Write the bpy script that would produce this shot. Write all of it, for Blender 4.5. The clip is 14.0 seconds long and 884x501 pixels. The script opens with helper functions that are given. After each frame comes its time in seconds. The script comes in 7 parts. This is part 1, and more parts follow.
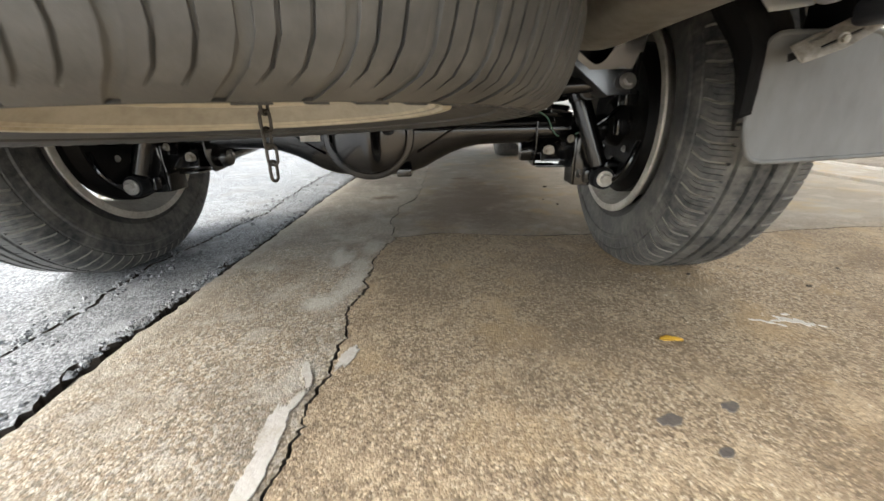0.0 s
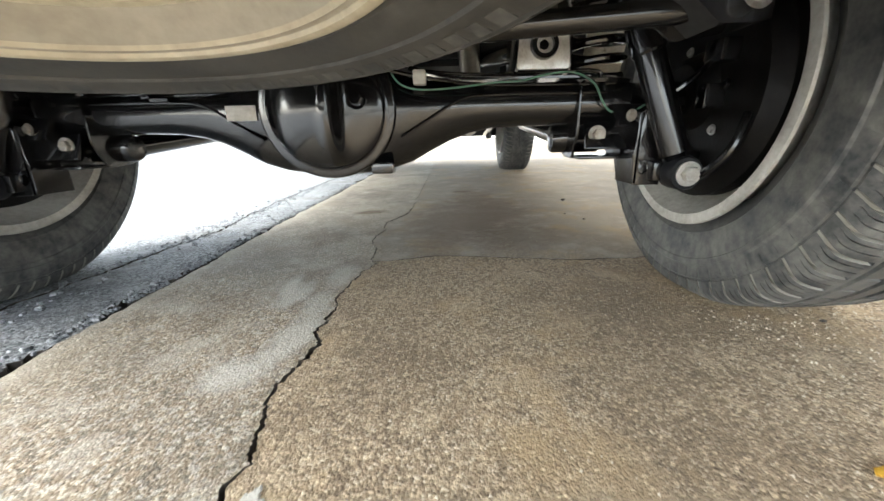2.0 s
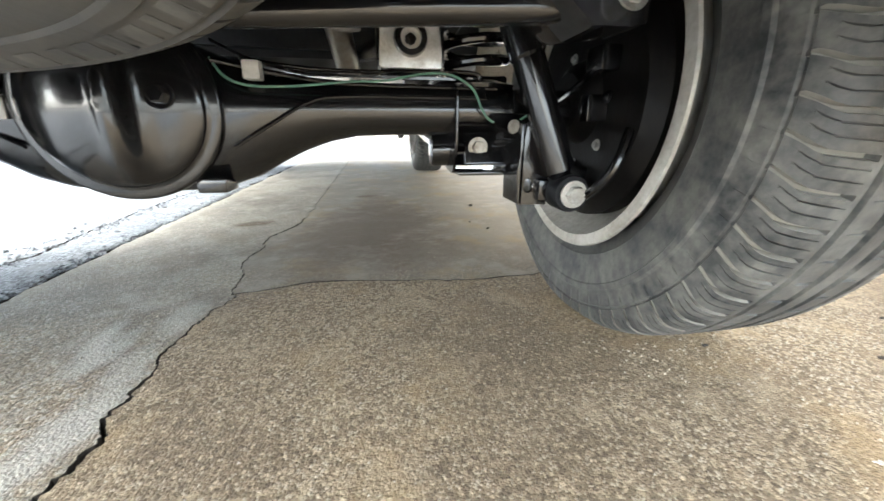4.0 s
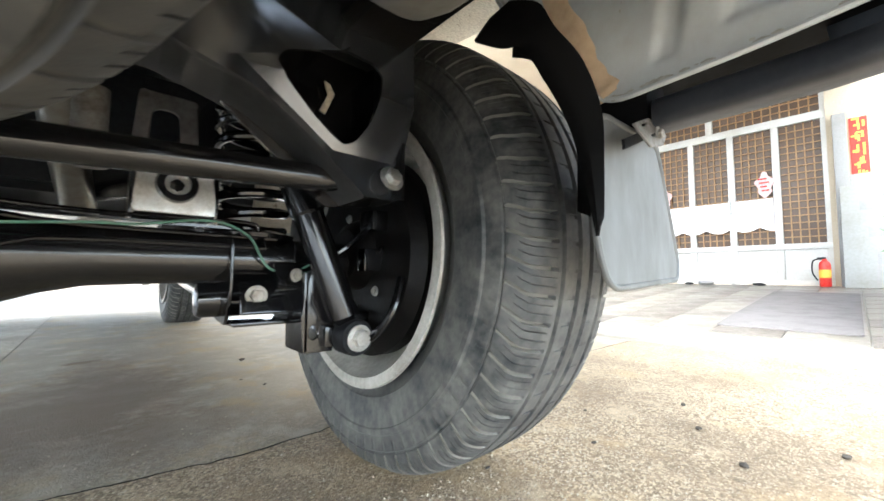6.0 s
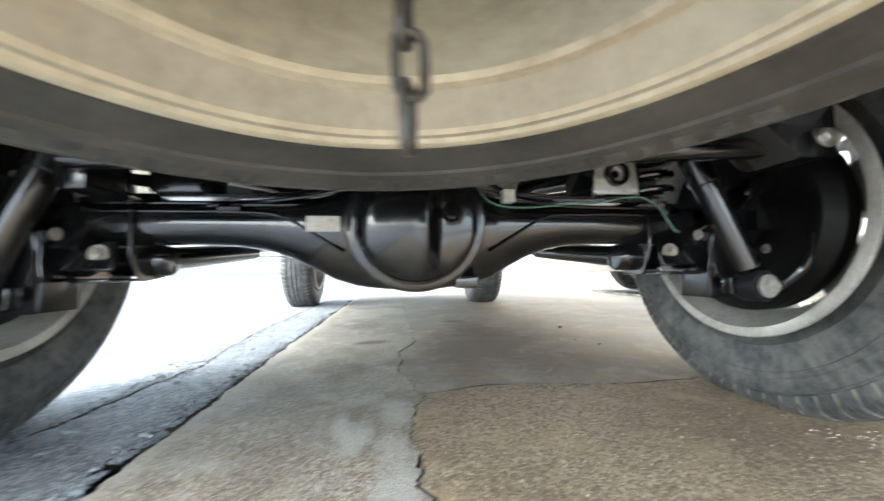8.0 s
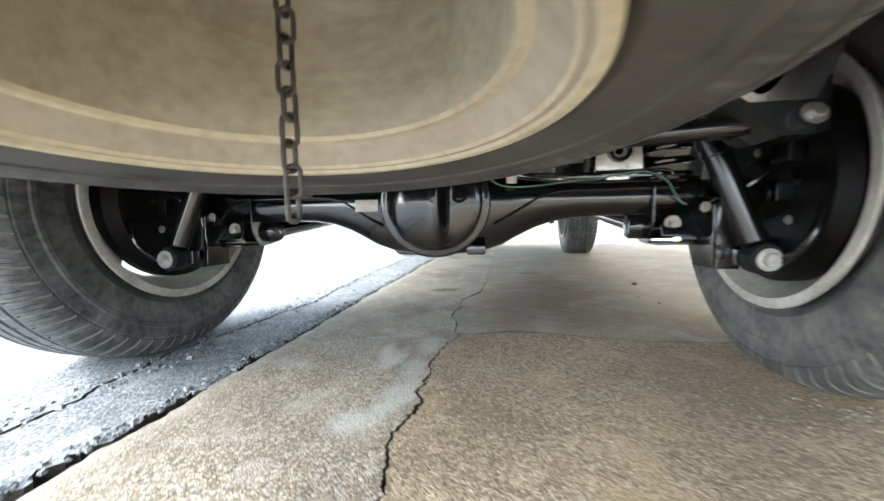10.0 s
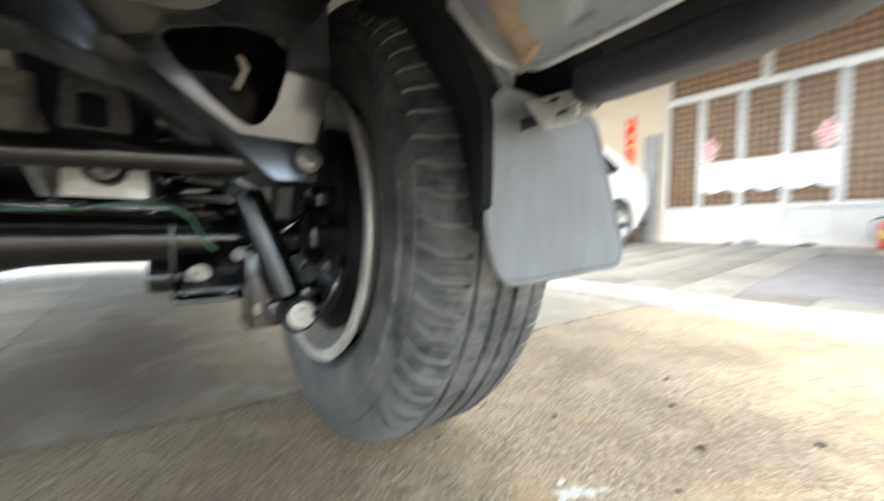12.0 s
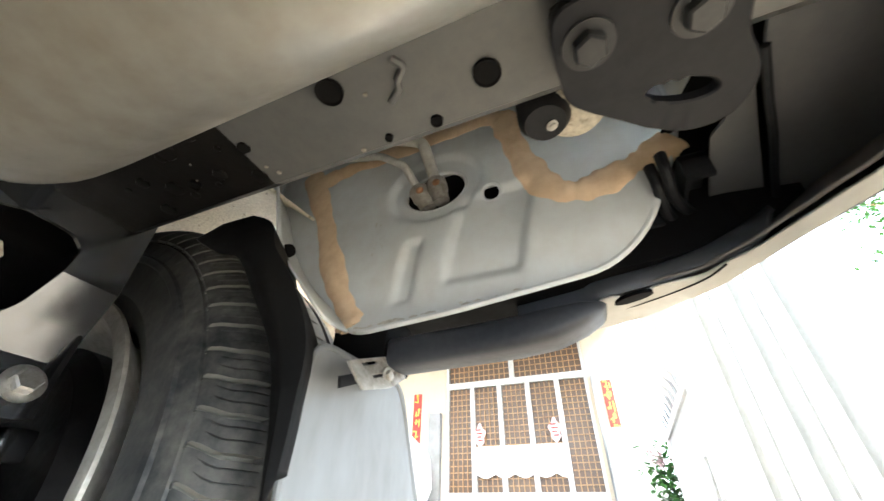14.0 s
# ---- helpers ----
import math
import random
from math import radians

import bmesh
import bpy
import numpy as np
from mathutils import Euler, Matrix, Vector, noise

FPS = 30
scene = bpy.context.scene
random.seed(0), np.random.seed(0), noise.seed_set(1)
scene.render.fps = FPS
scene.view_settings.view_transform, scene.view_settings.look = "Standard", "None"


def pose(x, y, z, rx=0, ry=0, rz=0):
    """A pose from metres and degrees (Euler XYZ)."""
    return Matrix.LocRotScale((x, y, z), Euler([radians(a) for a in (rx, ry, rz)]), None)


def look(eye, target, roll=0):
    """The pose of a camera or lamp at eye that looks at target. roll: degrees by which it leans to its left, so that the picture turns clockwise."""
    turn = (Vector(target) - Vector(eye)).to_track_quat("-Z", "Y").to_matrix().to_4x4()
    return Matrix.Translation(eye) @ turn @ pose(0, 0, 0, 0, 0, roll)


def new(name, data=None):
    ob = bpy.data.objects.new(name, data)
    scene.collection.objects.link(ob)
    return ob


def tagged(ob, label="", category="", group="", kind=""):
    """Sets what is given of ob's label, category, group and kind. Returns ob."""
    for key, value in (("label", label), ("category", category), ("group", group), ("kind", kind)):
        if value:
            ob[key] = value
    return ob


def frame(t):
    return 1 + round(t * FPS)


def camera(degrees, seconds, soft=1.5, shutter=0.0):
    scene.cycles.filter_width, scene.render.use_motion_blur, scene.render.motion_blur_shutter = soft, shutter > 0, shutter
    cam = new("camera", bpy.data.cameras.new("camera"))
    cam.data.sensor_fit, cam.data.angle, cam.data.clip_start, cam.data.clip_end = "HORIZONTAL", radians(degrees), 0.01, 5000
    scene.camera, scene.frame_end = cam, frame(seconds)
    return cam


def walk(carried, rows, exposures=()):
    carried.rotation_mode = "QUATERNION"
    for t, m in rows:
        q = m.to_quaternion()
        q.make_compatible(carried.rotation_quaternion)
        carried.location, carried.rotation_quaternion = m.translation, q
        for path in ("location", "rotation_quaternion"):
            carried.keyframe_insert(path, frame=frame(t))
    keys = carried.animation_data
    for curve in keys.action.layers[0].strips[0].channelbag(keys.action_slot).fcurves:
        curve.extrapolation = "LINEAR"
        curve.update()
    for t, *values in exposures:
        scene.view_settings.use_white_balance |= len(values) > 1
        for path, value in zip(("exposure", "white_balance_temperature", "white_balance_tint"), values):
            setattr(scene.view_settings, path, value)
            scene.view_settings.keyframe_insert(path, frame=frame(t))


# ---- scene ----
cam = camera(99.2, 14.0, shutter=0.5)
PATH = [
    (0, (0.223, 0.284, 0.406), (0.171, 2.158, -0.291), -1.3),
    (0.5, (0.207, 0.354, 0.382), (0.147, 2.25, -0.25), -1.4),
    (1, (0.208, 0.41, 0.348), (0.145, 2.319, -0.248), -1.4),
    (1.5, (0.219, 0.521, 0.303), (0.157, 2.43, -0.29), -1.3),
    (2, (0.222, 0.612, 0.307), (0.171, 2.522, -0.287), -1.3),
    (2.2, (0.223, 0.632, 0.306), (0.186, 2.542, -0.285), -1.2),
    (4.3, (0.33, 0.737, 0.333), (0.731, 2.597, -0.282), -0.2),
    (4.5, (0.322, 0.721, 0.339), (0.797, 2.57, -0.258), -0.4),
    (5, (0.328, 0.709, 0.355), (1.369, 2.408, 0.186), 0.3),
    (5.5, (0.338, 0.723, 0.347), (1.601, 2.273, 0.376), 0.5),
    (6, (0.314, 0.732, 0.33), (1.655, 2.21, 0.467), 0.4),
    (6.5, (0.22, 0.732, 0.276), (1.528, 2.233, 0.463), 0.3),
    (7, (0.105, 0.712, 0.28), (1.036, 2.476, 0.432), -0.4),
    (7.5, (0.035, 0.696, 0.277), (0.587, 2.613, 0.426), -0.7),
    (8, (-0.037, 0.673, 0.267), (0.231, 2.652, 0.379), -0.7),
    (8.2, (-0.069, 0.657, 0.264), (0.093, 2.648, 0.36), -0.7),
    (10.3, (0.243, 0.429, 0.341), (-0.107, 2.385, 0.114), -1.2),
    (10.5, (0.302, 0.385, 0.358), (-0.018, 2.341, 0.089), -1.0),
    (11, (0.415, 0.39, 0.368), (0.227, 2.352, 0.028), -1.1),
    (11.5, (0.453, 0.535, 0.364), (0.847, 2.459, -0.015), -0.5),
    (11.8, (0.451, 0.616, 0.371), (1.26, 2.409, 0.012), -0.5),
    (12, (0.435, 0.653, 0.368), (1.642, 2.245, 0.267), 0.6),
    (12.2, (0.438, 0.671, 0.374), (1.872, 2.054, 0.546), 0.5),
    (12.4, (0.442, 0.689, 0.364), (2.017, 1.785, 0.929), 1.3),
    (12.5, (0.438, 0.692, 0.372), (2.035, 1.716, 1.007), 1.1),
    (12.7, (0.431, 0.699, 0.375), (2.026, 1.584, 1.197), 0.9),
    (13, (0.425, 0.71, 0.382), (1.976, 1.458, 1.399), 0.8),
    (13.3, (0.422, 0.711, 0.387), (1.947, 1.393, 1.487), 1.1),
    (13.5, (0.424, 0.709, 0.375), (1.923, 1.354, 1.532), 0.9),
    (14, (0.423, 0.667, 0.363), (1.902, 1.313, 1.544), 1.4),
]
EXPOSURES = ((0, 2.30, 6650, 8), (1.0, 2.72, 6500, 7), (1.5, 2.92, 6400, 6), (4.5, 3.47, 6050, 5), (6.5, 3.42, 5800, 4), (7.5, 3.36, 5850, 4), (8, 3.36, 5850, 4), (10.5, 3.14, 5900, 5), (11.5, 3.02, 5850, 4), (12.5, 3.44, 5850, 4), (13.2, 3.95, 5800, 4), (14, 4.00, 5800, 4))
walk(cam, [(t, look(eye, target, roll)) for t, eye, target, roll in PATH], exposures=EXPOSURES)

# ---- daylight: bright overcast sky ----
world = bpy.data.worlds.new("sky")
world.use_nodes = True
scene.world = world
wn = world.node_tree.nodes
sky = wn.new("ShaderNodeTexSky")
sky.sky_type = "NISHITA"
sky.sun_disc = False
sky.sun_elevation, sky.sun_rotation = radians(42), radians(241)
sky.air_density, sky.dust_density = 1.0, 3.0
cloud = wn.new("ShaderNodeHueSaturation")
cloud.inputs["Saturation"].default_value = 0.35
world.node_tree.links.new(sky.outputs["Color"], cloud.inputs["Color"])
world.node_tree.links.new(cloud.outputs["Color"], wn["Background"].inputs["Color"])
wn["Background"].inputs["Strength"].default_value = 0.15
sun = new("sun", bpy.data.lights.new("sun", "SUN"))
sun.data.energy, sun.data.angle, sun.data.color = 0.55, radians(45), (1.0, 0.97, 0.92)
sun.matrix_world = look((-3.0, -1.66, 3.1), (0, 0, 0))


# ---- materials ----
def nodes_of(name):
    m = bpy.data.materials.new(name)
    m.use_nodes = True
    t = m.node_tree
    return m, t, t.nodes["Principled BSDF"]


def node(t, kind, **values):
    n = t.nodes.new(kind)
    for k, v in values.items():
        n.inputs[k].default_value = v
    return n


def ramp(t, fac, stops):
    r = t.nodes.new("ShaderNodeValToRGB")
    e = r.color_ramp.elements
    while len(e) < len(stops):
        e.new(0.5)
    for el, (p, c) in zip(e, stops):
        el.position, el.color = p, (*c, 1)
    t.links.new(fac, r.inputs["Fac"])
    return r.outputs["Color"]


def mixed(t, fac, a, b):
    m = t.nodes.new("ShaderNodeMix")
    m.data_type = "RGBA"
    for sock, v in ((m.inputs["Factor"], fac), (m.inputs["A"], a), (m.inputs["B"], b)):
        if isinstance(v, (int, float)):
            sock.default_value = v
        elif isinstance(v, tuple):
            sock.default_value = (*v, 1)
        else:
            t.links.new(v, sock)
    return m.outputs["Result"]


def grey(t, fac, lo, hi, a=0.0, b=1.0):
    m = t.nodes.new("ShaderNodeMapRange")
    m.inputs["From Min"].default_value, m.inputs["From Max"].default_value = lo, hi
    m.inputs["To Min"].default_value, m.inputs["To Max"].default_value = a, b
    t.links.new(fac, m.inputs["Value"])
    return m.outputs["Result"]


def noise_of(t, scale, detail=4.0, rough=0.55, stretch=None):
    co = t.nodes.new("ShaderNodeTexCoord").outputs["Object"]
    if stretch:
        mp = t.nodes.new("ShaderNodeMapping")
        mp.inputs["Scale"].default_value = stretch
        t.links.new(co, mp.inputs["Vector"])
        co = mp.outputs["Vector"]
    n = node(t, "ShaderNodeTexNoise", Scale=scale, Detail=detail, Roughness=rough)
    t.links.new(co, n.inputs["Vector"])
    return n.outputs["Fac"]


def cells(t, scale, feature="F1"):
    co = t.nodes.new("ShaderNodeTexCoord").outputs["Object"]
    n = node(t, "ShaderNodeTexVoronoi", Scale=scale)
    n.feature = feature
    t.links.new(co, n.inputs["Vector"])
    return n


def relief(t, b, height, strength, distance):
    n = node(t, "ShaderNodeBump", Strength=strength, Distance=distance)
    t.links.new(height, n.inputs["Height"])
    t.links.new(n.outputs["Normal"], b.inputs["Normal"])
    return n


def surface(name, clean, worn, rough=(0.4, 0.7), metal=0.0, big=4.0, small=60.0, amount=(0.45, 0.7), bump=0.15, coat=0.0, stretch=None):
    """A surface whose colour runs from clean to worn in large stains and fine grain, with roughness to match."""
    m, t, b = nodes_of(name)
    n1, n2 = noise_of(t, big, 5.0, 0.6, stretch), noise_of(t, small, 4.0, 0.6, stretch)
    f = grey(t, n1, amount[0], amount[1])
    g = grey(t, n2, 0.35, 0.7, 0.0, 0.5)
    mix = node(t, "ShaderNodeMath")
    mix.operation = "MULTIPLY_ADD"
    t.links.new(f, mix.inputs[0])
    mix.inputs[1].default_value = 0.7
    t.links.new(g, mix.inputs[2])
    c = mixed(t, mix.outputs["Value"], clean, worn)
    t.links.new(c, b.inputs["Base Color"])
    t.links.new(grey(t, mix.outputs["Value"], 0.0, 1.0, rough[0], rough[1]), b.inputs["Roughness"])
    b.inputs["Metallic"].default_value = metal
    b.inputs["Coat Weight"].default_value = coat
    relief(t, b, n2, bump, 0.002)
    return m


def smear(t, centre, rx, ry, turn, mid, fine, most):
    """The share of an irregular smear or stain round a spot of the paving."""
    mp = t.nodes.new("ShaderNodeMapping")
    mp.vector_type = "TEXTURE"
    mp.inputs["Location"].default_value = (*centre, 0.0)
    mp.inputs["Rotation"].default_value = (0.0, 0.0, turn)
    mp.inputs["Scale"].default_value = (rx, ry, 1.0)
    t.links.new(t.nodes.new("ShaderNodeTexCoord").outputs["Object"], mp.inputs["Vector"])
    far = t.nodes.new("ShaderNodeVectorMath")
    far.operation = "LENGTH"
    t.links.new(mp.outputs["Vector"], far.inputs[0])
    total = far.outputs["Value"]
    for wave, much in ((mid, 1.6), (fine, 1.3)):
        add = node(t, "ShaderNodeMath")
        add.operation = "MULTIPLY_ADD"
        t.links.new(wave, add.inputs[0])
        add.inputs[1].default_value = much
        t.links.new(total, add.inputs[2])
        total = add.outputs["Value"]
    return grey(t, total, 2.0, 2.75, most, 0.0)


def dull(material, level):
    material.node_tree.nodes["Principled BSDF"].inputs["Specular IOR Level"].default_value = level
    return material


def concrete(name, stones, stain, pale, amount=0.5, turns=None, grain=340.0, warm=(0.355, 0.275, 0.168), smears=(), rim=None, chips=0.0, smooth=0.85):
    """Exposed small aggregate in worn cement; turns: (from y, to y, colour) where it goes over to plain smooth cement."""
    m, t, b = nodes_of(name)
    v1, v2 = cells(t, grain), cells(t, 185.0)
    tone = node(t, "ShaderNodeSeparateColor")
    t.links.new(v1.outputs["Color"], tone.inputs["Color"])
    base = ramp(t, tone.outputs["Red"], stones)
    tone2 = node(t, "ShaderNodeSeparateColor")
    t.links.new(v2.outputs["Color"], tone2.inputs["Color"])
    base = mixed(t, grey(t, tone2.outputs["Green"], 0.77, 0.80, 0.0, 0.9), base, pale)
    base = mixed(t, grey(t, tone2.outputs["Blue"], 0.78, 0.82, 0.0, 0.75), base, stain)
    big, mid, wide = noise_of(t, 2.6, 7.0, 0.68), noise_of(t, 9.0, 6.0, 0.65), noise_of(t, 0.9, 5.0, 0.6)
    fine = noise_of(t, 38.0, 5.0, 0.7)
    if turns:
        co = node(t, "ShaderNodeSeparateXYZ")
        t.links.new(t.nodes.new("ShaderNodeTexCoord").outputs["Object"], co.inputs["Vector"])
        wobble = node(t, "ShaderNodeMath")
        wobble.operation = "MULTIPLY_ADD"
        t.links.new(mid, wobble.inputs[0])
        wobble.inputs[1].default_value = 0.9
        t.links.new(co.outputs["Y"], wobble.inputs[2])
        f = grey(t, wobble.outputs["Value"], turns[0] + 0.45, turns[1] + 0.45, 0.0, smooth)
        base = mixed(t, f, base, turns[2])
    patch = noise_of(t, 4.3, 6.0, 0.7, (1.0, 0.8, 1.0))
    base = mixed(t, grey(t, patch, 0.52, 0.62, 0.0, 0.75), base, warm)
    base = mixed(t, grey(t, big, 0.45, 0.62, 0.0, amount), base, stain)
    base = mixed(t, grey(t, mid, 0.53, 0.66, 0.0, 0.6), base, pale)
    base = mixed(t, grey(t, wide, 0.50, 0.68, 0.0, 0.35), base, stain)
    base = mixed(t, grey(t, fine, 0.60, 0.78, 0.0, 0.55), base, stain)
    for x, y, rx, ry, turn, colour, most in smears:
        base = mixed(t, smear(t, (x, y), rx, ry, turn, mid, fine, most), base, colour)
    if chips:
        v3, v4 = cells(t, 150.0), cells(t, 260.0)
        for v, channel, level, colour in ((v3, "Green", 0.80, tuple(min(0.8, c * 1.55) for c in pale)), (v4, "Red", 0.84, tuple(min(0.8, c * 1.4) for c in pale)), (v4, "Blue", 0.82, tuple(c * 0.62 for c in stain))):
            pick = node(t, "ShaderNodeSeparateColor")
            t.links.new(v.outputs["Color"], pick.inputs["Color"])
            shape = node(t, "ShaderNodeMath")
            shape.operation = "MULTIPLY"
            t.links.new(grey(t, pick.outputs[channel], level, level + 0.02, 0.0, chips), shape.inputs[0])
            t.links.new(grey(t, v.outputs["Distance"], 0.30, 0.46, 1.0, 0.0), shape.inputs[1])
            base = mixed(t, shape.outputs["Value"], base, colour)
    if rim:
        co = node(t, "ShaderNodeSeparateXYZ")
        t.links.new(t.nodes.new("ShaderNodeTexCoord").outputs["Object"], co.inputs["Vector"])
        wander = node(t, "ShaderNodeMath")
        wander.operation = "MULTIPLY_ADD"
        t.links.new(mid, wander.inputs[0])
        wander.inputs[1].default_value = 0.07
        t.links.new(co.outputs["X"], wander.inputs[2])
        base = mixed(t, grey(t, wander.outputs["Value"], rim[0] + 0.035, rim[1] + 0.035, 0.4, 0.0), base, rim[2])
    t.links.new(base, b.inputs["Base Color"])
    t.links.new(grey(t, big, 0.35, 0.65, 0.9, 0.62), b.inputs["Roughness"])
    h = node(t, "ShaderNodeMath")
    h.operation = "MULTIPLY_ADD"
    t.links.new(v1.outputs["Distance"], h.inputs[0])
    h.inputs[1].default_value = -0.6
    t.links.new(noise_of(t, 150.0, 5.0, 0.65), h.inputs[2])
    relief(t, b, h.outputs["Value"], 0.75, 0.003)
    return m


TAN = [(0.0, (0.140, 0.106, 0.072)), (0.25, (0.250, 0.198, 0.136)), (0.5, (0.300, 0.242, 0.168)), (0.72, (0.235, 0.186, 0.128)), (0.88, (0.52, 0.455, 0.355))]
RUST = [(p, (r * 1.02, g * 0.988, b * 0.93)) for p, (r, g, b) in TAN]
TAR = [(0.0, (0.05, 0.054, 0.058)), (0.35, (0.15, 0.16, 0.17)), (0.65, (0.23, 0.245, 0.26)), (0.9, (0.42, 0.44, 0.455))]
concrete_tan = concrete("tan_aggregate_concrete", RUST, (0.132, 0.094, 0.057), (0.43, 0.340, 0.226), 0.6, warm=(0.365, 0.266, 0.150), chips=0.48)
CEMENT, DAMP = (0.47, 0.45, 0.405), (0.150, 0.112, 0.076)
concrete_smooth = concrete("smooth_grey_concrete", TAN, (0.172, 0.145, 0.112), (0.40, 0.36, 0.30), 0.62, (1.35, 1.75, (0.30, 0.272, 0.226)),
                           smears=((0.30, 2.05, 0.22, 0.42, -0.2, DAMP, 0.75), (0.45, 1.75, 0.12, 0.14, 0.3, DAMP, 0.5), (0.28, 2.69, 0.05, 0.03, 0.2, DAMP, 0.9), (0.33, 2.35, 0.10, 0.5, 0.0, DAMP, 0.5)))
concrete_strip = concrete("patched_strip_concrete", TAN, (0.122, 0.104, 0.080), (0.43, 0.395, 0.335), 0.68, (1.12, 1.55, (0.40, 0.375, 0.322)), warm=(0.28, 0.240, 0.182),
                          smears=((-0.12, 2.15, 0.06, 0.035, 0.3, DAMP, 0.9), (-0.19, 1.75, 0.07, 0.10, 0.4, DAMP, 0.5), (-0.22, 1.25, 0.06, 0.08, 0.0, DAMP, 0.4),
                                  (-0.078, 1.046, 0.045, 0.036, 0.4, CEMENT, 0.85), (-0.100, 1.315, 0.028, 0.060, -0.2, CEMENT, 0.8), (-0.030, 1.150, 0.032, 0.080, -0.2, CEMENT, 0.8),
                                  (-0.035, 1.260, 0.024, 0.060, 0.1, CEMENT, 0.6), (-0.125, 1.360, 0.018, 0.055, 0.1, CEMENT, 0.8), (-0.030, 0.800, 0.030, 0.045, 0.0, CEMENT, 0.45), (-0.03, 1.42, 0.03, 0.07, 0.0, CEMENT, 0.6)),
                          rim=(-0.40, -0.360, (0.50, 0.455, 0.375)), chips=0.40, smooth=0.45)
concrete_grey = concrete("grey_concrete", TAN, (0.19, 0.165, 0.135), (0.42, 0.395, 0.35), 0.5, (-90.0, -80.0, (0.31, 0.29, 0.255)))
asphalt = concrete("weathered_asphalt", TAR, (0.09, 0.094, 0.10), (0.34, 0.355, 0.37), 0.45, None, 240.0, (0.20, 0.20, 0.195))
mortar = surface("pale_mortar", (0.47, 0.455, 0.425), (0.35, 0.315, 0.26), (0.7, 0.9), big=14.0, small=160.0, bump=0.5)
tar_mat = surface("dark_tar", (0.06, 0.056, 0.052), (0.15, 0.13, 0.11), (0.5, 0.8), big=30.0, small=200.0, bump=0.5)
rust_lump = surface("flaky_brown_rust", (0.20, 0.095, 0.040), (0.33, 0.19, 0.10), (0.7, 0.9), big=60.0, small=240.0, bump=0.6)
clamp_metal = surface("dirty_clamp_metal", (0.30, 0.285, 0.255), (0.15, 0.13, 0.105), (0.4, 0.65), metal=0.3, big=40.0, small=200.0, bump=0.2)
soil_and_shade = surface("dirt_and_crack_shade", (0.035, 0.03, 0.024), (0.08, 0.065, 0.05), (0.85, 0.95), big=20.0, small=200.0, bump=0.6)
rubber = surface("worn_tyre_rubber", (0.020, 0.023, 0.026), (0.155, 0.152, 0.141), (0.42, 0.80), big=17.0, small=70.0, amount=(0.42, 0.72), bump=0.35)
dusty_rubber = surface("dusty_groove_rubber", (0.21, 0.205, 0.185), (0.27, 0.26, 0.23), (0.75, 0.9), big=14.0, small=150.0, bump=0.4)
spare_groove = surface("dusty_spare_groove_rubber", (0.075, 0.073, 0.068), (0.125, 0.120, 0.108), (0.6, 0.85), big=9.0, small=120.0, bump=0.3)
spare_rubber = surface("dusty_spare_tyre_rubber", (0.036, 0.036, 0.035), (0.100, 0.096, 0.087), (0.42, 0.72), big=9.0, small=70.0, amount=(0.42, 0.72), bump=0.25)
black_paint = surface("glossy_black_chassis_paint", (0.004, 0.004, 0.005), (0.010, 0.010, 0.010), (0.14, 0.28), big=12.0, small=110.0, amount=(0.5, 0.8), bump=0.03, coat=0.45)
frame_paint = surface("dull_black_frame_coating", (0.024, 0.026, 0.029), (0.048, 0.049, 0.050), (0.28, 0.48), big=5.0, small=90.0, bump=0.03, coat=0.1)
# frame coating made lighter, light bounced off the ground in its base colour
rail_paint = surface("sheen_lifted_rail_coating", (0.080, 0.082, 0.084), (0.115, 0.113, 0.108), (0.32, 0.5), big=5.0, small=90.0, bump=0.03, coat=0.1)
tow_black = surface("worn_black_steel_paint", (0.005, 0.006, 0.009), (0.014, 0.0145, 0.017), (0.40, 0.62), big=14.0, small=130.0, bump=0.06)
black_plastic = surface("black_plastic", (0.009, 0.010, 0.012), (0.024, 0.024, 0.026), (0.42, 0.65), big=6.0, small=140.0, bump=0.1)
for one, level in ((black_plastic, 0.2), (tow_black, 0.2), (frame_paint, 0.25), (black_paint, 0.6)):
    dull(one, level)
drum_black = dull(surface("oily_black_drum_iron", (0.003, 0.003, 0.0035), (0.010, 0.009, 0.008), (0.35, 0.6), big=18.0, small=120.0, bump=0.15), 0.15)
valance_plastic = surface("blue_black_plastic", (0.022, 0.025, 0.033), (0.040, 0.042, 0.048), (0.38, 0.55), big=5.0, small=140.0, bump=0.06)
backing_plastic = surface("dusty_brown_backing_plastic", (0.130, 0.118, 0.113), (0.170, 0.155, 0.145), (0.5, 0.7), big=6.0, small=120.0, bump=0.08)
trim_plastic = surface("dusty_slate_trim_plastic", (0.080, 0.088, 0.102), (0.110, 0.112, 0.118), (0.38, 0.55), big=5.0, small=140.0, bump=0.05)
cover_plastic = surface("dusty_blue_grey_plastic", (0.085, 0.088, 0.094), (0.12, 0.119, 0.12), (0.34, 0.55), big=5.0, small=90.0, bump=0.04)
bracket_dark = surface("grey_black_bracket_plastic", (0.085, 0.088, 0.092), (0.11, 0.11, 0.11), (0.45, 0.65), big=8.0, small=110.0, bump=0.08)
dull(valance_plastic, 0.35)
flap_rubber = surface("grey_flap_rubber", (0.158, 0.163, 0.160), (0.124, 0.122, 0.116), (0.5, 0.7), big=5.0, small=40.0, amount=(0.45, 0.8), bump=0.08, stretch=(1, 1, 0.4))
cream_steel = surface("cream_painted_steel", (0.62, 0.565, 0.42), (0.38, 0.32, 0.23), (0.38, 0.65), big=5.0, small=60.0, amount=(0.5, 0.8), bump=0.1)
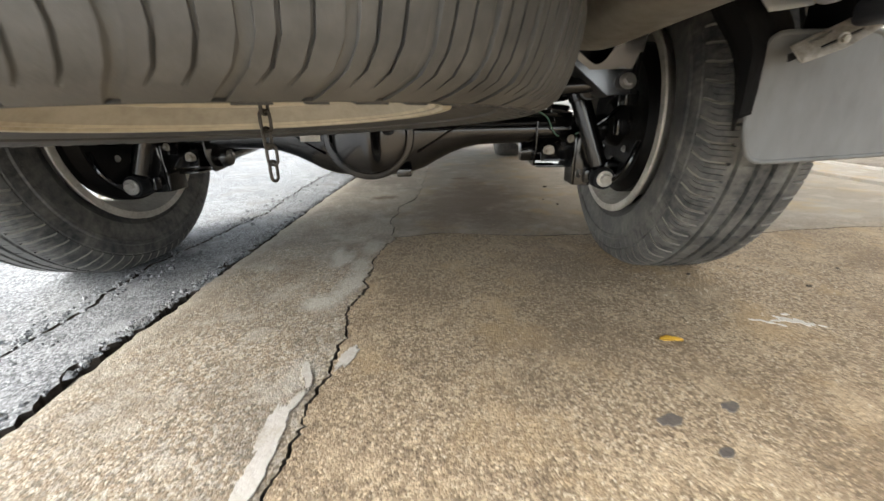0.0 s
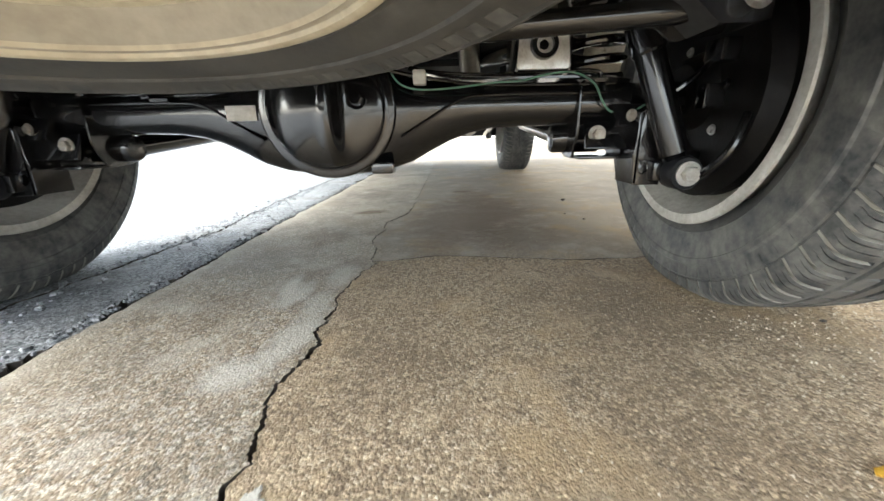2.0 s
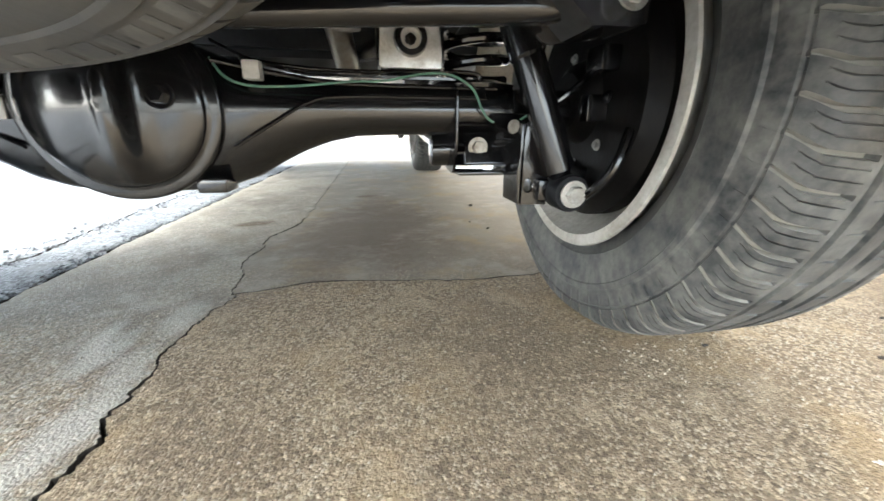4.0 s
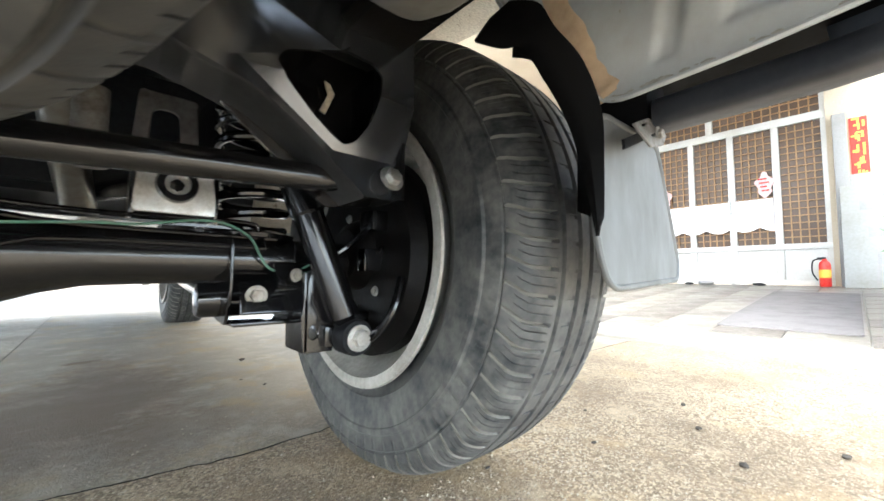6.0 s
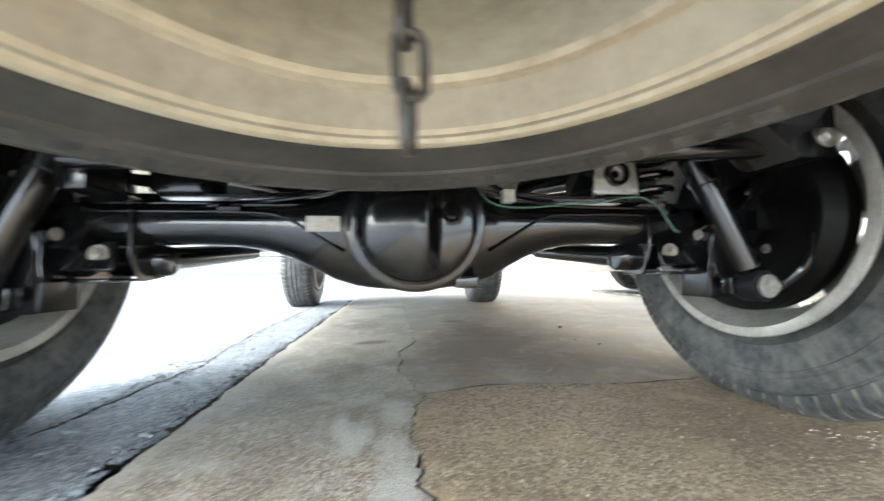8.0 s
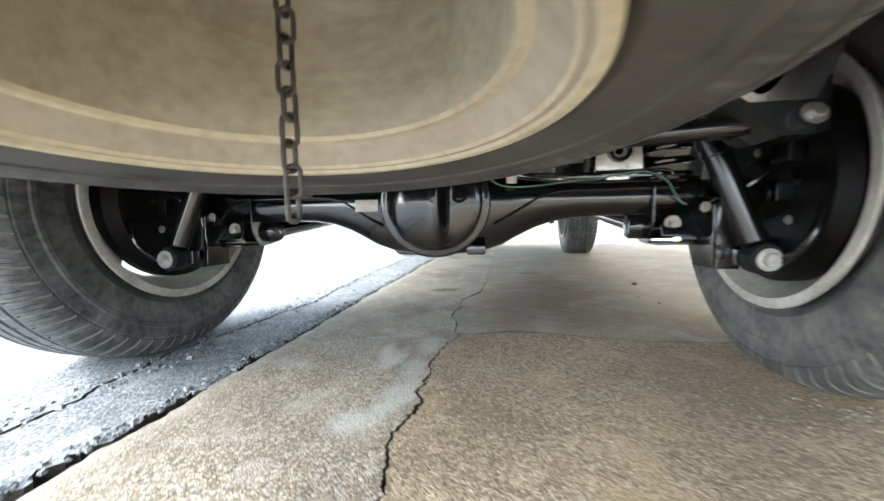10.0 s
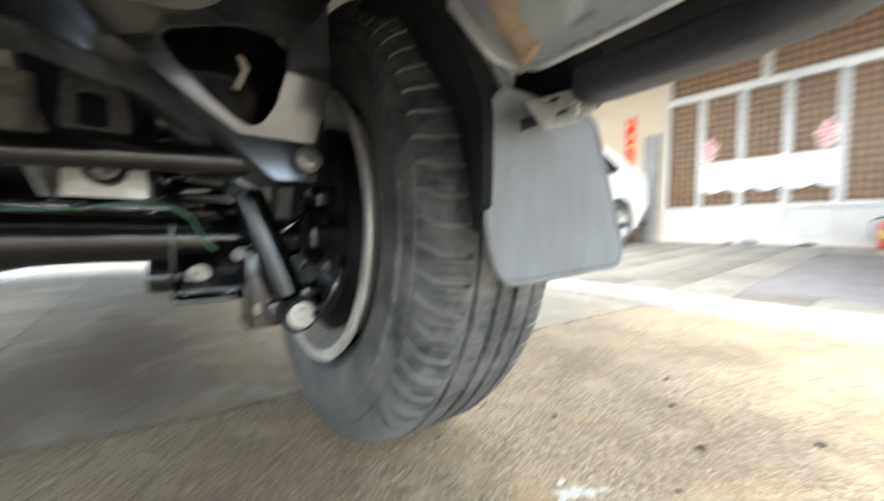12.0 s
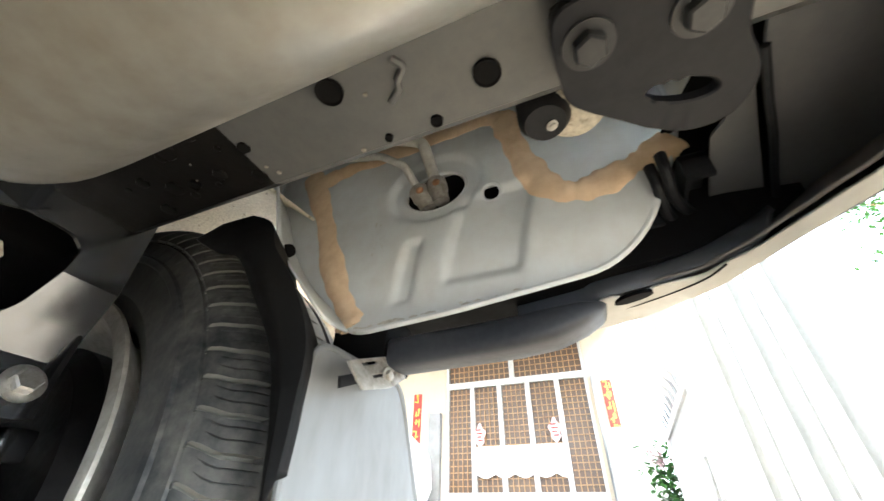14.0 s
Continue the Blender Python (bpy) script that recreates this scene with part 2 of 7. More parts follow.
# darker copies of the cream: shade of the barrel and ring slopes
cream_shaded = surface("shaded_barrel_cream_steel", (0.44, 0.41, 0.32), (0.29, 0.26, 0.19), (0.55, 0.8), big=7.0, small=70.0, amount=(0.42, 0.68), bump=0.2, stretch=(0.4, 1, 1))
cream_ring_shaded = surface("shaded_ring_cream_steel", (0.46, 0.42, 0.335), (0.33, 0.29, 0.225), (0.5, 0.75), big=6.0, small=60.0, amount=(0.45, 0.75), bump=0.12)
satin_steel = surface("satin_dark_steel", (0.20, 0.21, 0.23), (0.16, 0.168, 0.182), (0.15, 0.21), metal=0.9, big=7.0, small=60.0, amount=(0.5, 0.8), bump=0.01)
alloy = surface("dull_silver_alloy", (0.55, 0.54, 0.50), (0.36, 0.34, 0.30), (0.35, 0.6), metal=0.35, big=12.0, small=110.0, bump=0.1)
zinc = surface("zinc_plated_steel", (0.66, 0.66, 0.64), (0.42, 0.40, 0.36), (0.28, 0.5), metal=0.85, big=40.0, small=300.0, bump=0.1)
chain_steel = surface("dull_chain_steel", (0.11, 0.105, 0.10), (0.06, 0.052, 0.044), (0.4, 0.65), metal=0.7, big=40.0, small=300.0, bump=0.2)
aluminised = surface("aluminised_muffler_steel", (0.40, 0.388, 0.350), (0.27, 0.240, 0.19), (0.30, 0.46), metal=0.75, big=5.0, small=60.0, amount=(0.5, 0.8), bump=0.03)
primer = surface("grey_primer_panel", (0.64, 0.672, 0.685), (0.55, 0.555, 0.55), (0.42, 0.62), big=5.0, small=50.0, amount=(0.5, 0.8), bump=0.05)
sealant = surface("tan_seam_sealant", (0.82, 0.63, 0.43), (0.66, 0.46, 0.28), (0.5, 0.7), big=14.0, small=80.0, bump=0.3)
underseal = surface("speckled_cream_underseal", (0.62, 0.57, 0.46), (0.16, 0.13, 0.09), (0.6, 0.8), big=60.0, small=220.0, amount=(0.62, 0.72), bump=0.4)
white_paint = surface("white_car_paint", (0.76, 0.75, 0.72), (0.66, 0.64, 0.59), (0.18, 0.3), big=3.0, small=60.0, amount=(0.55, 0.85), bump=0.02, coat=0.4)
bumper_paint = surface("dusty_white_bumper_paint", (0.43, 0.425, 0.39), (0.35, 0.335, 0.29), (0.3, 0.5), big=6.0, small=70.0, amount=(0.45, 0.8), bump=0.03)
grit_mat = surface("pale_grit_stone", (0.42, 0.38, 0.30), (0.30, 0.26, 0.20), (0.7, 0.9), big=60.0, small=300.0)
bare_steel = surface("bare_scaly_steel", (0.42, 0.40, 0.36), (0.17, 0.14, 0.11), (0.4, 0.7), metal=0.6, big=24.0, small=120.0, bump=0.5)
label_white = surface("white_paper_label", (0.58, 0.57, 0.53), (0.36, 0.34, 0.30), (0.6, 0.8), big=20.0, small=120.0)
bracket_grey = surface("grey_stamped_steel", (0.17, 0.165, 0.163), (0.07, 0.065, 0.062), (0.3, 0.55), metal=0.4, big=16.0, small=120.0, bump=0.1)
green_wire = surface("green_wire_sleeve", (0.10, 0.25, 0.17), (0.12, 0.20, 0.15), (0.4, 0.6), big=30.0, small=200.0)
leaf_yellow = surface("yellow_leaf", (0.55, 0.34, 0.03), (0.36, 0.19, 0.03), (0.5, 0.7), big=80.0, small=300.0)
wall_cream = surface("cream_house_render", (0.48, 0.41, 0.31), (0.41, 0.335, 0.24), (0.75, 0.9), big=1.2, small=60.0, bump=0.25)
wall_orange = surface("orange_tan_house_render", (0.54, 0.35, 0.19), (0.47, 0.29, 0.155), (0.75, 0.9), big=1.2, small=60.0, bump=0.25)
lattice_brown = surface("brown_lattice_wood", (0.36, 0.21, 0.09), (0.24, 0.13, 0.06), (0.5, 0.7), big=9.0, small=80.0)
dark_void = surface("brown_door_glass", (0.075, 0.045, 0.027), (0.11, 0.068, 0.042), (0.40, 0.6), big=2.0, small=20.0, bump=0.0)
white_frame = surface("white_door_enamel", (0.54, 0.53, 0.505), (0.44, 0.42, 0.385), (0.35, 0.55), big=3.0, small=50.0, bump=0.05)
white_sheet = surface("white_gate_sheet", (0.27, 0.265, 0.25), (0.21, 0.20, 0.175), (0.4, 0.6), big=2.0, small=40.0, bump=0.06)
red_paper = surface("red_couplet_paper", (0.62, 0.035, 0.02), (0.50, 0.03, 0.02), (0.6, 0.8), big=8.0, small=80.0)
gold_ink = surface("gold_ink", (0.78, 0.48, 0.06), (0.66, 0.36, 0.05), (0.4, 0.6), big=20.0, small=120.0)
pink_paper = surface("pink_paper_cut", (0.62, 0.36, 0.36), (0.72, 0.55, 0.52), (0.6, 0.8), big=30.0, small=120.0)
cloth_white = surface("white_lace_curtain", (0.80, 0.79, 0.76), (0.66, 0.64, 0.60), (0.8, 0.9), big=6.0, small=90.0)
tile_floor = surface("mottled_porch_tile", (0.165, 0.145, 0.122), (0.105, 0.090, 0.078), (0.35, 0.6), big=3.0, small=40.0, bump=0.1)
tile_pale = surface("pale_porch_tile", (0.225, 0.205, 0.175), (0.165, 0.146, 0.12), (0.35, 0.6), big=3.0, small=40.0, bump=0.1)
mat_grey = surface("grey_woven_mat", (0.17, 0.155, 0.152), (0.11, 0.098, 0.095), (0.8, 0.95), big=8.0, small=140.0, bump=0.5)
post_grey = surface("grey_post_paint", (0.25, 0.245, 0.24), (0.19, 0.18, 0.17), (0.5, 0.7), big=4.0, small=60.0)
fire_red = surface("red_extinguisher_enamel", (0.62, 0.03, 0.02), (0.5, 0.03, 0.02), (0.25, 0.4), big=10.0, small=80.0)
foliage = surface("green_leaves", (0.05, 0.15, 0.03), (0.10, 0.22, 0.05), (0.5, 0.7), big=12.0, small=60.0)
awning_blue = surface("pale_blue_sheet", (0.42, 0.52, 0.62), (0.58, 0.62, 0.66), (0.4, 0.6), big=2.0, small=40.0)
car_glass = surface("dark_car_glass", (0.02, 0.022, 0.024), (0.03, 0.03, 0.03), (0.05, 0.1), big=2.0, small=20.0, bump=0.0)
tail_red = surface("dark_red_lamp_plastic", (0.25, 0.01, 0.01), (0.18, 0.01, 0.01), (0.15, 0.3), big=6.0, small=60.0, bump=0.0)


# ---- mesh helpers ----
def world_of(ob):
    m = ob.matrix_basis.copy()
    if ob.parent:
        m = world_of(ob.parent) @ ob.matrix_parent_inverse @ m
    return m


def part(name, bm, material, parent=None, label="", m=None, smooth=True, sharp=35):
    """One mesh object out of a bmesh (or of a ready mesh), in world places, under its thing."""
    if isinstance(bm, bpy.types.Mesh):
        me = bm
    else:
        bmesh.ops.recalc_face_normals(bm, faces=bm.faces[:])
        me = bpy.data.meshes.new(name)
        bm.to_mesh(me)
        bm.free()
        for one in material if isinstance(material, (list, tuple)) else [material]:
            me.materials.append(one)
        if smooth:
            me.polygons.foreach_set("use_smooth", [True] * len(me.polygons))
            me.set_sharp_from_angle(angle=radians(sharp))
    ob = new(name, me)
    if parent:
        ob.parent = parent
        ob.matrix_parent_inverse = world_of(parent).inverted()
    if m is not None:
        ob.matrix_basis = m
    if label:
        ob["label"] = label
    return ob


def empty(name, place, label, category, group="", kind=""):
    ob = new(name)
    ob.location = place
    return tagged(ob, label, category, group, kind)


def box(bm, lo, hi, bevel=0.0, m=None):
    r = bmesh.ops.create_cube(bm, size=1.0)
    c = [(a + b) / 2 for a, b in zip(lo, hi)]
    s = [abs(b - a) for a, b in zip(lo, hi)]
    for v in r["verts"]:
        v.co = Vector([c[i] + v.co[i] * s[i] for i in range(3)])
    vs = r["verts"]
    if bevel:
        es = list({e for v in vs for e in v.link_edges})
        out = bmesh.ops.bevel(bm, geom=es, offset=bevel, segments=2, affect="EDGES", profile=0.6)
        vs = list({v for f in out["faces"] for v in f.verts} | {v for v in vs if v.is_valid})
    if m is not None:
        for v in vs:
            v.co = m @ v.co
    return vs


def tube(bm, pts, r, n=12, caps=True, closed=False):
    """A round bar along points; r is one radius or one a point."""
    pts = [Vector(p) for p in pts]
    rs = r if isinstance(r, (list, tuple)) else [r] * len(pts)
    rings, side = [], None
    for i, p in enumerate(pts):
        a = pts[i - 1] if (i or closed) else p
        b = pts[(i + 1) % len(pts)] if (i + 1 < len(pts) or closed) else p
        d = (b - a).normalized()
        if side is None:
            side = d.orthogonal().normalized()
        side = (side - d * side.dot(d)).normalized()
        up = d.cross(side)
        rings.append([bm.verts.new(p + (side * math.cos(k * math.tau / n) + up * math.sin(k * math.tau / n)) * rs[i]) for k in range(n)])
    pairs = list(zip(rings, rings[1:])) + ([(rings[-1], rings[0])] if closed else [])
    for a, b in pairs:
        for k in range(n):
            bm.faces.new((a[k], a[(k + 1) % n], b[(k + 1) % n], b[k]))
    if caps and not closed:
        bm.faces.new(rings[0][::-1])
        bm.faces.new(rings[-1])


def curve_pts(pts, steps=8):
    """A smooth line through points."""
    pts = [Vector(p) for p in pts]
    out = []
    for i in range(len(pts) - 1):
        p0, p1, p2, p3 = pts[max(i - 1, 0)], pts[i], pts[i + 1], pts[min(i + 2, len(pts) - 1)]
        for k in range(steps):
            t = k / steps
            out.append(0.5 * (2 * p1 + (p2 - p0) * t + (2 * p0 - 5 * p1 + 4 * p2 - p3) * t * t + (3 * p1 - p0 - 3 * p2 + p3) * t ** 3))
    return out + [pts[-1]]


AXES = {"x": Matrix(((0, 0, 1), (1, 0, 0), (0, 1, 0))).to_4x4(), "y": Matrix(((0, 1, 0), (0, 0, 1), (1, 0, 0))).to_4x4(), "z": Matrix.Identity(4)}


def lathe(bm, profile, centre, axis="x", n=48, closed=False, squash=None):
    """Turns (radius, along) pairs about an axis through centre."""
    m = Matrix.Translation(centre) @ AXES[axis]
    rings = []
    for r, a in profile:
        ring = []
        for k in range(n):
            w = k * math.tau / n
            ring.append(bm.verts.new(m @ Vector((r * math.cos(w), r * math.sin(w), a))))
        rings.append(ring)
    pairs = list(zip(rings, rings[1:])) + ([(rings[-1], rings[0])] if closed else [])
    for a, b in pairs:
        for k in range(n):
            bm.faces.new((a[k], a[(k + 1) % n], b[(k + 1) % n], b[k]))
    if not closed:
        for ring in (rings[0], rings[-1]):
            if (ring[0].co - ring[n // 2].co).length > 1e-5:
                bm.faces.new(ring)
    bmesh.ops.remove_doubles(bm, verts=[v for ring in (rings[0], rings[-1]) for v in ring], dist=1e-6)


def plate(bm, outer, holes, place, depth):
    """A flat plate with holes: 2D outlines, place(u, v, w) gives the 3D point, w runs from 0 to depth."""
    sides = []
    for w in (0.0, depth):
        loops, edges = [], []
        for line in [outer, *holes]:
            vs = [bm.verts.new(place(u, v, w)) for u, v in line]
            edges += [bm.edges.new((vs[i], vs[(i + 1) % len(vs)])) for i in range(len(vs))]
            loops.append(vs)
        bmesh.ops.triangle_fill(bm, use_beauty=True, edges=edges)
        sides.append(loops)
    for a, b in zip(*sides):
        for i in range(len(a)):
            j = (i + 1) % len(a)
            bm.faces.new((a[i], a[j], b[j], b[i]))


def rounded(pts, r, steps=4):
    """Rounds the corners of a 2D outline."""
    out, n = [], len(pts)
    for i in range(n):
        p, a, b = Vector(pts[i]), Vector(pts[i - 1]), Vector(pts[(i + 1) % n])
        ra = min(r, (a - p).length * 0.45, (b - p).length * 0.45)
        s, e = p + (a - p).normalized() * ra, p + (b - p).normalized() * ra
        for k in range(steps + 1):
            t = k / steps
            out.append(tuple((1 - t) ** 2 * s + 2 * t * (1 - t) * p + t * t * e))
    return out


def circle(cx, cy, r, n=20, ry=None):
    return [(cx + r * math.cos(k * math.tau / n), cy + (ry or r) * math.sin(k * math.tau / n)) for k in range(n)]


def hex_bolt(parent, place, axis, size, material=None, label=""):
    """A hexagon head on a washer, facing along axis (a vector)."""
    bm = bmesh.new()
    lathe(bm, [(0.0, 0.0), (size * 1.5, 0.0), (size * 1.5, size * 0.22), (0.0, size * 0.22)], (0, 0, 0), "z", 24)
    lathe(bm, [(0.0, size * 0.2), (size, size * 0.2), (size, size * 0.85), (size * 0.85, size), (0.0, size)], (0, 0, 0), "z", 6)
    m = Matrix.Translation(place) @ Vector(axis).to_track_quat("Z", "Y").to_matrix().to_4x4()
    bmesh.ops.transform(bm, matrix=m, verts=bm.verts[:])
    return part("bolt", bm, material or zinc, parent, label, smooth=True, sharp=25)


# shade of holes and gaps as a colour; also black liner and flange
hole_black = dull(surface("hole_shade_and_liner_black", (0.003, 0.003, 0.0035), (0.006, 0.006, 0.006), (0.7, 0.95), big=9.0, small=80.0, bump=0.0), 0.12)


# ---- ground ----
def jag(pts, step, amp, seed, fade=None):
    """A broken line through waypoints: (x, y) pairs at even steps with a wandering offset."""
    out = []
    for (x0, y0), (x1, y1) in zip(pts, pts[1:]):
        length = math.hypot(x1 - x0, y1 - y0)
        k = max(1, int(length / step)) if length < 8 else max(1, int(length / 2.0))
        for i in range(k):
            t = i / k
            x, y = x0 + (x1 - x0) * t, y0 + (y1 - y0) * t
            w = noise.noise(Vector((x * 9, y * 9, seed))) * amp + noise.noise(Vector((x * 45, y * 45, seed + 5))) * amp * 0.45 + noise.noise(Vector((x * 150, y * 150, seed + 9))) * amp * 0.3
            dx, dy = (x1 - x0) / length, (y1 - y0) / length
            out.append((x - dy * w, y + dx * w))
    return out + [pts[-1]]


def slab(name, outline, material, top, thick, label, category, lip=0.004):
    """A thick sheet with a slightly chamfered rim."""
    bm = bmesh.new()
    plate(bm, outline, [], lambda u, v, w: Vector((u, v, top - thick + w)), thick)
    ob = part(name, bm, [material, soil_and_shade], smooth=False)
    # side faces go dark, standing for the shade inside the cracks
    for f in ob.data.polygons:
        f.material_index = 1 if abs(f.normal.z) < 0.5 else 0
    return tagged(ob, label, category, kind="structure")


bm = bmesh.new()
box(bm, (-400, -400, -0.6), (400, 400, -0.03))
tagged(part("ground", bm, soil_and_shade, smooth=False), "dark packed dirt under the paving, showing in the cracks", "ground", kind="structure")

# the long crack and the cross crack split the concrete into three slabs
crack = jag([(-0.02, -60), (-0.01, 0.2), (0.005, 0.58), (0.012, 0.67), (0.016, 0.77), (0.024, 0.90), (-0.014, 1.03), (0.014, 1.13), (-0.006, 1.30), (0.022, 1.51)], 0.0045, 0.021, 3.0)
crack_far = jag([(0.022, 1.51), (-0.012, 1.72), (-0.012, 1.95), (0.05, 2.15), (0.06, 2.6), (0.06, 60)], 0.006, 0.016, 4.0)
cross = jag([(0.022, 1.51), (0.12, 1.535), (0.23, 1.552), (0.43, 1.525), (0.56, 1.505), (0.71, 1.52), (1.2, 1.50), (1.6, 1.56), (2.42, 1.55)], 0.014, 0.010, 6.0)


def gap(y):
    """Half the width of the long crack."""
    if y < 0.3 or y > 2.2:
        return 0.0004
    return max(0.0010, 0.0034 - 0.0016 * min(1.0, max(0.0, (y - 0.85) / 0.6)) + 0.0022 * noise.noise(Vector((0.3, y * 6, 1.0))) + 0.0022 * noise.noise(Vector((0.7, y * 55, 1.0))))


def shift(line, s):
    return [(x + s * gap(y), y) for x, y in line]


edge = jag([(-0.405, -60), (-0.405, -0.3), (-0.395, 0.5), (-0.405, 1.2), (-0.412, 2.6), (-0.405, 4.5), (-0.405, 60)], 0.012, 0.012, 11.0)
slab("pavement_1", edge[::-1] + shift(crack, -1) + shift(crack_far[1:], -1), concrete_strip, 0.0, 0.06, "strip of grey-tan cracked concrete with pale mortar smears", "pavement")
up = [(x, y + 0.0045 + 0.0030 * noise.noise(Vector((x * 8, 0, 4)))) for x, y in cross]
down = [(x, y - 0.0035) for x, y in cross]
slab("pavement_2", shift(crack, 1)[:-1] + down + [(2.42, -60)], concrete_tan, 0.0, 0.06, "tan exposed-aggregate concrete driveway slab", "pavement")
slab("pavement_3", shift(crack_far, 1)[1:] + [(2.42, 60)] + up[::-1], concrete_smooth, -0.001, 0.06, "tan concrete driveway slab under the car", "pavement")

# asphalt lane along the concrete, with its own long crack
tar_edge = jag([(-0.428, -60), (-0.428, -0.3), (-0.430, 1.0), (-0.434, 2.4), (-0.426, 4.5), (-0.426, 60)], 0.010, 0.045, 21.0)
tar_mid = jag([(-0.63, -60), (-0.63, -0.3), (-0.60, 0.8), (-0.66, 1.3), (-0.60, 1.9), (-0.66, 2.6), (-0.64, 60)], 0.014, 0.018, 25.0)
slab("road_1", tar_edge + [(x + 0.005 + 0.004 * noise.noise(Vector((0, y * 5, 2))), y) for x, y in tar_mid[::-1]], asphalt, -0.004, 0.05, "crumbling edge strip of grey asphalt", "road")
slab("road_2", [(x - 0.005, y) for x, y in tar_mid] + [(-9.0, 60), (-9.0, -60)], asphalt, -0.004, 0.05, "weathered blue-grey asphalt lane", "road")
bm = bmesh.new()
box(bm, (-60, -60, -0.05), (-9.02, 60, 0.0))
tagged(part("pavement_4", bm, concrete_grey, smooth=False), "pale concrete beyond the lane", "pavement", kind="structure")


def blob(name, centre, rx, ry, turn, seed, material, z, thick, label, category, rough=0.35, n=110):
    """A flat irregular smear lying on the paving."""
    bm = bmesh.new()
    line = []
    for k in range(n):
        a = k * math.tau / n
        r = 1 + rough * noise.noise(Vector((math.cos(a) * 1.6, math.sin(a) * 1.6, seed))) + rough * 0.6 * noise.noise(Vector((math.cos(a) * 6, math.sin(a) * 6, seed))) + rough * 0.5 * noise.noise(Vector((math.cos(a) * 19, math.sin(a) * 19, seed)))
        u, v = rx * r * math.cos(a), ry * r * math.sin(a)
        line.append((centre[0] + u * math.cos(turn) - v * math.sin(turn), centre[1] + u * math.sin(turn) + v * math.cos(turn)))
    plate(bm, line, [], lambda u, v, w: Vector((u, v, z + w)), thick)
    return tagged(part(name, bm, material, smooth=False), label, category)


for x, y, rx, ry, turn, stuff_, z, words, rough in (
        (-0.020, 0.600, 0.013, 0.050, -0.10, mortar, 0.0002, "pale grey mortar smear along the crack", 0.33),
        (-0.026, 0.672, 0.016, 0.046, 0.05, mortar, 0.0006, "pale grey mortar smear along the crack", 0.33),
        (-0.014, 0.730, 0.008, 0.022, -0.2, mortar, 0.0004, "pale grey mortar smear along the crack", 0.55),
        (0.036, 0.838, 0.011, 0.034, -0.25, mortar, 0.0002, "small pale mortar smear beside the crack", 0.45),
        (-0.020, 0.795, 0.008, 0.030, 0.45, mortar, 0.0002, "thin grey cement smear beside the crack", 0.5)):
    blob("mortar_patch", (x, y), rx, ry, turn, x * 50 + y * 9, stuff_, z, 0.0022, words, "mortar patch", rough)

# loose things on the paving
paint = empty("paint_splash", (0.88, 0.95, 0), "white dried paint splash on the concrete", "paint splash")
srng = random.Random(31)
for k, (x, y, r) in enumerate(((0.905, 0.945, 0.022), (0.888, 0.955, 0.020), (0.918, 0.936, 0.012), (0.870, 0.948, 0.012), (0.845, 0.944, 0.013), (0.825, 0.952, 0.008), (0.862, 0.932, 0.007), (0.900, 0.972, 0.008), (0.935, 0.927, 0.006))):
    turn = srng.uniform(-0.7, 0.5)
    line = []
    for i in range(60):
        a = i * math.tau / 60
        c, d = math.cos(a), math.sin(a)
        g = 0.75 + 0.9 * noise.noise(Vector((c * 1.7, d * 1.7, k * 3.1))) + 0.7 * noise.noise(Vector((c * 5, d * 5, k * 3.1 + 7)))
        g = max(0.12, g)
        p, q = r * c * g, r * d * g * 0.42
        line.append((x + math.cos(turn) * p - math.sin(turn) * q, y + math.sin(turn) * p + math.cos(turn) * q))
    bm = bmesh.new()
    plate(bm, line, [], lambda u, v, w: Vector((u, v, 0.0002 + 0.0001 * k + w)), 0.0012)
    part("splash", bm, label_white, paint, smooth=False)

bm = bmesh.new()
rows = []
for i in range(9):
    t = i / 8
    w = 0.0085 * math.sin(math.pi * t ** 0.7) + 0.0006 + 0.0012 * math.sin(t * 17)
    rows.append([bm.verts.new((0.603 + 0.034 * t, 0.884 - 0.014 * t + s * w + 0.004 * math.sin(t * 3), 0.002 + 0.005 * t * t + abs(s) * (0.002 + 0.004 * t))) for s in (-1, 0, 1)])
for a, b in zip(rows, rows[1:]):
    for k in range(2):
        bm.faces.new((a[k], a[k + 1], b[k + 1], b[k]))
leaf = part("fallen_leaf", bm, leaf_yellow)
leaf.modifiers.new("thickness", "SOLIDIFY").thickness = 0.0008
tagged(leaf, "small curled yellow leaf lying on the concrete", "leaf")

rng = random.Random(4)


def stone(name, x, y, r, material, label):
    bm = bmesh.new()
    bmesh.ops.create_icosphere(bm, subdivisions=1, radius=r)
    for v in bm.verts:
        k = 1 + 0.5 * noise.noise(v.co * (1.2 / r) + Vector((x * 9, y * 9, 0)))
        v.co = Vector((v.co.x * k * 1.4, v.co.y * k, v.co.z * k * 0.6))
        v.co += Vector((x, y, r * 0.45))
    return tagged(part(name, bm, material, smooth=False), label, "stone", group="loose stones on the driveway")


for x, y, r in ((0.825, 1.175, 0.006), (1.167, 0.88, 0.010), (0.737, 2.348, 0.012), (1.06, 1.10, 0.007), (1.30, 0.98, 0.009), (1.02, 0.86, 0.006), (0.98, 1.22, 0.005), (1.22, 1.2, 0.006), (1.35, 0.76, 0.010), (0.70, 1.95, 0.006), (0.66, 2.05, 0.005), (1.45, 1.05, 0.008), (1.10, 0.70, 0.010)):
    stone("pebble", x, y, r * 0.75, soil_and_shade, "small dark pebble lying on the concrete")
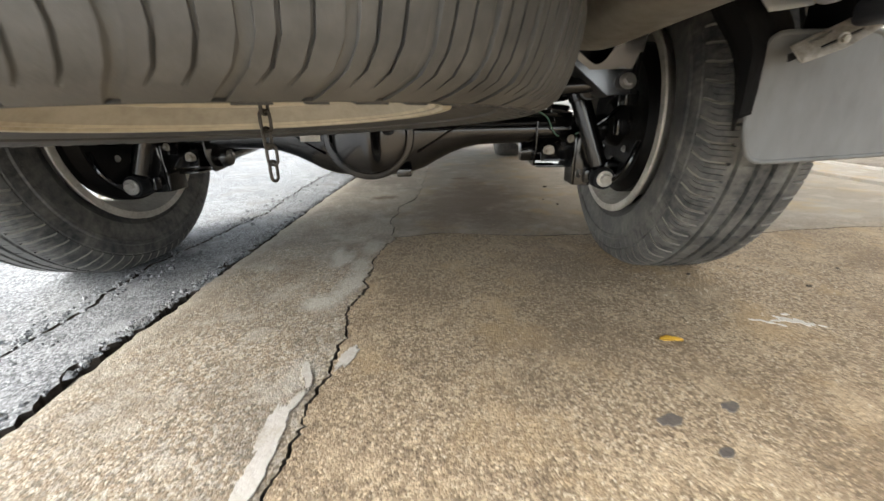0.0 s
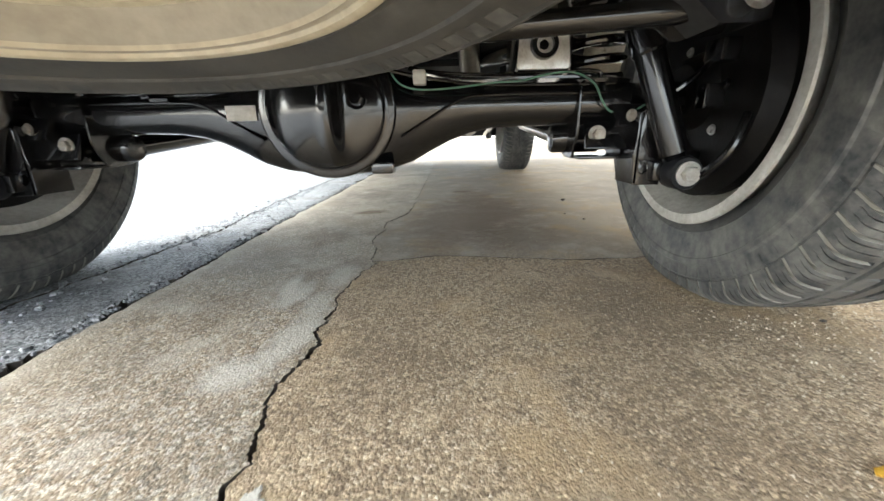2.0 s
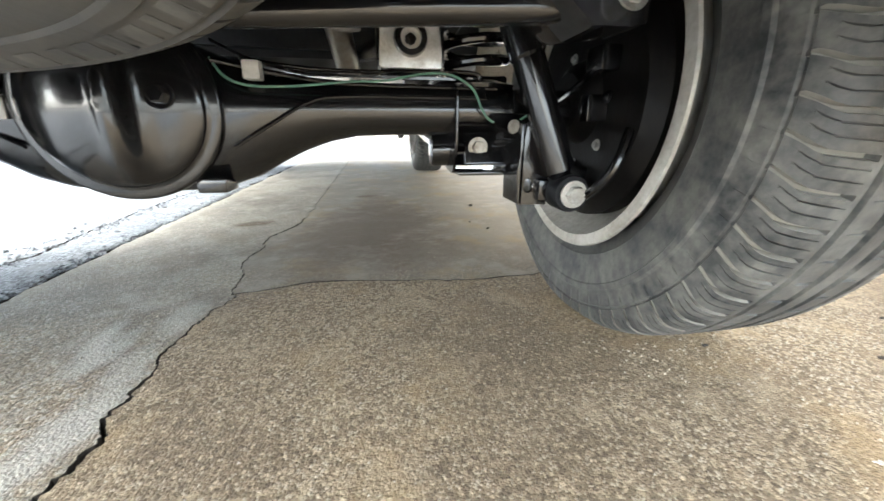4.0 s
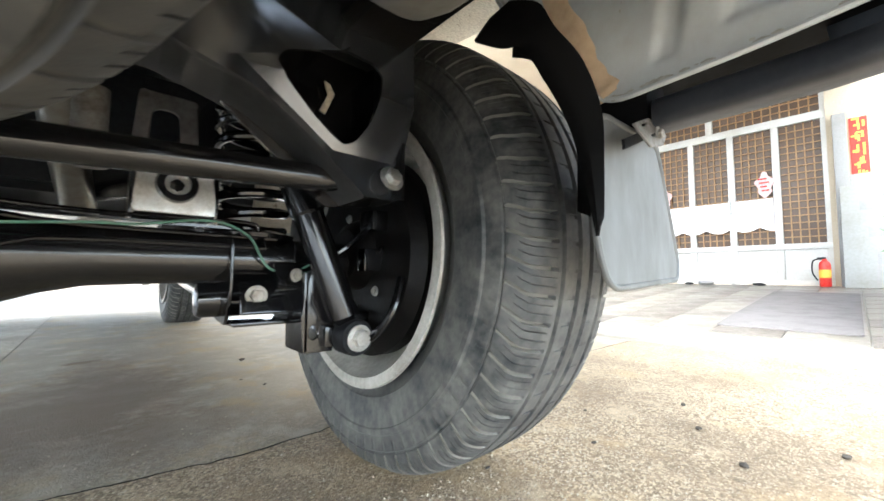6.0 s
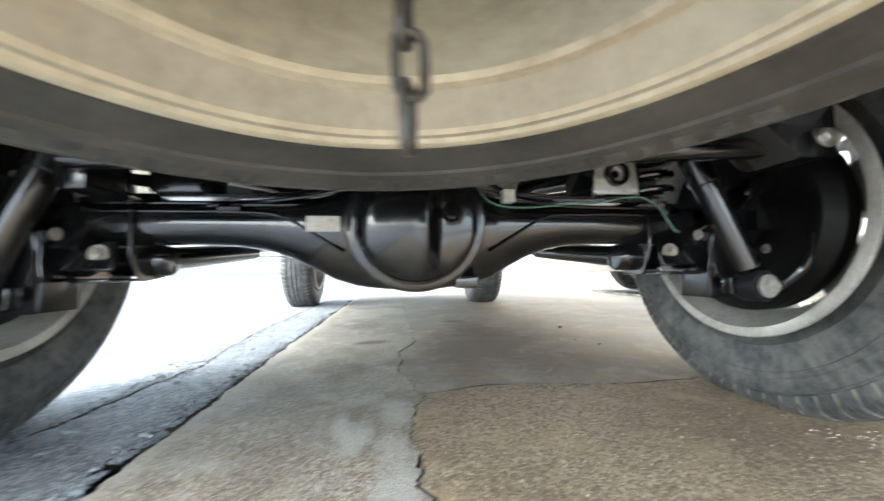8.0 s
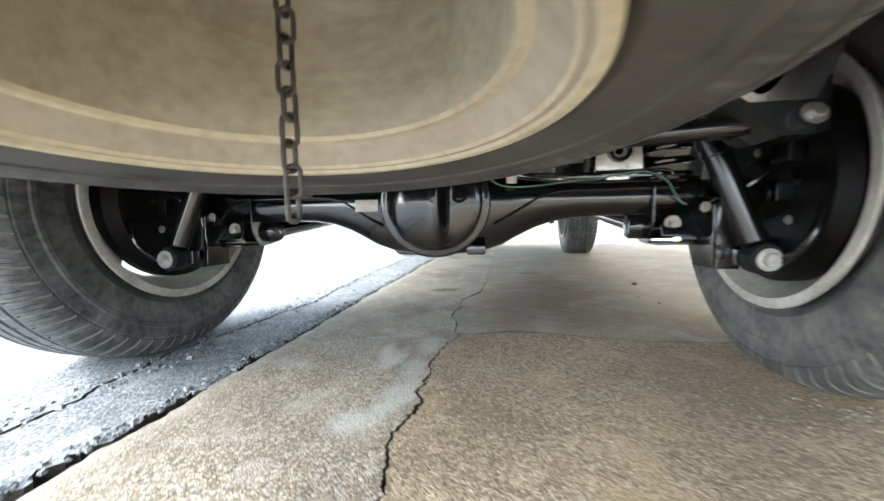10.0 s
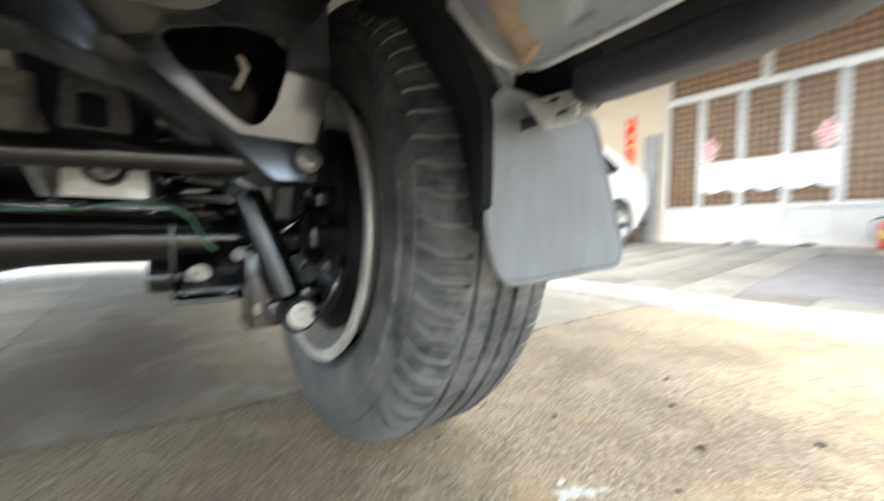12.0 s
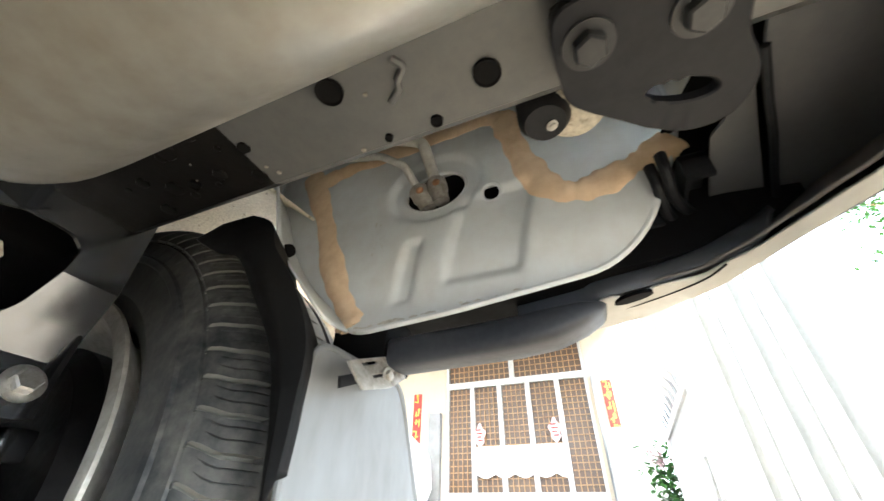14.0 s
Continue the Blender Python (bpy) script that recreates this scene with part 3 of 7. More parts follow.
for x, y, rx, ry in ((0.619, 0.718, 0.016, 0.008), (0.518, 0.691, 0.018, 0.010), (0.56, 0.64, 0.012, 0.006)):
    blob("tar_spot", (x, y), rx, ry, 0.3, x * 9, tar_mat, 0.0002, 0.0025, "dark tar spot stuck on the concrete", "tar spot", 0.5, 20)

# scattered grit, too fine to count
bm = bmesh.new()
for k in range(1500):
    if k < 900:
        x, y = rng.uniform(-0.39, 1.6), rng.uniform(0.45, 1.75)
    else:
        x, y = rng.gauss(0.92, 0.16), rng.gauss(1.16, 0.10)
    if abs(x) < 0.04 or abs(y - 1.525) < 0.02:
        continue
    r = rng.uniform(0.0010, 0.0026)
    vs = [bm.verts.new((x + r * math.cos(a + k) * rng.uniform(0.7, 1.3), y + r * math.sin(a + k), 0.0)) for a in (0, 2.1, 4.2)]
    tip = bm.verts.new((x, y, r * 1.1))
    for i in range(3):
        bm.faces.new((vs[i], vs[(i + 1) % 3], tip))
tagged(part("grit", bm, grit_mat, smooth=False), "scattered pale grit on the concrete", "grit", kind="stuff")

# crumbled asphalt lying along the broken edge and in the crack
bm = bmesh.new()
for k in range(1800):
    y = rng.uniform(0.35, 3.2)
    x = -0.415 - abs(rng.gauss(0, 0.022)) if k % 3 else -0.63 + rng.gauss(0, 0.03)
    r = rng.uniform(0.0018, 0.0055) * (1.0 if k % 7 else 1.6)
    z = -0.024 if -0.425 < x < -0.405 else -0.004
    top = [bm.verts.new((x + r * math.cos(a + k) * rng.uniform(0.6, 1.2), y + r * math.sin(a + k) * rng.uniform(0.6, 1.2), z + r * rng.uniform(0.5, 1.1))) for a in (0, 1.6, 3.1, 4.7)]
    low = [bm.verts.new((v.co.x + (v.co.x - x) * 0.5, v.co.y + (v.co.y - y) * 0.5, z - 0.001)) for v in top]
    bm.faces.new(top)
    for i in range(4):
        bm.faces.new((low[i], low[(i + 1) % 4], top[(i + 1) % 4], top[i]))
tagged(part("asphalt_crumbs", bm, asphalt, smooth=False), "crumbled asphalt along the broken lane edge", "gravel", kind="stuff")


# ---- the car overhead ----
AY, AZ = 1.372, 0.357        # rear axle
WY, WZ, WR = 1.364, 0.375, 0.395   # rear wheels
FY = 4.03                    # front axle
TRACK, FRONT_TRACK = 0.785, 0.768
suv = empty("suv", (0, 2.6, 0), "white ladder-frame off-road car seen from below, black chassis", "car")


def smooth_step(a, b, x):
    t = max(0.0, min(1.0, (x - a) / (b - a)))
    return t * t * (3 - 2 * t)


def tyre_mesh(name, rubber_mat, groove_mat, R=0.371, half=0.125, flat=0.0, pitch=72, lug=0.0045, reach=2.4, deep=0.010):
    """A road tyre about the x axis: ribs, shoulder slots, bracket sipes and lugs cut in, side rings proud; flat: height of the axle over the road;
    lug: depth of the lugs below the tread's edge; reach: how far they lean; deep: depth of the slots."""
    cols = [(-0.088, 0.219, 0), (-0.098, 0.222, 0), (-0.108, 0.236, 0), (-0.113, 0.250, 0), (-0.117, 0.252, 0), (-0.121, 0.268, 0), (-0.1245, 0.290, 0), (-0.127, 0.292, 0), (-0.127, 0.300, 0), (-0.1235, 0.303, 0),
            (-0.1230, 0.308, 0), (-0.1225, 0.313, 3), (-0.1217, 0.318, 3), (-0.1208, 0.3225, 3), (-0.1203, 0.3245, 0), (-0.1175, 0.3262, 8), (-0.1170, 0.3280, 8), (-0.1192, 0.3300, 0),
            (-0.1178, 0.3335, 1), (-0.1140, 0.3420, 1), (-0.1090, 0.3500, 1), (-0.103, 0.3562, 1), (-0.097, 0.3608, 1), (-0.089, 0.3645, 1), (-0.078, 0.3678, 1), (-0.068, 0.3692, 1), (-0.0665, 0.3694, 0), (-0.0605, 0.3698, 0), (-0.0585, 0.3625, 9), (-0.052, 0.3625, 9), (-0.050, 0.370, 0),
            (-0.044, 0.3703, 0), (-0.035, 0.3706, 2), (-0.024, 0.371, 2), (-0.022, 0.371, 0), (-0.020, 0.3635, 9), (-0.012, 0.3635, 9), (-0.010, 0.371, 0)]
    cols += [(-x, r, f) for x, r, f in cols[::-1]]
    k = R / 0.371
    steps = ((0.0, 0), (0.012, 1), (0.150, 1), (0.165, 0), (0.34, 0), (0.35, 2), (0.385, 2), (0.395, 0), (0.66, 0), (0.67, 2), (0.705, 2), (0.715, 0), (0.85, 0))
    verts, faces, mats = [], [], []
    for p in range(pitch):
        for f, cut in steps:
            for i, (x, r, kind) in enumerate(cols):
                a = (p + f) * math.tau / pitch
                side = 1 if x > 0 else -1
                a += side * (max(0.0, abs(x) - 0.05) * 0.12 + max(0.0, abs(x) - 0.106) * reach)
                rr = r * (1.052 if r < 0.24 else 1.0 + (k - 1.0) * min(1.0, (r - 0.2) / 0.09) if r < 0.29 else k)
                if kind == 1 and cut:
                    rr -= deep if cut == 1 else 0.0042 if 0.075 < abs(x) < 0.110 else 0.0
                if kind == 3 and cut == 1:
                    rr -= lug * min(1.0, (r - 0.305) / 0.012)
                if kind == 2 and cut == 1:
                    rr -= 0.0022
                y, z = rr * math.cos(a), rr * math.sin(a)
                xx = x * half / 0.125
                if flat and z < -flat + 0.06:
                    d = min(1.0, (-flat + 0.06 - z) / 0.08)
                    if r < 0.355:
                        xx *= 1 + 0.035 * d
                    z = max(z, -flat + 0.0005)
                verts.append((xx, y, z))
    n, rows = len(cols), pitch * len(steps)
    for j in range(rows):
        f, cut = steps[j % len(steps)]
        nxt = steps[(j + 1) % len(steps)][1]
        for i in range(n - 1):
            a, b = j * n + i, ((j + 1) % rows) * n + i
            faces.append((a, a + 1, b + 1, b))
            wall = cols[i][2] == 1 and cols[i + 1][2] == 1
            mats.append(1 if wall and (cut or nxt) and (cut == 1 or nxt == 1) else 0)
    me = bpy.data.meshes.new(name)
    me.from_pydata(verts, [], faces)
    me.materials.append(rubber_mat)
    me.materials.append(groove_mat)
    me.polygons.foreach_set("material_index", mats)
    me.polygons.foreach_set("use_smooth", [True] * len(faces))
    me.set_sharp_from_angle(angle=radians(38))
    return me


def rim_mesh(name, material, spokes=True):
    """A wheel about x, seen from its inner side: rolled lip, barrel, drop centre, spoked face."""
    bm = bmesh.new()
    lathe(bm, [(0.220, -0.100), (0.231, -0.113), (0.235, -0.119), (0.2335, -0.123), (0.226, -0.1238), (0.2165, -0.1225), (0.2145, -0.115), (0.209, -0.105), (0.201, -0.085), (0.188, -0.060), (0.185, 0.02), (0.190, 0.060), (0.202, 0.085), (0.216, 0.105), (0.230, 0.112), (0.233, 0.116), (0.222, 0.100), (0.208, 0.080), (0.195, 0.055), (0.191, 0.02), (0.193, -0.058), (0.206, -0.08), (0.214, -0.095)], (0, 0, 0), "x", 96, closed=True)
    bmesh.ops.recalc_face_normals(bm, faces=bm.faces[:])
    me = bpy.data.meshes.new(name)
    bm.to_mesh(me)
    bm.free()
    me.materials.append(material)
    me.polygons.foreach_set("use_smooth", [True] * len(me.polygons))
    me.set_sharp_from_angle(angle=radians(35))
    return me


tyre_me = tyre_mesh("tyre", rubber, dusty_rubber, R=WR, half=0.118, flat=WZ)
rim_me = rim_mesh("wheel", alloy)
for v in rim_me.vertices:
    v.co.x, v.co.y, v.co.z = v.co.x * 0.985, v.co.y * 1.05, v.co.z * 1.05
bm = bmesh.new()
lathe(bm, [(0.0, 0.035), (0.090, 0.035), (0.102, 0.045), (0.102, 0.062), (0.0, 0.070)], (0, 0, 0), "x", 36)
hub_me = part("hub", bm, alloy)
bm = bmesh.new()
loft = []
for r, w, x0, x1 in ((0.095, 0.052, 0.030, 0.060), (0.13, 0.062, 0.036, 0.066), (0.17, 0.082, 0.040, 0.070), (0.192, 0.104, 0.036, 0.074)):
    loft.append([bm.verts.new((x, y, r)) for x, y in ((x0, -w * 0.8), (x0, w * 0.8), (x1, w), (x1, -w))])
for a, b in zip(loft, loft[1:]):
    for k in range(4):
        bm.faces.new((a[k], a[(k + 1) % 4], b[(k + 1) % 4], b[k]))
bm.faces.new(loft[0])
bm.faces.new(loft[-1])
spoke_me = part("spoke", bm, alloy)
hub_data, spoke_data = hub_me.data, spoke_me.data
bpy.data.objects.remove(hub_me)
bpy.data.objects.remove(spoke_me)


def dress_wheel(wheel):
    """Tyre, hub and five broad spokes under a rim."""
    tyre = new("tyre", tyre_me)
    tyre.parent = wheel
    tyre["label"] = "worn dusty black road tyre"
    new("hub", hub_data).parent = wheel
    for k in range(5):
        one = new("spoke", spoke_data)
        one.parent = wheel
        one.matrix_basis = Matrix.Rotation(k * math.tau / 5, 4, "X")


for x, y, turn in ((TRACK, WY, 0), (-TRACK, WY, 180), (FRONT_TRACK, FY, 0), (-FRONT_TRACK, FY, 180)):
    m = pose(x, y, WZ, 0, 0, turn)
    dress_wheel(part("wheel", rim_me, None, suv, "dull silver alloy wheel seen from behind", m))

# ---- spare wheel slung under the tail ----
SP = Vector((-0.033, 0.770, 0.405))
TX, TY = -0.064, 0.035
SS = 1.09
spare_m = Matrix.Translation(SP) @ Vector((-TY, -TX, 1)).to_track_quat("X", "Z").to_matrix().to_4x4() @ pose(0.121 * SS, 0, 0)
spare = empty("spare_wheel", SP, "cream steel spare wheel with dusty tyre slung under the tail", "spare wheel")
bm = bmesh.new()
lathe(bm, [(0.226, -0.102), (0.2335, -0.114), (0.2375, -0.121), (0.2365, -0.1255), (0.231, -0.1264), (0.2270, -0.1250), (0.2255, -0.1215), (0.2225, -0.1205), (0.2195, -0.1212), (0.2165, -0.1175), (0.2005, -0.0985), (0.1965, -0.0952), (0.1870, -0.0946), (0.1838, -0.090), (0.181, -0.050), (0.176, 0.010), (0.171, 0.046), (0.164, 0.056), (0.155, 0.060), (0.142, 0.058), (0.128, 0.048), (0.110, 0.044), (0.095, 0.050), (0.082, 0.060), (0.034, 0.060),
           (0.034, 0.066), (0.082, 0.066), (0.097, 0.057), (0.110, 0.050), (0.128, 0.054), (0.142, 0.064), (0.158, 0.067), (0.190, 0.085), (0.205, 0.105), (0.224, 0.118), (0.224, 0.110), (0.205, 0.095), (0.185, 0.06), (0.187, -0.050), (0.190, -0.087), (0.199, -0.090), (0.205, -0.095), (0.218, -0.109), (0.222, -0.106)], (0, 0, 0), "x", 120, closed=True)
slots = [f for f in bm.faces if 0.112 < math.hypot(f.calc_center_median().y, f.calc_center_median().z) < 0.150 and 0.03 < f.calc_center_median().x < 0.068 and math.degrees(math.atan2(f.calc_center_median().z, f.calc_center_median().y)) % 30 < 16]
bmesh.ops.delete(bm, geom=slots, context="FACES")
bmesh.ops.scale(bm, vec=(SS, SS, SS), verts=bm.verts[:])
bmesh.ops.transform(bm, matrix=spare_m, verts=bm.verts[:])
spare_rim = part("rim", bm, [cream_steel, cream_ring_shaded, cream_shaded], spare, "cream painted steel rim with slots")
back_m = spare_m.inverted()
# painted shade by radius: deep barrel darkest, slopes and groove between
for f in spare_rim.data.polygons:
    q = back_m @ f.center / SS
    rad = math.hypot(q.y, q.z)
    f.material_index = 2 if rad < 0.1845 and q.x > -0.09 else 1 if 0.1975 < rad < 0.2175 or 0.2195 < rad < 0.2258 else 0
for k in range(6):
    a = k * math.tau / 6
    hex_bolt(spare_rim, spare_m @ Vector((0.059 * SS, 0.060 * SS * math.cos(a), 0.060 * SS * math.sin(a))), spare_m.to_3x3() @ Vector((-1, 0, 0)), 0.006, soil_and_shade)
spare_tyre_me = tyre_mesh("tyre", spare_rubber, spare_groove, R=0.395, half=0.134, pitch=60, lug=0.0015, reach=3.0, deep=0.005)
for v in spare_tyre_me.vertices:
    rad = math.hypot(v.co.y, v.co.z)
    if rad < 0.262:
        f = 1.06 if rad < 0.24 else 1.03
        v.co.y, v.co.z = v.co.y * f, v.co.z * f
    if v.co.x < -0.05:
        v.co.x -= 0.016 * smooth_step(0.30, 0.36, rad) * (1 - smooth_step(0.370, 0.396, rad))
spare_tyre = part("tyre", spare_tyre_me, None, spare, "dusty worn spare tyre", spare_m @ pose(-0.008, 0, 0))
# raised marks round the lower side wall, as plain bars
bm = bmesh.new()
for k in range(72):
    if k % 18 > 13:
        continue
    wide = (0.009, 0.006, 0.010, 0.008)[k % 4]
    box(bm, (-0.1535, -wide, 0.326), (-0.146, wide, 0.343), 0.001, Matrix.Rotation(k * math.tau / 72, 4, "X"))
for v in bm.verts:
    rad = math.hypot(v.co.y, v.co.z)
    wall = -0.139 + 0.09 * (rad - 0.323) - 0.016 * smooth_step(0.30, 0.36, rad)
    v.co.x = wall - 0.0016 if v.co.x < -0.150 else wall + 0.003
bmesh.ops.transform(bm, matrix=spare_m, verts=bm.verts[:])
tagged(part("embossed_mark", bm, rubber, spare_tyre), kind="stuff")
# hoist plate over the wheel centre
bm = bmesh.new()
lathe(bm, [(0.0, 0.040), (0.048, 0.040), (0.052, 0.046), (0.030, 0.056), (0.014, 0.08), (0.012, 0.20), (0.0, 0.20)], (0, 0, 0), "x", 30)
bmesh.ops.transform(bm, matrix=spare_m, verts=bm.verts[:])
part("hoist_plate", bm, frame_paint, spare, "dark hoist plate through the hub")

chain = empty("hoist_chain", (-0.03, 0.826, 0.324), "short dull steel chain hanging from the spare wheel hub", "chain")
CH = Vector((-0.030, 0.824, 0.0))
zs = 0.330
k = 0
while zs < 0.585:
    bm = bmesh.new()
    pts = []
    for i in range(16):
        a = i * math.tau / 16
        u, w = 0.0062 * math.cos(a), 0.0062 * math.sin(a) + (0.0078 if math.sin(a) > 0.01 else (-0.0078 if math.sin(a) < -0.01 else 0))
        pts.append((CH.x + (u if k % 2 else u * 0.35) + 0.0015 * math.sin(k * 2.1), CH.y + (u * 0.35 if k % 2 else u), zs + w))
    tube(bm, pts, 0.0024, 8, closed=True)
    part("chain_link", bm, chain_steel, chain)
    zs += 0.0225
    k += 1

# ---- rear axle ----
def loft_x(bm, sections, n=28):
    """Sections (x, y, z, ry, up, down) joined along x."""
    rings = []
    for x, cy, cz, ry, up, dn in sections:
        ring = []
        for k in range(n):
            a = k * math.tau / n
            c, s = math.cos(a), math.sin(a)
            ring.append(bm.verts.new((x, cy + ry * c, cz + (up if s > 0 else dn) * s)))
        rings.append(ring)
    for a, b in zip(rings, rings[1:]):
        for k in range(n):
            bm.faces.new((a[k], a[(k + 1) % n], b[(k + 1) % n], b[k]))
    bm.faces.new(rings[0])
    bm.faces.new(rings[-1])


bm = bmesh.new()
half = [(0.64, 0.036, 0.036, 0.036), (0.36, 0.036, 0.036, 0.036), (0.30, 0.037, 0.038, 0.038), (0.25, 0.040, 0.041, 0.046), (0.21, 0.044, 0.045, 0.060), (0.17, 0.050, 0.049, 0.080), (0.14, 0.054, 0.055, 0.097), (0.10, 0.052, 0.075, 0.110), (0.05, 0.050, 0.095, 0.117)]
loft_x(bm, [(-x, AY, AZ - 0.004, a, b, c) for x, a, b, c in half] + [(0.01, AY, AZ - 0.004, 0.050, 0.10, 0.119)] + [(x + 0.01 if x < 0.3 else x, AY, AZ - 0.004, a, b, c) for x, a, b, c in half[::-1]])
axle = part("axle_housing", bm, black_paint, suv, "glossy black live axle housing")
# pressed seams along the tubes
for sx in (-1, 1):
    bm = bmesh.new()
    tube(bm, curve_pts([(0.01 + sx * 0.125, AY - 0.052, AZ - 0.055), (0.01 + sx * 0.17, AY - 0.050, AZ - 0.028), (0.01 + sx * 0.23, AY - 0.043, AZ + 0.006), (sx * 0.30, AY - 0.037, AZ + 0.014), (sx * 0.50, AY - 0.035, AZ + 0.014)]), 0.0028, 8)
    part("weld_seam", bm, black_paint, axle)
    bm = bmesh.new()
    tube(bm, curve_pts([(0.01 + sx * 0.11, AY - 0.048, AZ + 0.055), (0.01 + sx * 0.2, AY - 0.034, AZ + 0.040), (sx * 0.30, AY - 0.022, AZ + 0.032), (sx * 0.52, AY - 0.020, AZ + 0.030)]), 0.0035, 8)
    part("weld_seam", bm, black_paint, axle)
for sx in (-1, 1):
    bm = bmesh.new()
    line = curve_pts([(0.01 + sx * 0.11, AY - 0.030, AZ + 0.078), (0.01 + sx * 0.17, AY - 0.030, AZ + 0.052), (sx * 0.26, AY - 0.028, AZ + 0.040), (sx * 0.45, AY - 0.028, AZ + 0.038)])
    rows = [[bm.verts.new(p + Vector(d)) for d in ((0, -0.012, 0.004), (0, -0.012, 0.0), (0, 0.05, 0.0), (0, 0.05, 0.004))] for p in line]
    for p, q in zip(rows, rows[1:]):
        for k in range(4):
            bm.faces.new((p[k], p[(k + 1) % 4], q[(k + 1) % 4], q[k]))
    bm.faces.new(rows[0])
    bm.faces.new(rows[-1])
    part("top_flange", bm, black_paint, axle)
# domed cover at the back of the differential
bm = bmesh.new()
dome = [(0.104 * math.cos(q), -0.017 - 0.047 * math.sin(q) ** 0.9) for q in [k * math.pi / 2 / 26 for k in range(27)]]
lathe(bm, [(0.122, 0.0), (0.122, -0.010), (0.1205, -0.0135), (0.118, -0.0145), (0.110, -0.0145), (0.107, -0.0150)] + dome, (0.006, AY - 0.046, AZ - 0.003), "y", 96)
for v in bm.verts:
    d = v.co.x - 0.006
    depth = AY - 0.0635 - v.co.y
    if depth > 0:
        step = 1 / (1 + math.exp(-(d - 0.028) / 0.0055))
        ridge = math.exp(-((d - 0.012) / 0.012) ** 2)
        v.co.y += step * depth * 0.62 - 0.006 * ridge * min(1.0, depth / 0.02)
part("differential_cover", bm, black_paint, axle, "glossy black domed differential cover", sharp=50)
hex_bolt(axle, (0.064, AY - 0.0785, 0.366), (0, -1, 0.1), 0.0115, black_paint)
bm = bmesh.new()
box(bm, (0.075, AY - 0.05, AZ - 0.120), (0.115, AY + 0.0, AZ - 0.098), 0.004)
part("drain_boss", bm, black_paint, axle)
bm = bmesh.new()
box(bm, (-0.176, AY - 0.0560, 0.336), (-0.122, AY - 0.0535, 0.362), 0.0006, None)
part("paper_label", bm, label_white, axle, "faded white paper sticker")
bm = bmesh.new()
box(bm, (0.160, AY - 0.062, 0.388), (0.182, AY - 0.040, 0.412), 0.003)
part("wire_clip", bm, label_white, axle, "white plastic wire clip")
bm = bmesh.new()
tube(bm, curve_pts([(0.118, AY - 0.045, 0.415), (0.135, AY - 0.052, 0.392), (0.165, AY - 0.056, 0.381), (0.22, AY - 0.048, 0.382), (0.30, AY - 0.044, 0.390), (0.345, AY - 0.044, 0.392), (0.40, AY - 0.046, 0.402), (0.44, AY - 0.046, 0.402), (0.475, AY - 0.042, 0.385), (0.490, AY - 0.048, 0.355), (0.505, AY - 0.050, 0.338), (0.535, AY - 0.05, 0.334), (0.562, AY - 0.055, 0.348)], 6), 0.0017, 8)
part("brake_wire", bm, green_wire, axle, "thin green sleeved wire clipped along the axle")
bm = bmesh.new()
tube(bm, curve_pts([(0.15, AY - 0.03, 0.418), (0.22, AY - 0.035, 0.408), (0.32, AY - 0.03, 0.405), (0.47, AY - 0.03, 0.408), (0.49, AY - 0.03, 0.395), (0.50, AY - 0.035, 0.37)], 6), 0.003, 8)
part("brake_pipe", bm, black_paint, axle)
bm = bmesh.new()
tube(bm, curve_pts([(-0.13, AY - 0.03, 0.385), (-0.30, AY - 0.03, 0.384), (-0.34, AY - 0.03, 0.382)], 6), 0.0045, 8)
tube(bm, [(-0.32, AY - 0.034, 0.379), (-0.285, AY - 0.036, 0.379)], 0.0085, 10)
part("brake_pipe", bm, black_paint, axle)


def bracket_plate(name, outer, holes, place, depth, material, parent, label=""):
    bm = bmesh.new()
    plate(bm, outer, holes, place, depth)
    bmesh.ops.bevel(bm, geom=[e for e in bm.edges if len(e.link_faces) == 2 and e.calc_face_angle(0) > 1.0], offset=min(0.0012, depth * 0.3), segments=1, affect="EDGES")
    return part(name, bm, material, parent, label, sharp=30)


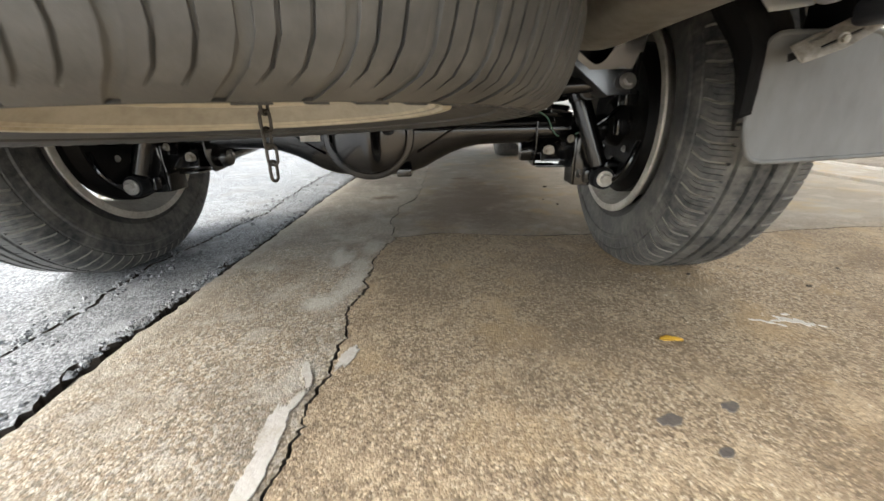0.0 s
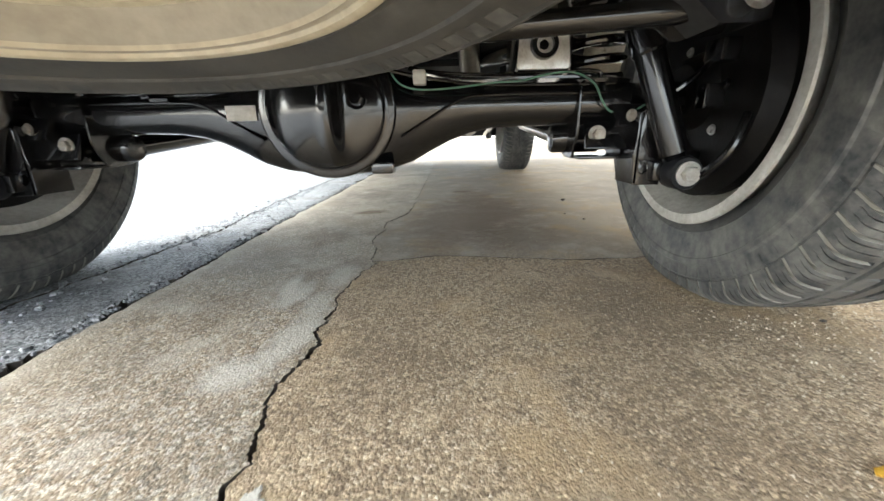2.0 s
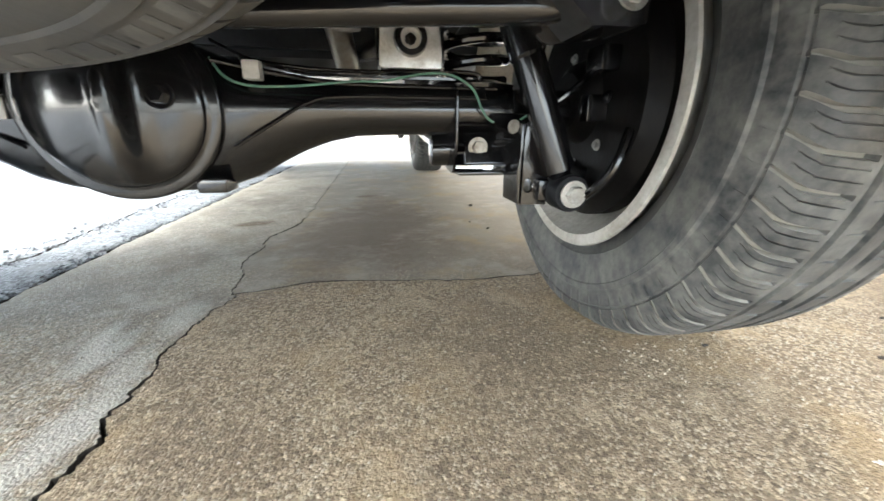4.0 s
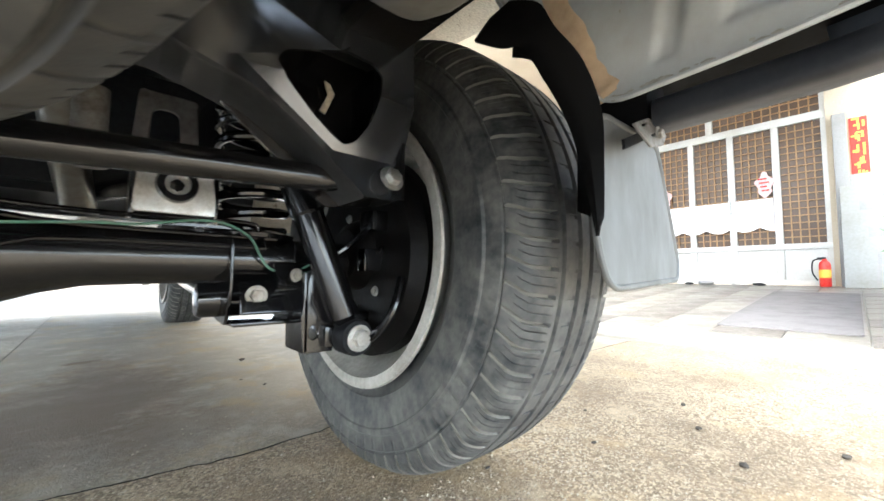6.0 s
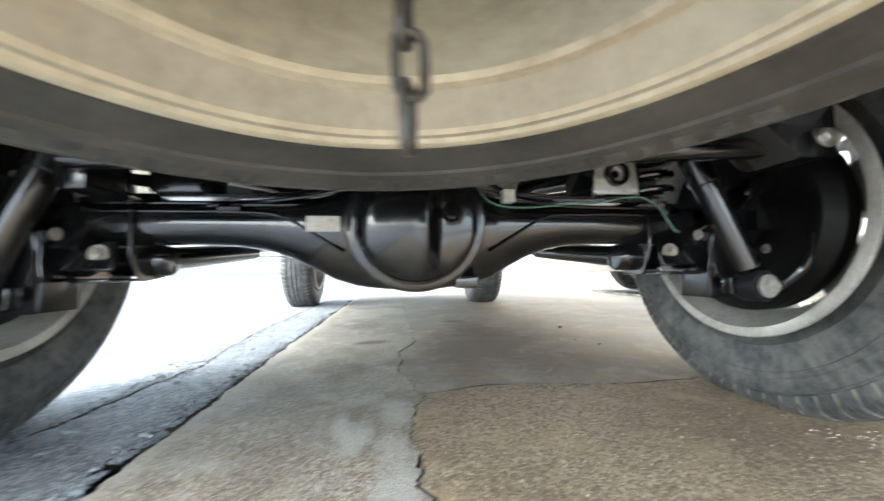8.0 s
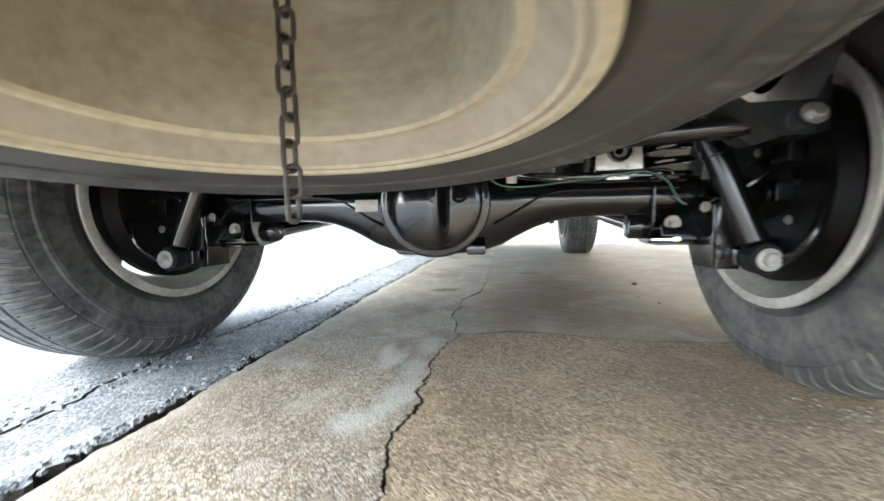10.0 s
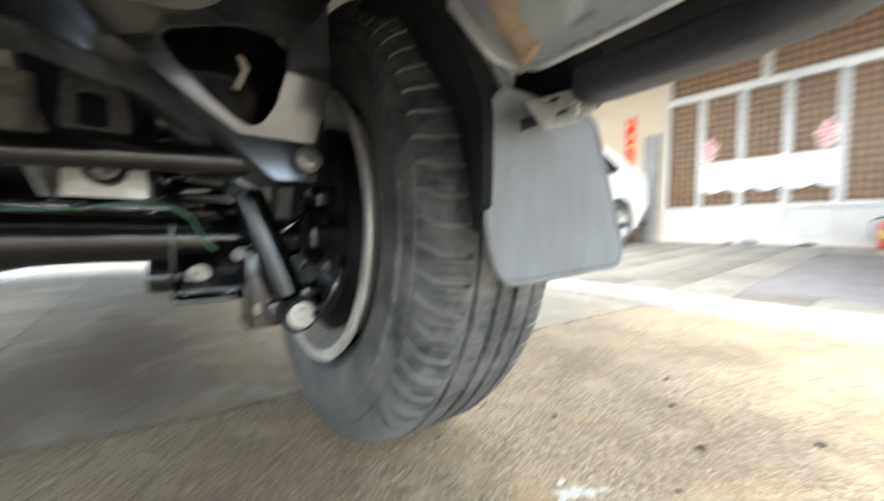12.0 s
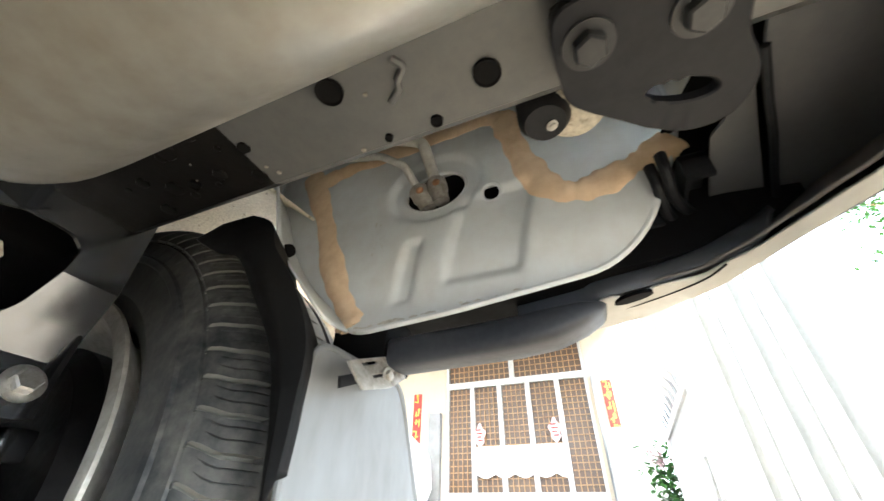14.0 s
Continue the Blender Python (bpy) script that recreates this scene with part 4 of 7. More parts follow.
for sx in (-1, 1):
    # lower link, its hanger plates under the tube, and its bolt
    for dx in (0.450, 0.540):
        bracket_plate("link_hanger", rounded([(AY - 0.045, 0.385), (AY + 0.03, 0.385), (AY + 0.055, 0.30), (AY + 0.05, 0.262), (AY - 0.02, 0.255), (AY - 0.045, 0.30)], 0.012), [circle(AY + 0.020, 0.292, 0.008, 12)], lambda u, v, w, q=sx * dx: Vector((q + w, u, v)), 0.005, black_paint, axle)
    bm = bmesh.new()
    lathe(bm, [(0.0, -0.050), (0.010, -0.050), (0.024, -0.048), (0.027, -0.043), (0.027, 0.043), (0.024, 0.048), (0.010, 0.050), (0.0, 0.050)], (sx * 0.470, AY + 0.030, 0.292), "x", 28)
    tube(bm, [(sx * 0.463, AY + 0.04, 0.293), (sx * 0.468, AY + 0.55, 0.335)], 0.024, 16)
    part("lower_link", bm, black_paint, suv, "black tubular lower suspension link")
    bm = bmesh.new()
    box(bm, (sx * 0.030 - 0.045, -0.005, -0.025), (sx * 0.030 + 0.045, 0.003, 0.025), 0.003, Matrix.Translation((sx * 0.477, AY - 0.050, 0.297)) @ Matrix.Rotation(-0.38, 4, "X"))
    box(bm, (sx * 0.465 - 0.01, AY - 0.05, 0.256), (sx * 0.54 + 0.01, AY + 0.05, 0.262), 0.002)
    part("link_bracket", bm, black_paint, axle)
    hex_bolt(axle, (sx * 0.483, AY - 0.055, 0.300), (0, -1, 0), 0.010, bare_steel)
    hex_bolt(axle, (sx * 0.537, AY - 0.062, 0.330), (0.2 * sx, -1, 0), 0.007, bare_steel)
    bm = bmesh.new()
    box(bm, (sx * 0.022 - 0.030, -0.007, -0.022), (sx * 0.022 + 0.030, 0.007, 0.022), 0.004, Matrix.Translation((sx * 0.516, AY - 0.052, 0.328)) @ Matrix.Rotation(-0.45, 4, "X"))
    part("cable_bracket", bm, black_paint, axle)
    # drum brake behind the wheel
    s = -sx
    bm = bmesh.new()
    base = sx * 0.692
    prof = [(0.0, -0.045), (0.046, -0.045), (0.058, -0.036), (0.066, -0.018), (0.115, -0.014), (0.140, -0.020), (0.166, -0.018), (0.180, -0.006), (0.188, 0.0), (0.188, 0.026), (0.165, 0.032), (0.165, 0.060), (0.0, 0.060)]
    lathe(bm, [(r, sx * a) for r, a in prof], (base, WY + 0.004, WZ - 0.006), "x", 56)
    drum = part("brake_drum", bm, drum_black, suv, "black brake drum and backing plate")
    for k in range(7):
        a = 0.4 + k * 0.85
        hex_bolt(drum, (base - sx * 0.018, AY + 0.088 * math.cos(a), AZ + 0.088 * math.sin(a)), (-sx, 0, 0), 0.006, zinc if k in (1, 4) else black_paint)
    bm = bmesh.new()
    box(bm, (base - sx * 0.05, AY - 0.045, AZ - 0.125), (base - sx * 0.012, AY + 0.03, AZ - 0.09), 0.008)
    part("brake_hardware", bm, black_paint, drum)
    bm = bmesh.new()
    box(bm, (base - sx * 0.045, AY - 0.10, AZ + 0.05), (base - sx * 0.012, AY - 0.055, AZ + 0.085), 0.006)
    part("brake_hardware", bm, black_paint, drum)
    bm = bmesh.new()
    box(bm, (base - sx * 0.05, AY - 0.085, AZ - 0.02), (base - sx * 0.014, AY - 0.06, AZ + 0.02), 0.005)
    part("brake_hardware", bm, black_paint, drum)
    bm = bmesh.new()
    tube(bm, curve_pts([(base - sx * 0.03, AY - 0.05, AZ - 0.11), (base - sx * 0.06, AY - 0.10, AZ - 0.135), (base - sx * 0.045, AY - 0.155, AZ - 0.09), (base - sx * 0.02, AY - 0.15, AZ - 0.03)]), 0.007, 10)
    part("brake_hose", bm, black_paint, drum)
    bm = bmesh.new()
    tube(bm, curve_pts([(base - sx * 0.03, AY - 0.07, AZ + 0.06), (base - sx * 0.08, AY - 0.08, AZ + 0.02), (base - sx * 0.14, AY - 0.05, AZ - 0.03)]), 0.005, 8)
    part("brake_hardware", bm, black_paint, drum)
    # shock absorber: lower eye and bolt, tube leaning inwards and upwards
    lo, hi = Vector((sx * 0.612, AY - 0.100, 0.235)), Vector((sx * 0.500, AY - 0.060, 0.560))
    d = (hi - lo).normalized()
    bm = bmesh.new()
    tube(bm, [lo + d * 0.022, lo + d * 0.030, lo + d * 0.034, lo + d * 0.20, lo + d * 0.204, hi], [0.014, 0.018, 0.0235, 0.0235, 0.027, 0.027], 24)
    shock = part("shock_absorber", bm, black_paint, suv, "black shock absorber leaning inwards")
    bm = bmesh.new()
    lathe(bm, [(0.010, -0.022), (0.026, -0.022), (0.028, -0.018), (0.028, 0.018), (0.026, 0.022), (0.010, 0.022)], lo, "y", 28)
    part("rubber_eye", bm, black_plastic, shock)
    hex_bolt(shock, lo + Vector((0, -0.024, 0)), (0, -1, 0), 0.0135, None, "zinc bolt and washer")
    # shock mount: upright plate with two holes beside the eye
    bracket_plate("shock_mount", [(sx * u, v) for u, v in rounded([(0.545, 0.212), (0.592, 0.212), (0.592, 0.262), (0.575, 0.335), (0.553, 0.335), (0.540, 0.262)], 0.006)], [[(sx * u, v) for u, v in circle(0.560, 0.243, 0.0075, 14, 0.011)]], lambda u, v, w: Vector((u, AY - 0.078 + w, v)), 0.005, black_paint, axle)
    bm = bmesh.new()
    box(bm, (sx * 0.585 - 0.012, AY - 0.09, 0.220), (sx * 0.585 + 0.012, AY - 0.02, 0.252), 0.004)
    box(bm, (sx * 0.548 - 0.004, AY - 0.078, 0.213), (sx * 0.548 + 0.004, AY - 0.005, 0.335), 0.002)
    part("shock_mount", bm, black_paint, axle)
    # coil spring
    bm = bmesh.new()
    pts = [(sx * 0.495 + 0.052 * math.cos(a), AY + 0.03 + 0.052 * math.sin(a), 0.405 + 0.030 * a / math.tau) for a in [i * math.tau / 20 for i in range(7 * 20)]]
    tube(bm, pts, 0.0075, 10)
    part("coil_spring", bm, black_paint, suv, "black coil spring on the axle")
    bm = bmesh.new()
    lathe(bm, [(0.0, 0.0), (0.066, 0.0), (0.068, 0.006), (0.05, 0.012), (0.0, 0.016)], (sx * 0.495, AY + 0.03, 0.388), "z", 30)
    part("spring_seat", bm, black_paint, axle)

# upper link bracket with its hole
bracket_plate("upper_link_bracket", rounded([(0.335, 0.408), (0.432, 0.408), (0.422, 0.470), (0.412, 0.478), (0.352, 0.478), (0.342, 0.465)], 0.01), [circle(0.383, 0.446, 0.0085, 16)], lambda u, v, w: Vector((u, AY - 0.050 + w, v)), 0.005, zinc, axle, "pale stamped bracket with a bolt hole")
bm = bmesh.new()
lathe(bm, [(0.0145, -0.010), (0.022, -0.010), (0.024, -0.004), (0.024, 0.0), (0.0145, 0.0)], (0.383, AY - 0.050, 0.446), "y", 24, closed=True)
part("bush", bm, black_paint, axle)
for s in (-1, 1):
    bm = bmesh.new()
    box(bm, (0.383 + s * 0.045 - 0.003, AY - 0.05, 0.405), (0.383 + s * 0.045 + 0.003, AY + 0.06, 0.47), 0.002)
    part("upper_link_bracket", bm, black_paint, axle)
bracket_plate("upper_link_bracket", rounded([(0.335, 0.500), (0.410, 0.500), (0.405, 0.575), (0.340, 0.575)], 0.01), [rounded([(0.352, 0.505), (0.388, 0.505), (0.385, 0.552), (0.355, 0.552)], 0.012)], lambda u, v, w: Vector((u, AY - 0.02 + w, v)), 0.005, bracket_grey, suv, "grey bracket on the chassis with an arched opening")
bm = bmesh.new()
tube(bm, [(0.383, AY - 0.03, 0.45), (0.30, AY + 0.42, 0.50)], 0.019, 14)
part("upper_link", bm, black_paint, suv)
bm = bmesh.new()
tube(bm, [(-0.383, AY - 0.03, 0.45), (-0.30, AY + 0.42, 0.50)], 0.019, 14)
part("upper_link", bm, black_paint, suv)
bm = bmesh.new()
box(bm, (-0.42, AY - 0.05, 0.40), (-0.34, AY + 0.05, 0.475), 0.006)
part("upper_link_bracket", bm, black_paint, axle)

# lateral rod and its frame bracket
bm = bmesh.new()
tube(bm, [(0.545, 1.175, 0.4535), (0.515, 1.176, 0.451), (0.20, 1.187, 0.437), (-0.40, 1.22, 0.424), (-0.46, 1.222, 0.423)], [0.013, 0.0165, 0.0165, 0.0165, 0.0165], 18)
lathe(bm, [(0.009, -0.022), (0.022, -0.022), (0.024, -0.018), (0.024, 0.018), (0.022, 0.022), (0.009, 0.022)], (0.574, 1.175, 0.458), "y", 24)
part("lateral_rod", bm, black_paint, suv, "black lateral suspension rod")
outer = rounded([(0.300, 0.665), (0.300, 0.546), (0.339, 0.546), (0.358, 0.541), (0.403, 0.529), (0.429, 0.519), (0.474, 0.490), (0.520, 0.453), (0.549, 0.429), (0.610, 0.430), (0.606, 0.665)], 0.008)
hole = rounded([(0.441, 0.560), (0.450, 0.572), (0.510, 0.587), (0.546, 0.586), (0.560, 0.575), (0.558, 0.551), (0.550, 0.514), (0.537, 0.493), (0.523, 0.486), (0.509, 0.492), (0.484, 0.511), (0.452, 0.541)], 0.006)
bm = bmesh.new()
plate(bm, outer, [hole], lambda u, v, w: Vector((u, 1.142 + w, v)), 0.005)
for spot, way in (((0, 0, 0.548), (0, 0, 1)), ((0, 0, 0.478), (0, 0, 1)), ((0.511, 0, 0.478), (0.72, 0, 1))):
    bmesh.ops.bisect_plane(bm, geom=bm.verts[:] + bm.edges[:] + bm.faces[:], plane_co=spot, plane_no=way)
for v in bm.verts:
    fold = 0.478 + 0.72 * max(0.0, 0.511 - v.co.x)
    v.co.y -= 0.42 * min(max(0.0, v.co.z - fold), max(0.0, 0.548 - fold))
fb = part("rod_bracket", bm, satin_steel, suv, "glossy dark frame bracket with a three-cornered opening", sharp=12)
bm = bmesh.new()
rows = []
for q in curve_pts([(0.250, 0, 0.530), (0.308, 0, 0.543), (0.339, 0, 0.545), (0.358, 0, 0.540), (0.403, 0, 0.528), (0.429, 0, 0.518), (0.474, 0, 0.489), (0.520, 0, 0.452), (0.549, 0, 0.428)], 4):
    rows.append([bm.verts.new((q.x, y, q.z + dz)) for y, dz in ((1.134, 0.0), (1.138, -0.003), (1.212, -0.004), (1.214, 0.0))])
for a, b in zip(rows, rows[1:]):
    for k in range(4):
        bm.faces.new((a[k], a[(k + 1) % 4], b[(k + 1) % 4], b[k]))
bm.faces.new(rows[0])
bm.faces.new(rows[-1])
part("flange", bm, frame_paint, fb)
bm = bmesh.new()
plate(bm, [(0.519, 0.584), (0.526, 0.582), (0.533, 0.570), (0.521, 0.540), (0.513, 0.543), (0.524, 0.567)], [], lambda u, v, w: Vector((u, 1.188 + w, v)), 0.003)
part("sealant_tab", bm, underseal, fb, "small cream sealant tab behind the opening", smooth=False)
bm = bmesh.new()
box(bm, (0.602, 1.130, 0.43), (0.608, 1.205, 0.66), 0.002)
part("flange", bm, hole_black, fb)
bm = bmesh.new()
plate(bm, rounded([(0.60, 0.665), (0.60, 0.43), (0.53, 0.42), (0.36, 0.56), (0.34, 0.665)], 0.01), [], lambda u, v, w: Vector((u, 1.200 + w, v)), 0.005)
part("back_plate", bm, black_paint, fb)
hex_bolt(fb, (0.586, 1.130, 0.4545), (0, -1, 0.35), 0.0112, None, "zinc bolt with a washer")
bm = bmesh.new()
box(bm, (-0.487, 1.235, 0.385), (-0.447, 1.33, 0.435), 0.006)
part("rod_bracket", bm, black_paint, axle)

# ---- chassis rails ----
for sx in (-1, 1):
    # rear length grey, lifted for the ground's reflected light; length over the axle black
    for sec, coat, words in (([(0.22, 0.615, 0.72), (0.91, 0.617, 0.727)], rail_paint, "grey-black rear length of the frame rail, ground sheen in its colour"),
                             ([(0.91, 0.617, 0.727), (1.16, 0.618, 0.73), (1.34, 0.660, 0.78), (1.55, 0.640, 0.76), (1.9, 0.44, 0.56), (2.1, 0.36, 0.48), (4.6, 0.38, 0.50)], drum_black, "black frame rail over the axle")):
        bm = bmesh.new()
        rings = []
        for y, z0, z1 in sec:
            x0, x1 = (0.505, 0.598) if y < 1.7 else (0.38, 0.48)
            rings.append([bm.verts.new((sx * x, y, z)) for x, z in ((x0, z0 + 0.01), (x0 + 0.01, z0), (x1 - 0.01, z0), (x1, z0 + 0.01), (x1, z1), (x0, z1))])
        for a, b in zip(rings, rings[1:]):
            for k in range(6):
                bm.faces.new((a[k], a[(k + 1) % 6], b[(k + 1) % 6], b[k]))
        bm.faces.new(rings[0])
        bm.faces.new(rings[-1])
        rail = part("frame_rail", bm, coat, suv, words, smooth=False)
    # uncut holes: raised black discs with the hole's shade as colour
    for x, y, r in ((0.559, 0.696, 0.0092), (0.581, 0.743, 0.0045), (0.530, 0.806, 0.0095), (0.581, 0.785, 0.003), (0.56, 0.98, 0.005)):
        bm = bmesh.new()
        lathe(bm, [(0.0, 0.0012), (r * 0.9, 0.0012), (r, 0.0004), (r * 1.08, -0.0004), (r * 1.08, 0.004), (0.0, 0.004)], (sx * x, y, 0.6138), "z", 24)
        part("hole_shade_disc", bm, hole_black, rail)
    # lumpy weld beads on the underside
    bm = bmesh.new()
    for k in range(14):
        p = Vector((sx * (0.545 + 0.03 * math.sin(k * 1.7)), 0.905 + 0.011 * k, 0.6165))
        bmesh.ops.create_icosphere(bm, subdivisions=1, radius=0.0042 + 0.002 * math.sin(k * 2.3), matrix=Matrix.Translation(p) @ Matrix.Diagonal((1.6, 1.6, 0.5, 1)))
    tagged(part("weld_bead", bm, drum_black, rail), kind="stuff")
    bm = bmesh.new()
    drng = random.Random(5)
    for k in range(7):
        p = Vector((sx * drng.uniform(0.54, 0.60), drng.gauss(0.90, 0.05), 0.6155))
        bmesh.ops.create_icosphere(bm, subdivisions=1, radius=drng.uniform(0.0008, 0.0022), matrix=Matrix.Translation(p) @ Matrix.Diagonal((1.2, 1.2, 0.5, 1)))
    tagged(part("weld_spatter", bm, bare_steel, rail), kind="stuff")
    bm = bmesh.new()
    tube(bm, curve_pts([(sx * 0.526, 0.753, 0.6155), (sx * 0.533, 0.748, 0.6145), (sx * 0.540, 0.755, 0.6140), (sx * 0.547, 0.758, 0.6145), (sx * 0.554, 0.768, 0.6155)], 6), 0.0030, 8)
    part("weld_bead", bm, rail_paint, rail)
for y, z0, z1, d in ((1.12, 0.66, 0.74, 0.10), (0.30, 0.62, 0.72, 0.09), (2.35, 0.38, 0.46, 0.12), (3.2, 0.36, 0.44, 0.14)):
    bm = bmesh.new()
    box(bm, (-0.52, y, z0), (0.52, y + d, z1), 0.012)
    part("crossmember", bm, frame_paint, suv)

# tow loop bolted to the right rail, and the dark body mount above it
out = rounded([(0.524, 0.654), (0.562, 0.653), (0.587, 0.651), (0.608, 0.622), (0.630, 0.594), (0.639, 0.572), (0.635, 0.550), (0.618, 0.539), (0.595, 0.540), (0.575, 0.551), (0.524, 0.551)], 0.02)
slot = [(0.602 + 0.26 * p - 0.96 * q, 0.582 - 0.96 * p - 0.26 * q) for p, q in circle(0, 0, 0.0215, 28, 0.0085)]
tow = bracket_plate("tow_loop", out, [slot], lambda u, v, w: Vector((u, v, 0.588 + w)), 0.010, tow_black, suv, "thick black steel tow loop")
bm = bmesh.new()
box(bm, (0.528, 0.560, 0.599), (0.562, 0.645, 0.616), 0.003)
part("tow_spacer", bm, frame_paint, tow)
for x, y in ((0.550, 0.634), (0.553, 0.577)):
    hex_bolt(tow, (x, y, 0.588), (0, 0, -1), 0.0100, frame_paint)
bm = bmesh.new()
lathe(bm, [(0.0, 0.0), (0.024, 0.0), (0.027, 0.004), (0.027, 0.038), (0.0, 0.042)], (0.646, 0.640, 0.656), "z", 24)
part("body_mount", bm, underseal, suv, "pale crusted body mount bush")
bm = bmesh.new()
lathe(bm, [(0.0, -0.02), (0.018, -0.02), (0.023, -0.012), (0.023, 0.03), (0.0, 0.03)], (0.640, 0.666, 0.668), "z", 24)
part("body_mount", bm, black_plastic, suv)
hex_bolt(suv, (0.643, 0.661, 0.647), (0, -0.3, -1), 0.0034, label_white)

# muffler: long oval drum between the spare wheel and the right rail
bm = bmesh.new()
rings = []
for y, k in ((0.935, 0.05), (0.932, 0.55), (0.924, 0.80), (0.912, 0.93), (0.895, 0.985), (0.87, 1.0), (0.30, 1.0), (0.275, 0.97), (0.262, 0.85), (0.258, 0.05)):
    rings.append([bm.verts.new((0.428 + 0.060 * k * math.copysign(abs(math.cos(a)) ** 0.75, math.cos(a)), y, 0.566 + 0.085 * k * math.copysign(abs(math.sin(a)) ** 0.75, math.sin(a)))) for a in [i * math.tau / 40 for i in range(40)]])
for a, b in zip(rings, rings[1:]):
    for k in range(40):
        bm.faces.new((a[k], a[(k + 1) % 40], b[(k + 1) % 40], b[k]))
bm.faces.new(rings[0])
bm.faces.new(rings[-1])
part("muffler", bm, aluminised, suv, "pale brown-stained aluminised muffler drum")
bm = bmesh.new()
tube(bm, curve_pts([(0.395, 0.93, 0.60), (0.39, 1.05, 0.61), (0.33, 1.22, 0.66), (0.26, 1.42, 0.62), (0.27, 1.62, 0.50), (0.30, 1.9, 0.37), (0.32, 2.6, 0.335), (0.32, 3.4, 0.35)]), 0.026, 14)
part("exhaust_pipe", bm, aluminised, suv, "stained aluminised exhaust pipe")
# dark plates hanging behind the axle
bm = bmesh.new()
lathe(bm, [(0.0, 0.0), (0.020, 0.0), (0.022, 0.01), (0.018, 0.02), (0.018, 0.10), (0.0, 0.10)], (0.295, AY + 0.0, 0.465), "z", 20)
part("bump_stop", bm, bare_steel, suv, "dull steel bump stop")

def inside(line, x, y):
    hit, n = False, len(line)
    for k in range(n):
        (x0, y0), (x1, y1) = line[k], line[k - 1]
        if (y0 > y) != (y1 > y) and x < (x1 - x0) * (y - y0) / (y1 - y0) + x0:
            hit = not hit
    return hit


def pad(u, v, u0, u1, v0, v1, soft):
    return smooth_step(u0 - soft, u0 + soft, u) * smooth_step(u1 + soft, u1 - soft, u) * smooth_step(v0 - soft, v0 + soft, v) * smooth_step(v1 + soft, v1 - soft, v)


def panel_relief(u, v):
    """Stamped fields of the panel: one broad, one narrow, and a dished oval round the pipes."""
    lean = 0.25 * (v - 0.6)
    h = 0.0055 * pad(u + lean, v, 0.716, 0.803, 0.580, 0.690, 0.007)
    h += 0.005 * pad(u + lean, v, 0.842, 0.864, 0.566, 0.640, 0.006)
    h += 0.006 * (1 - smooth_step(0.058, 0.072, math.hypot(u - 0.820, (v - 0.725) * 1.15)))
    return h + 0.0008 * noise.noise(Vector((u * 14, v * 14, 2)))


def flatten(bm, sx):
    """Presses a sealant bead flat against the panel, with brushed ridges and ragged edges."""
    for v in bm.verts:
        d = abs(v.co.x) - 0.750
        r = noise.noise(Vector((v.co.y * 60, v.co.z * 60, 3)))
        face = 0.742 + 0.012 * math.exp(-((v.co.z - 0.56) / 0.04) ** 2) + panel_relief(v.co.y, v.co.z)
        v.co.x = sx * (face + d * 0.30 + 0.0010 * r + 0.0012 * noise.noise(Vector((v.co.y * 170, v.co.z * 40, 8))))
        v.co.y += 0.0014 * r
        v.co.z += 0.0014 * noise.noise(Vector((v.co.y * 75, v.co.z * 75, 6)))


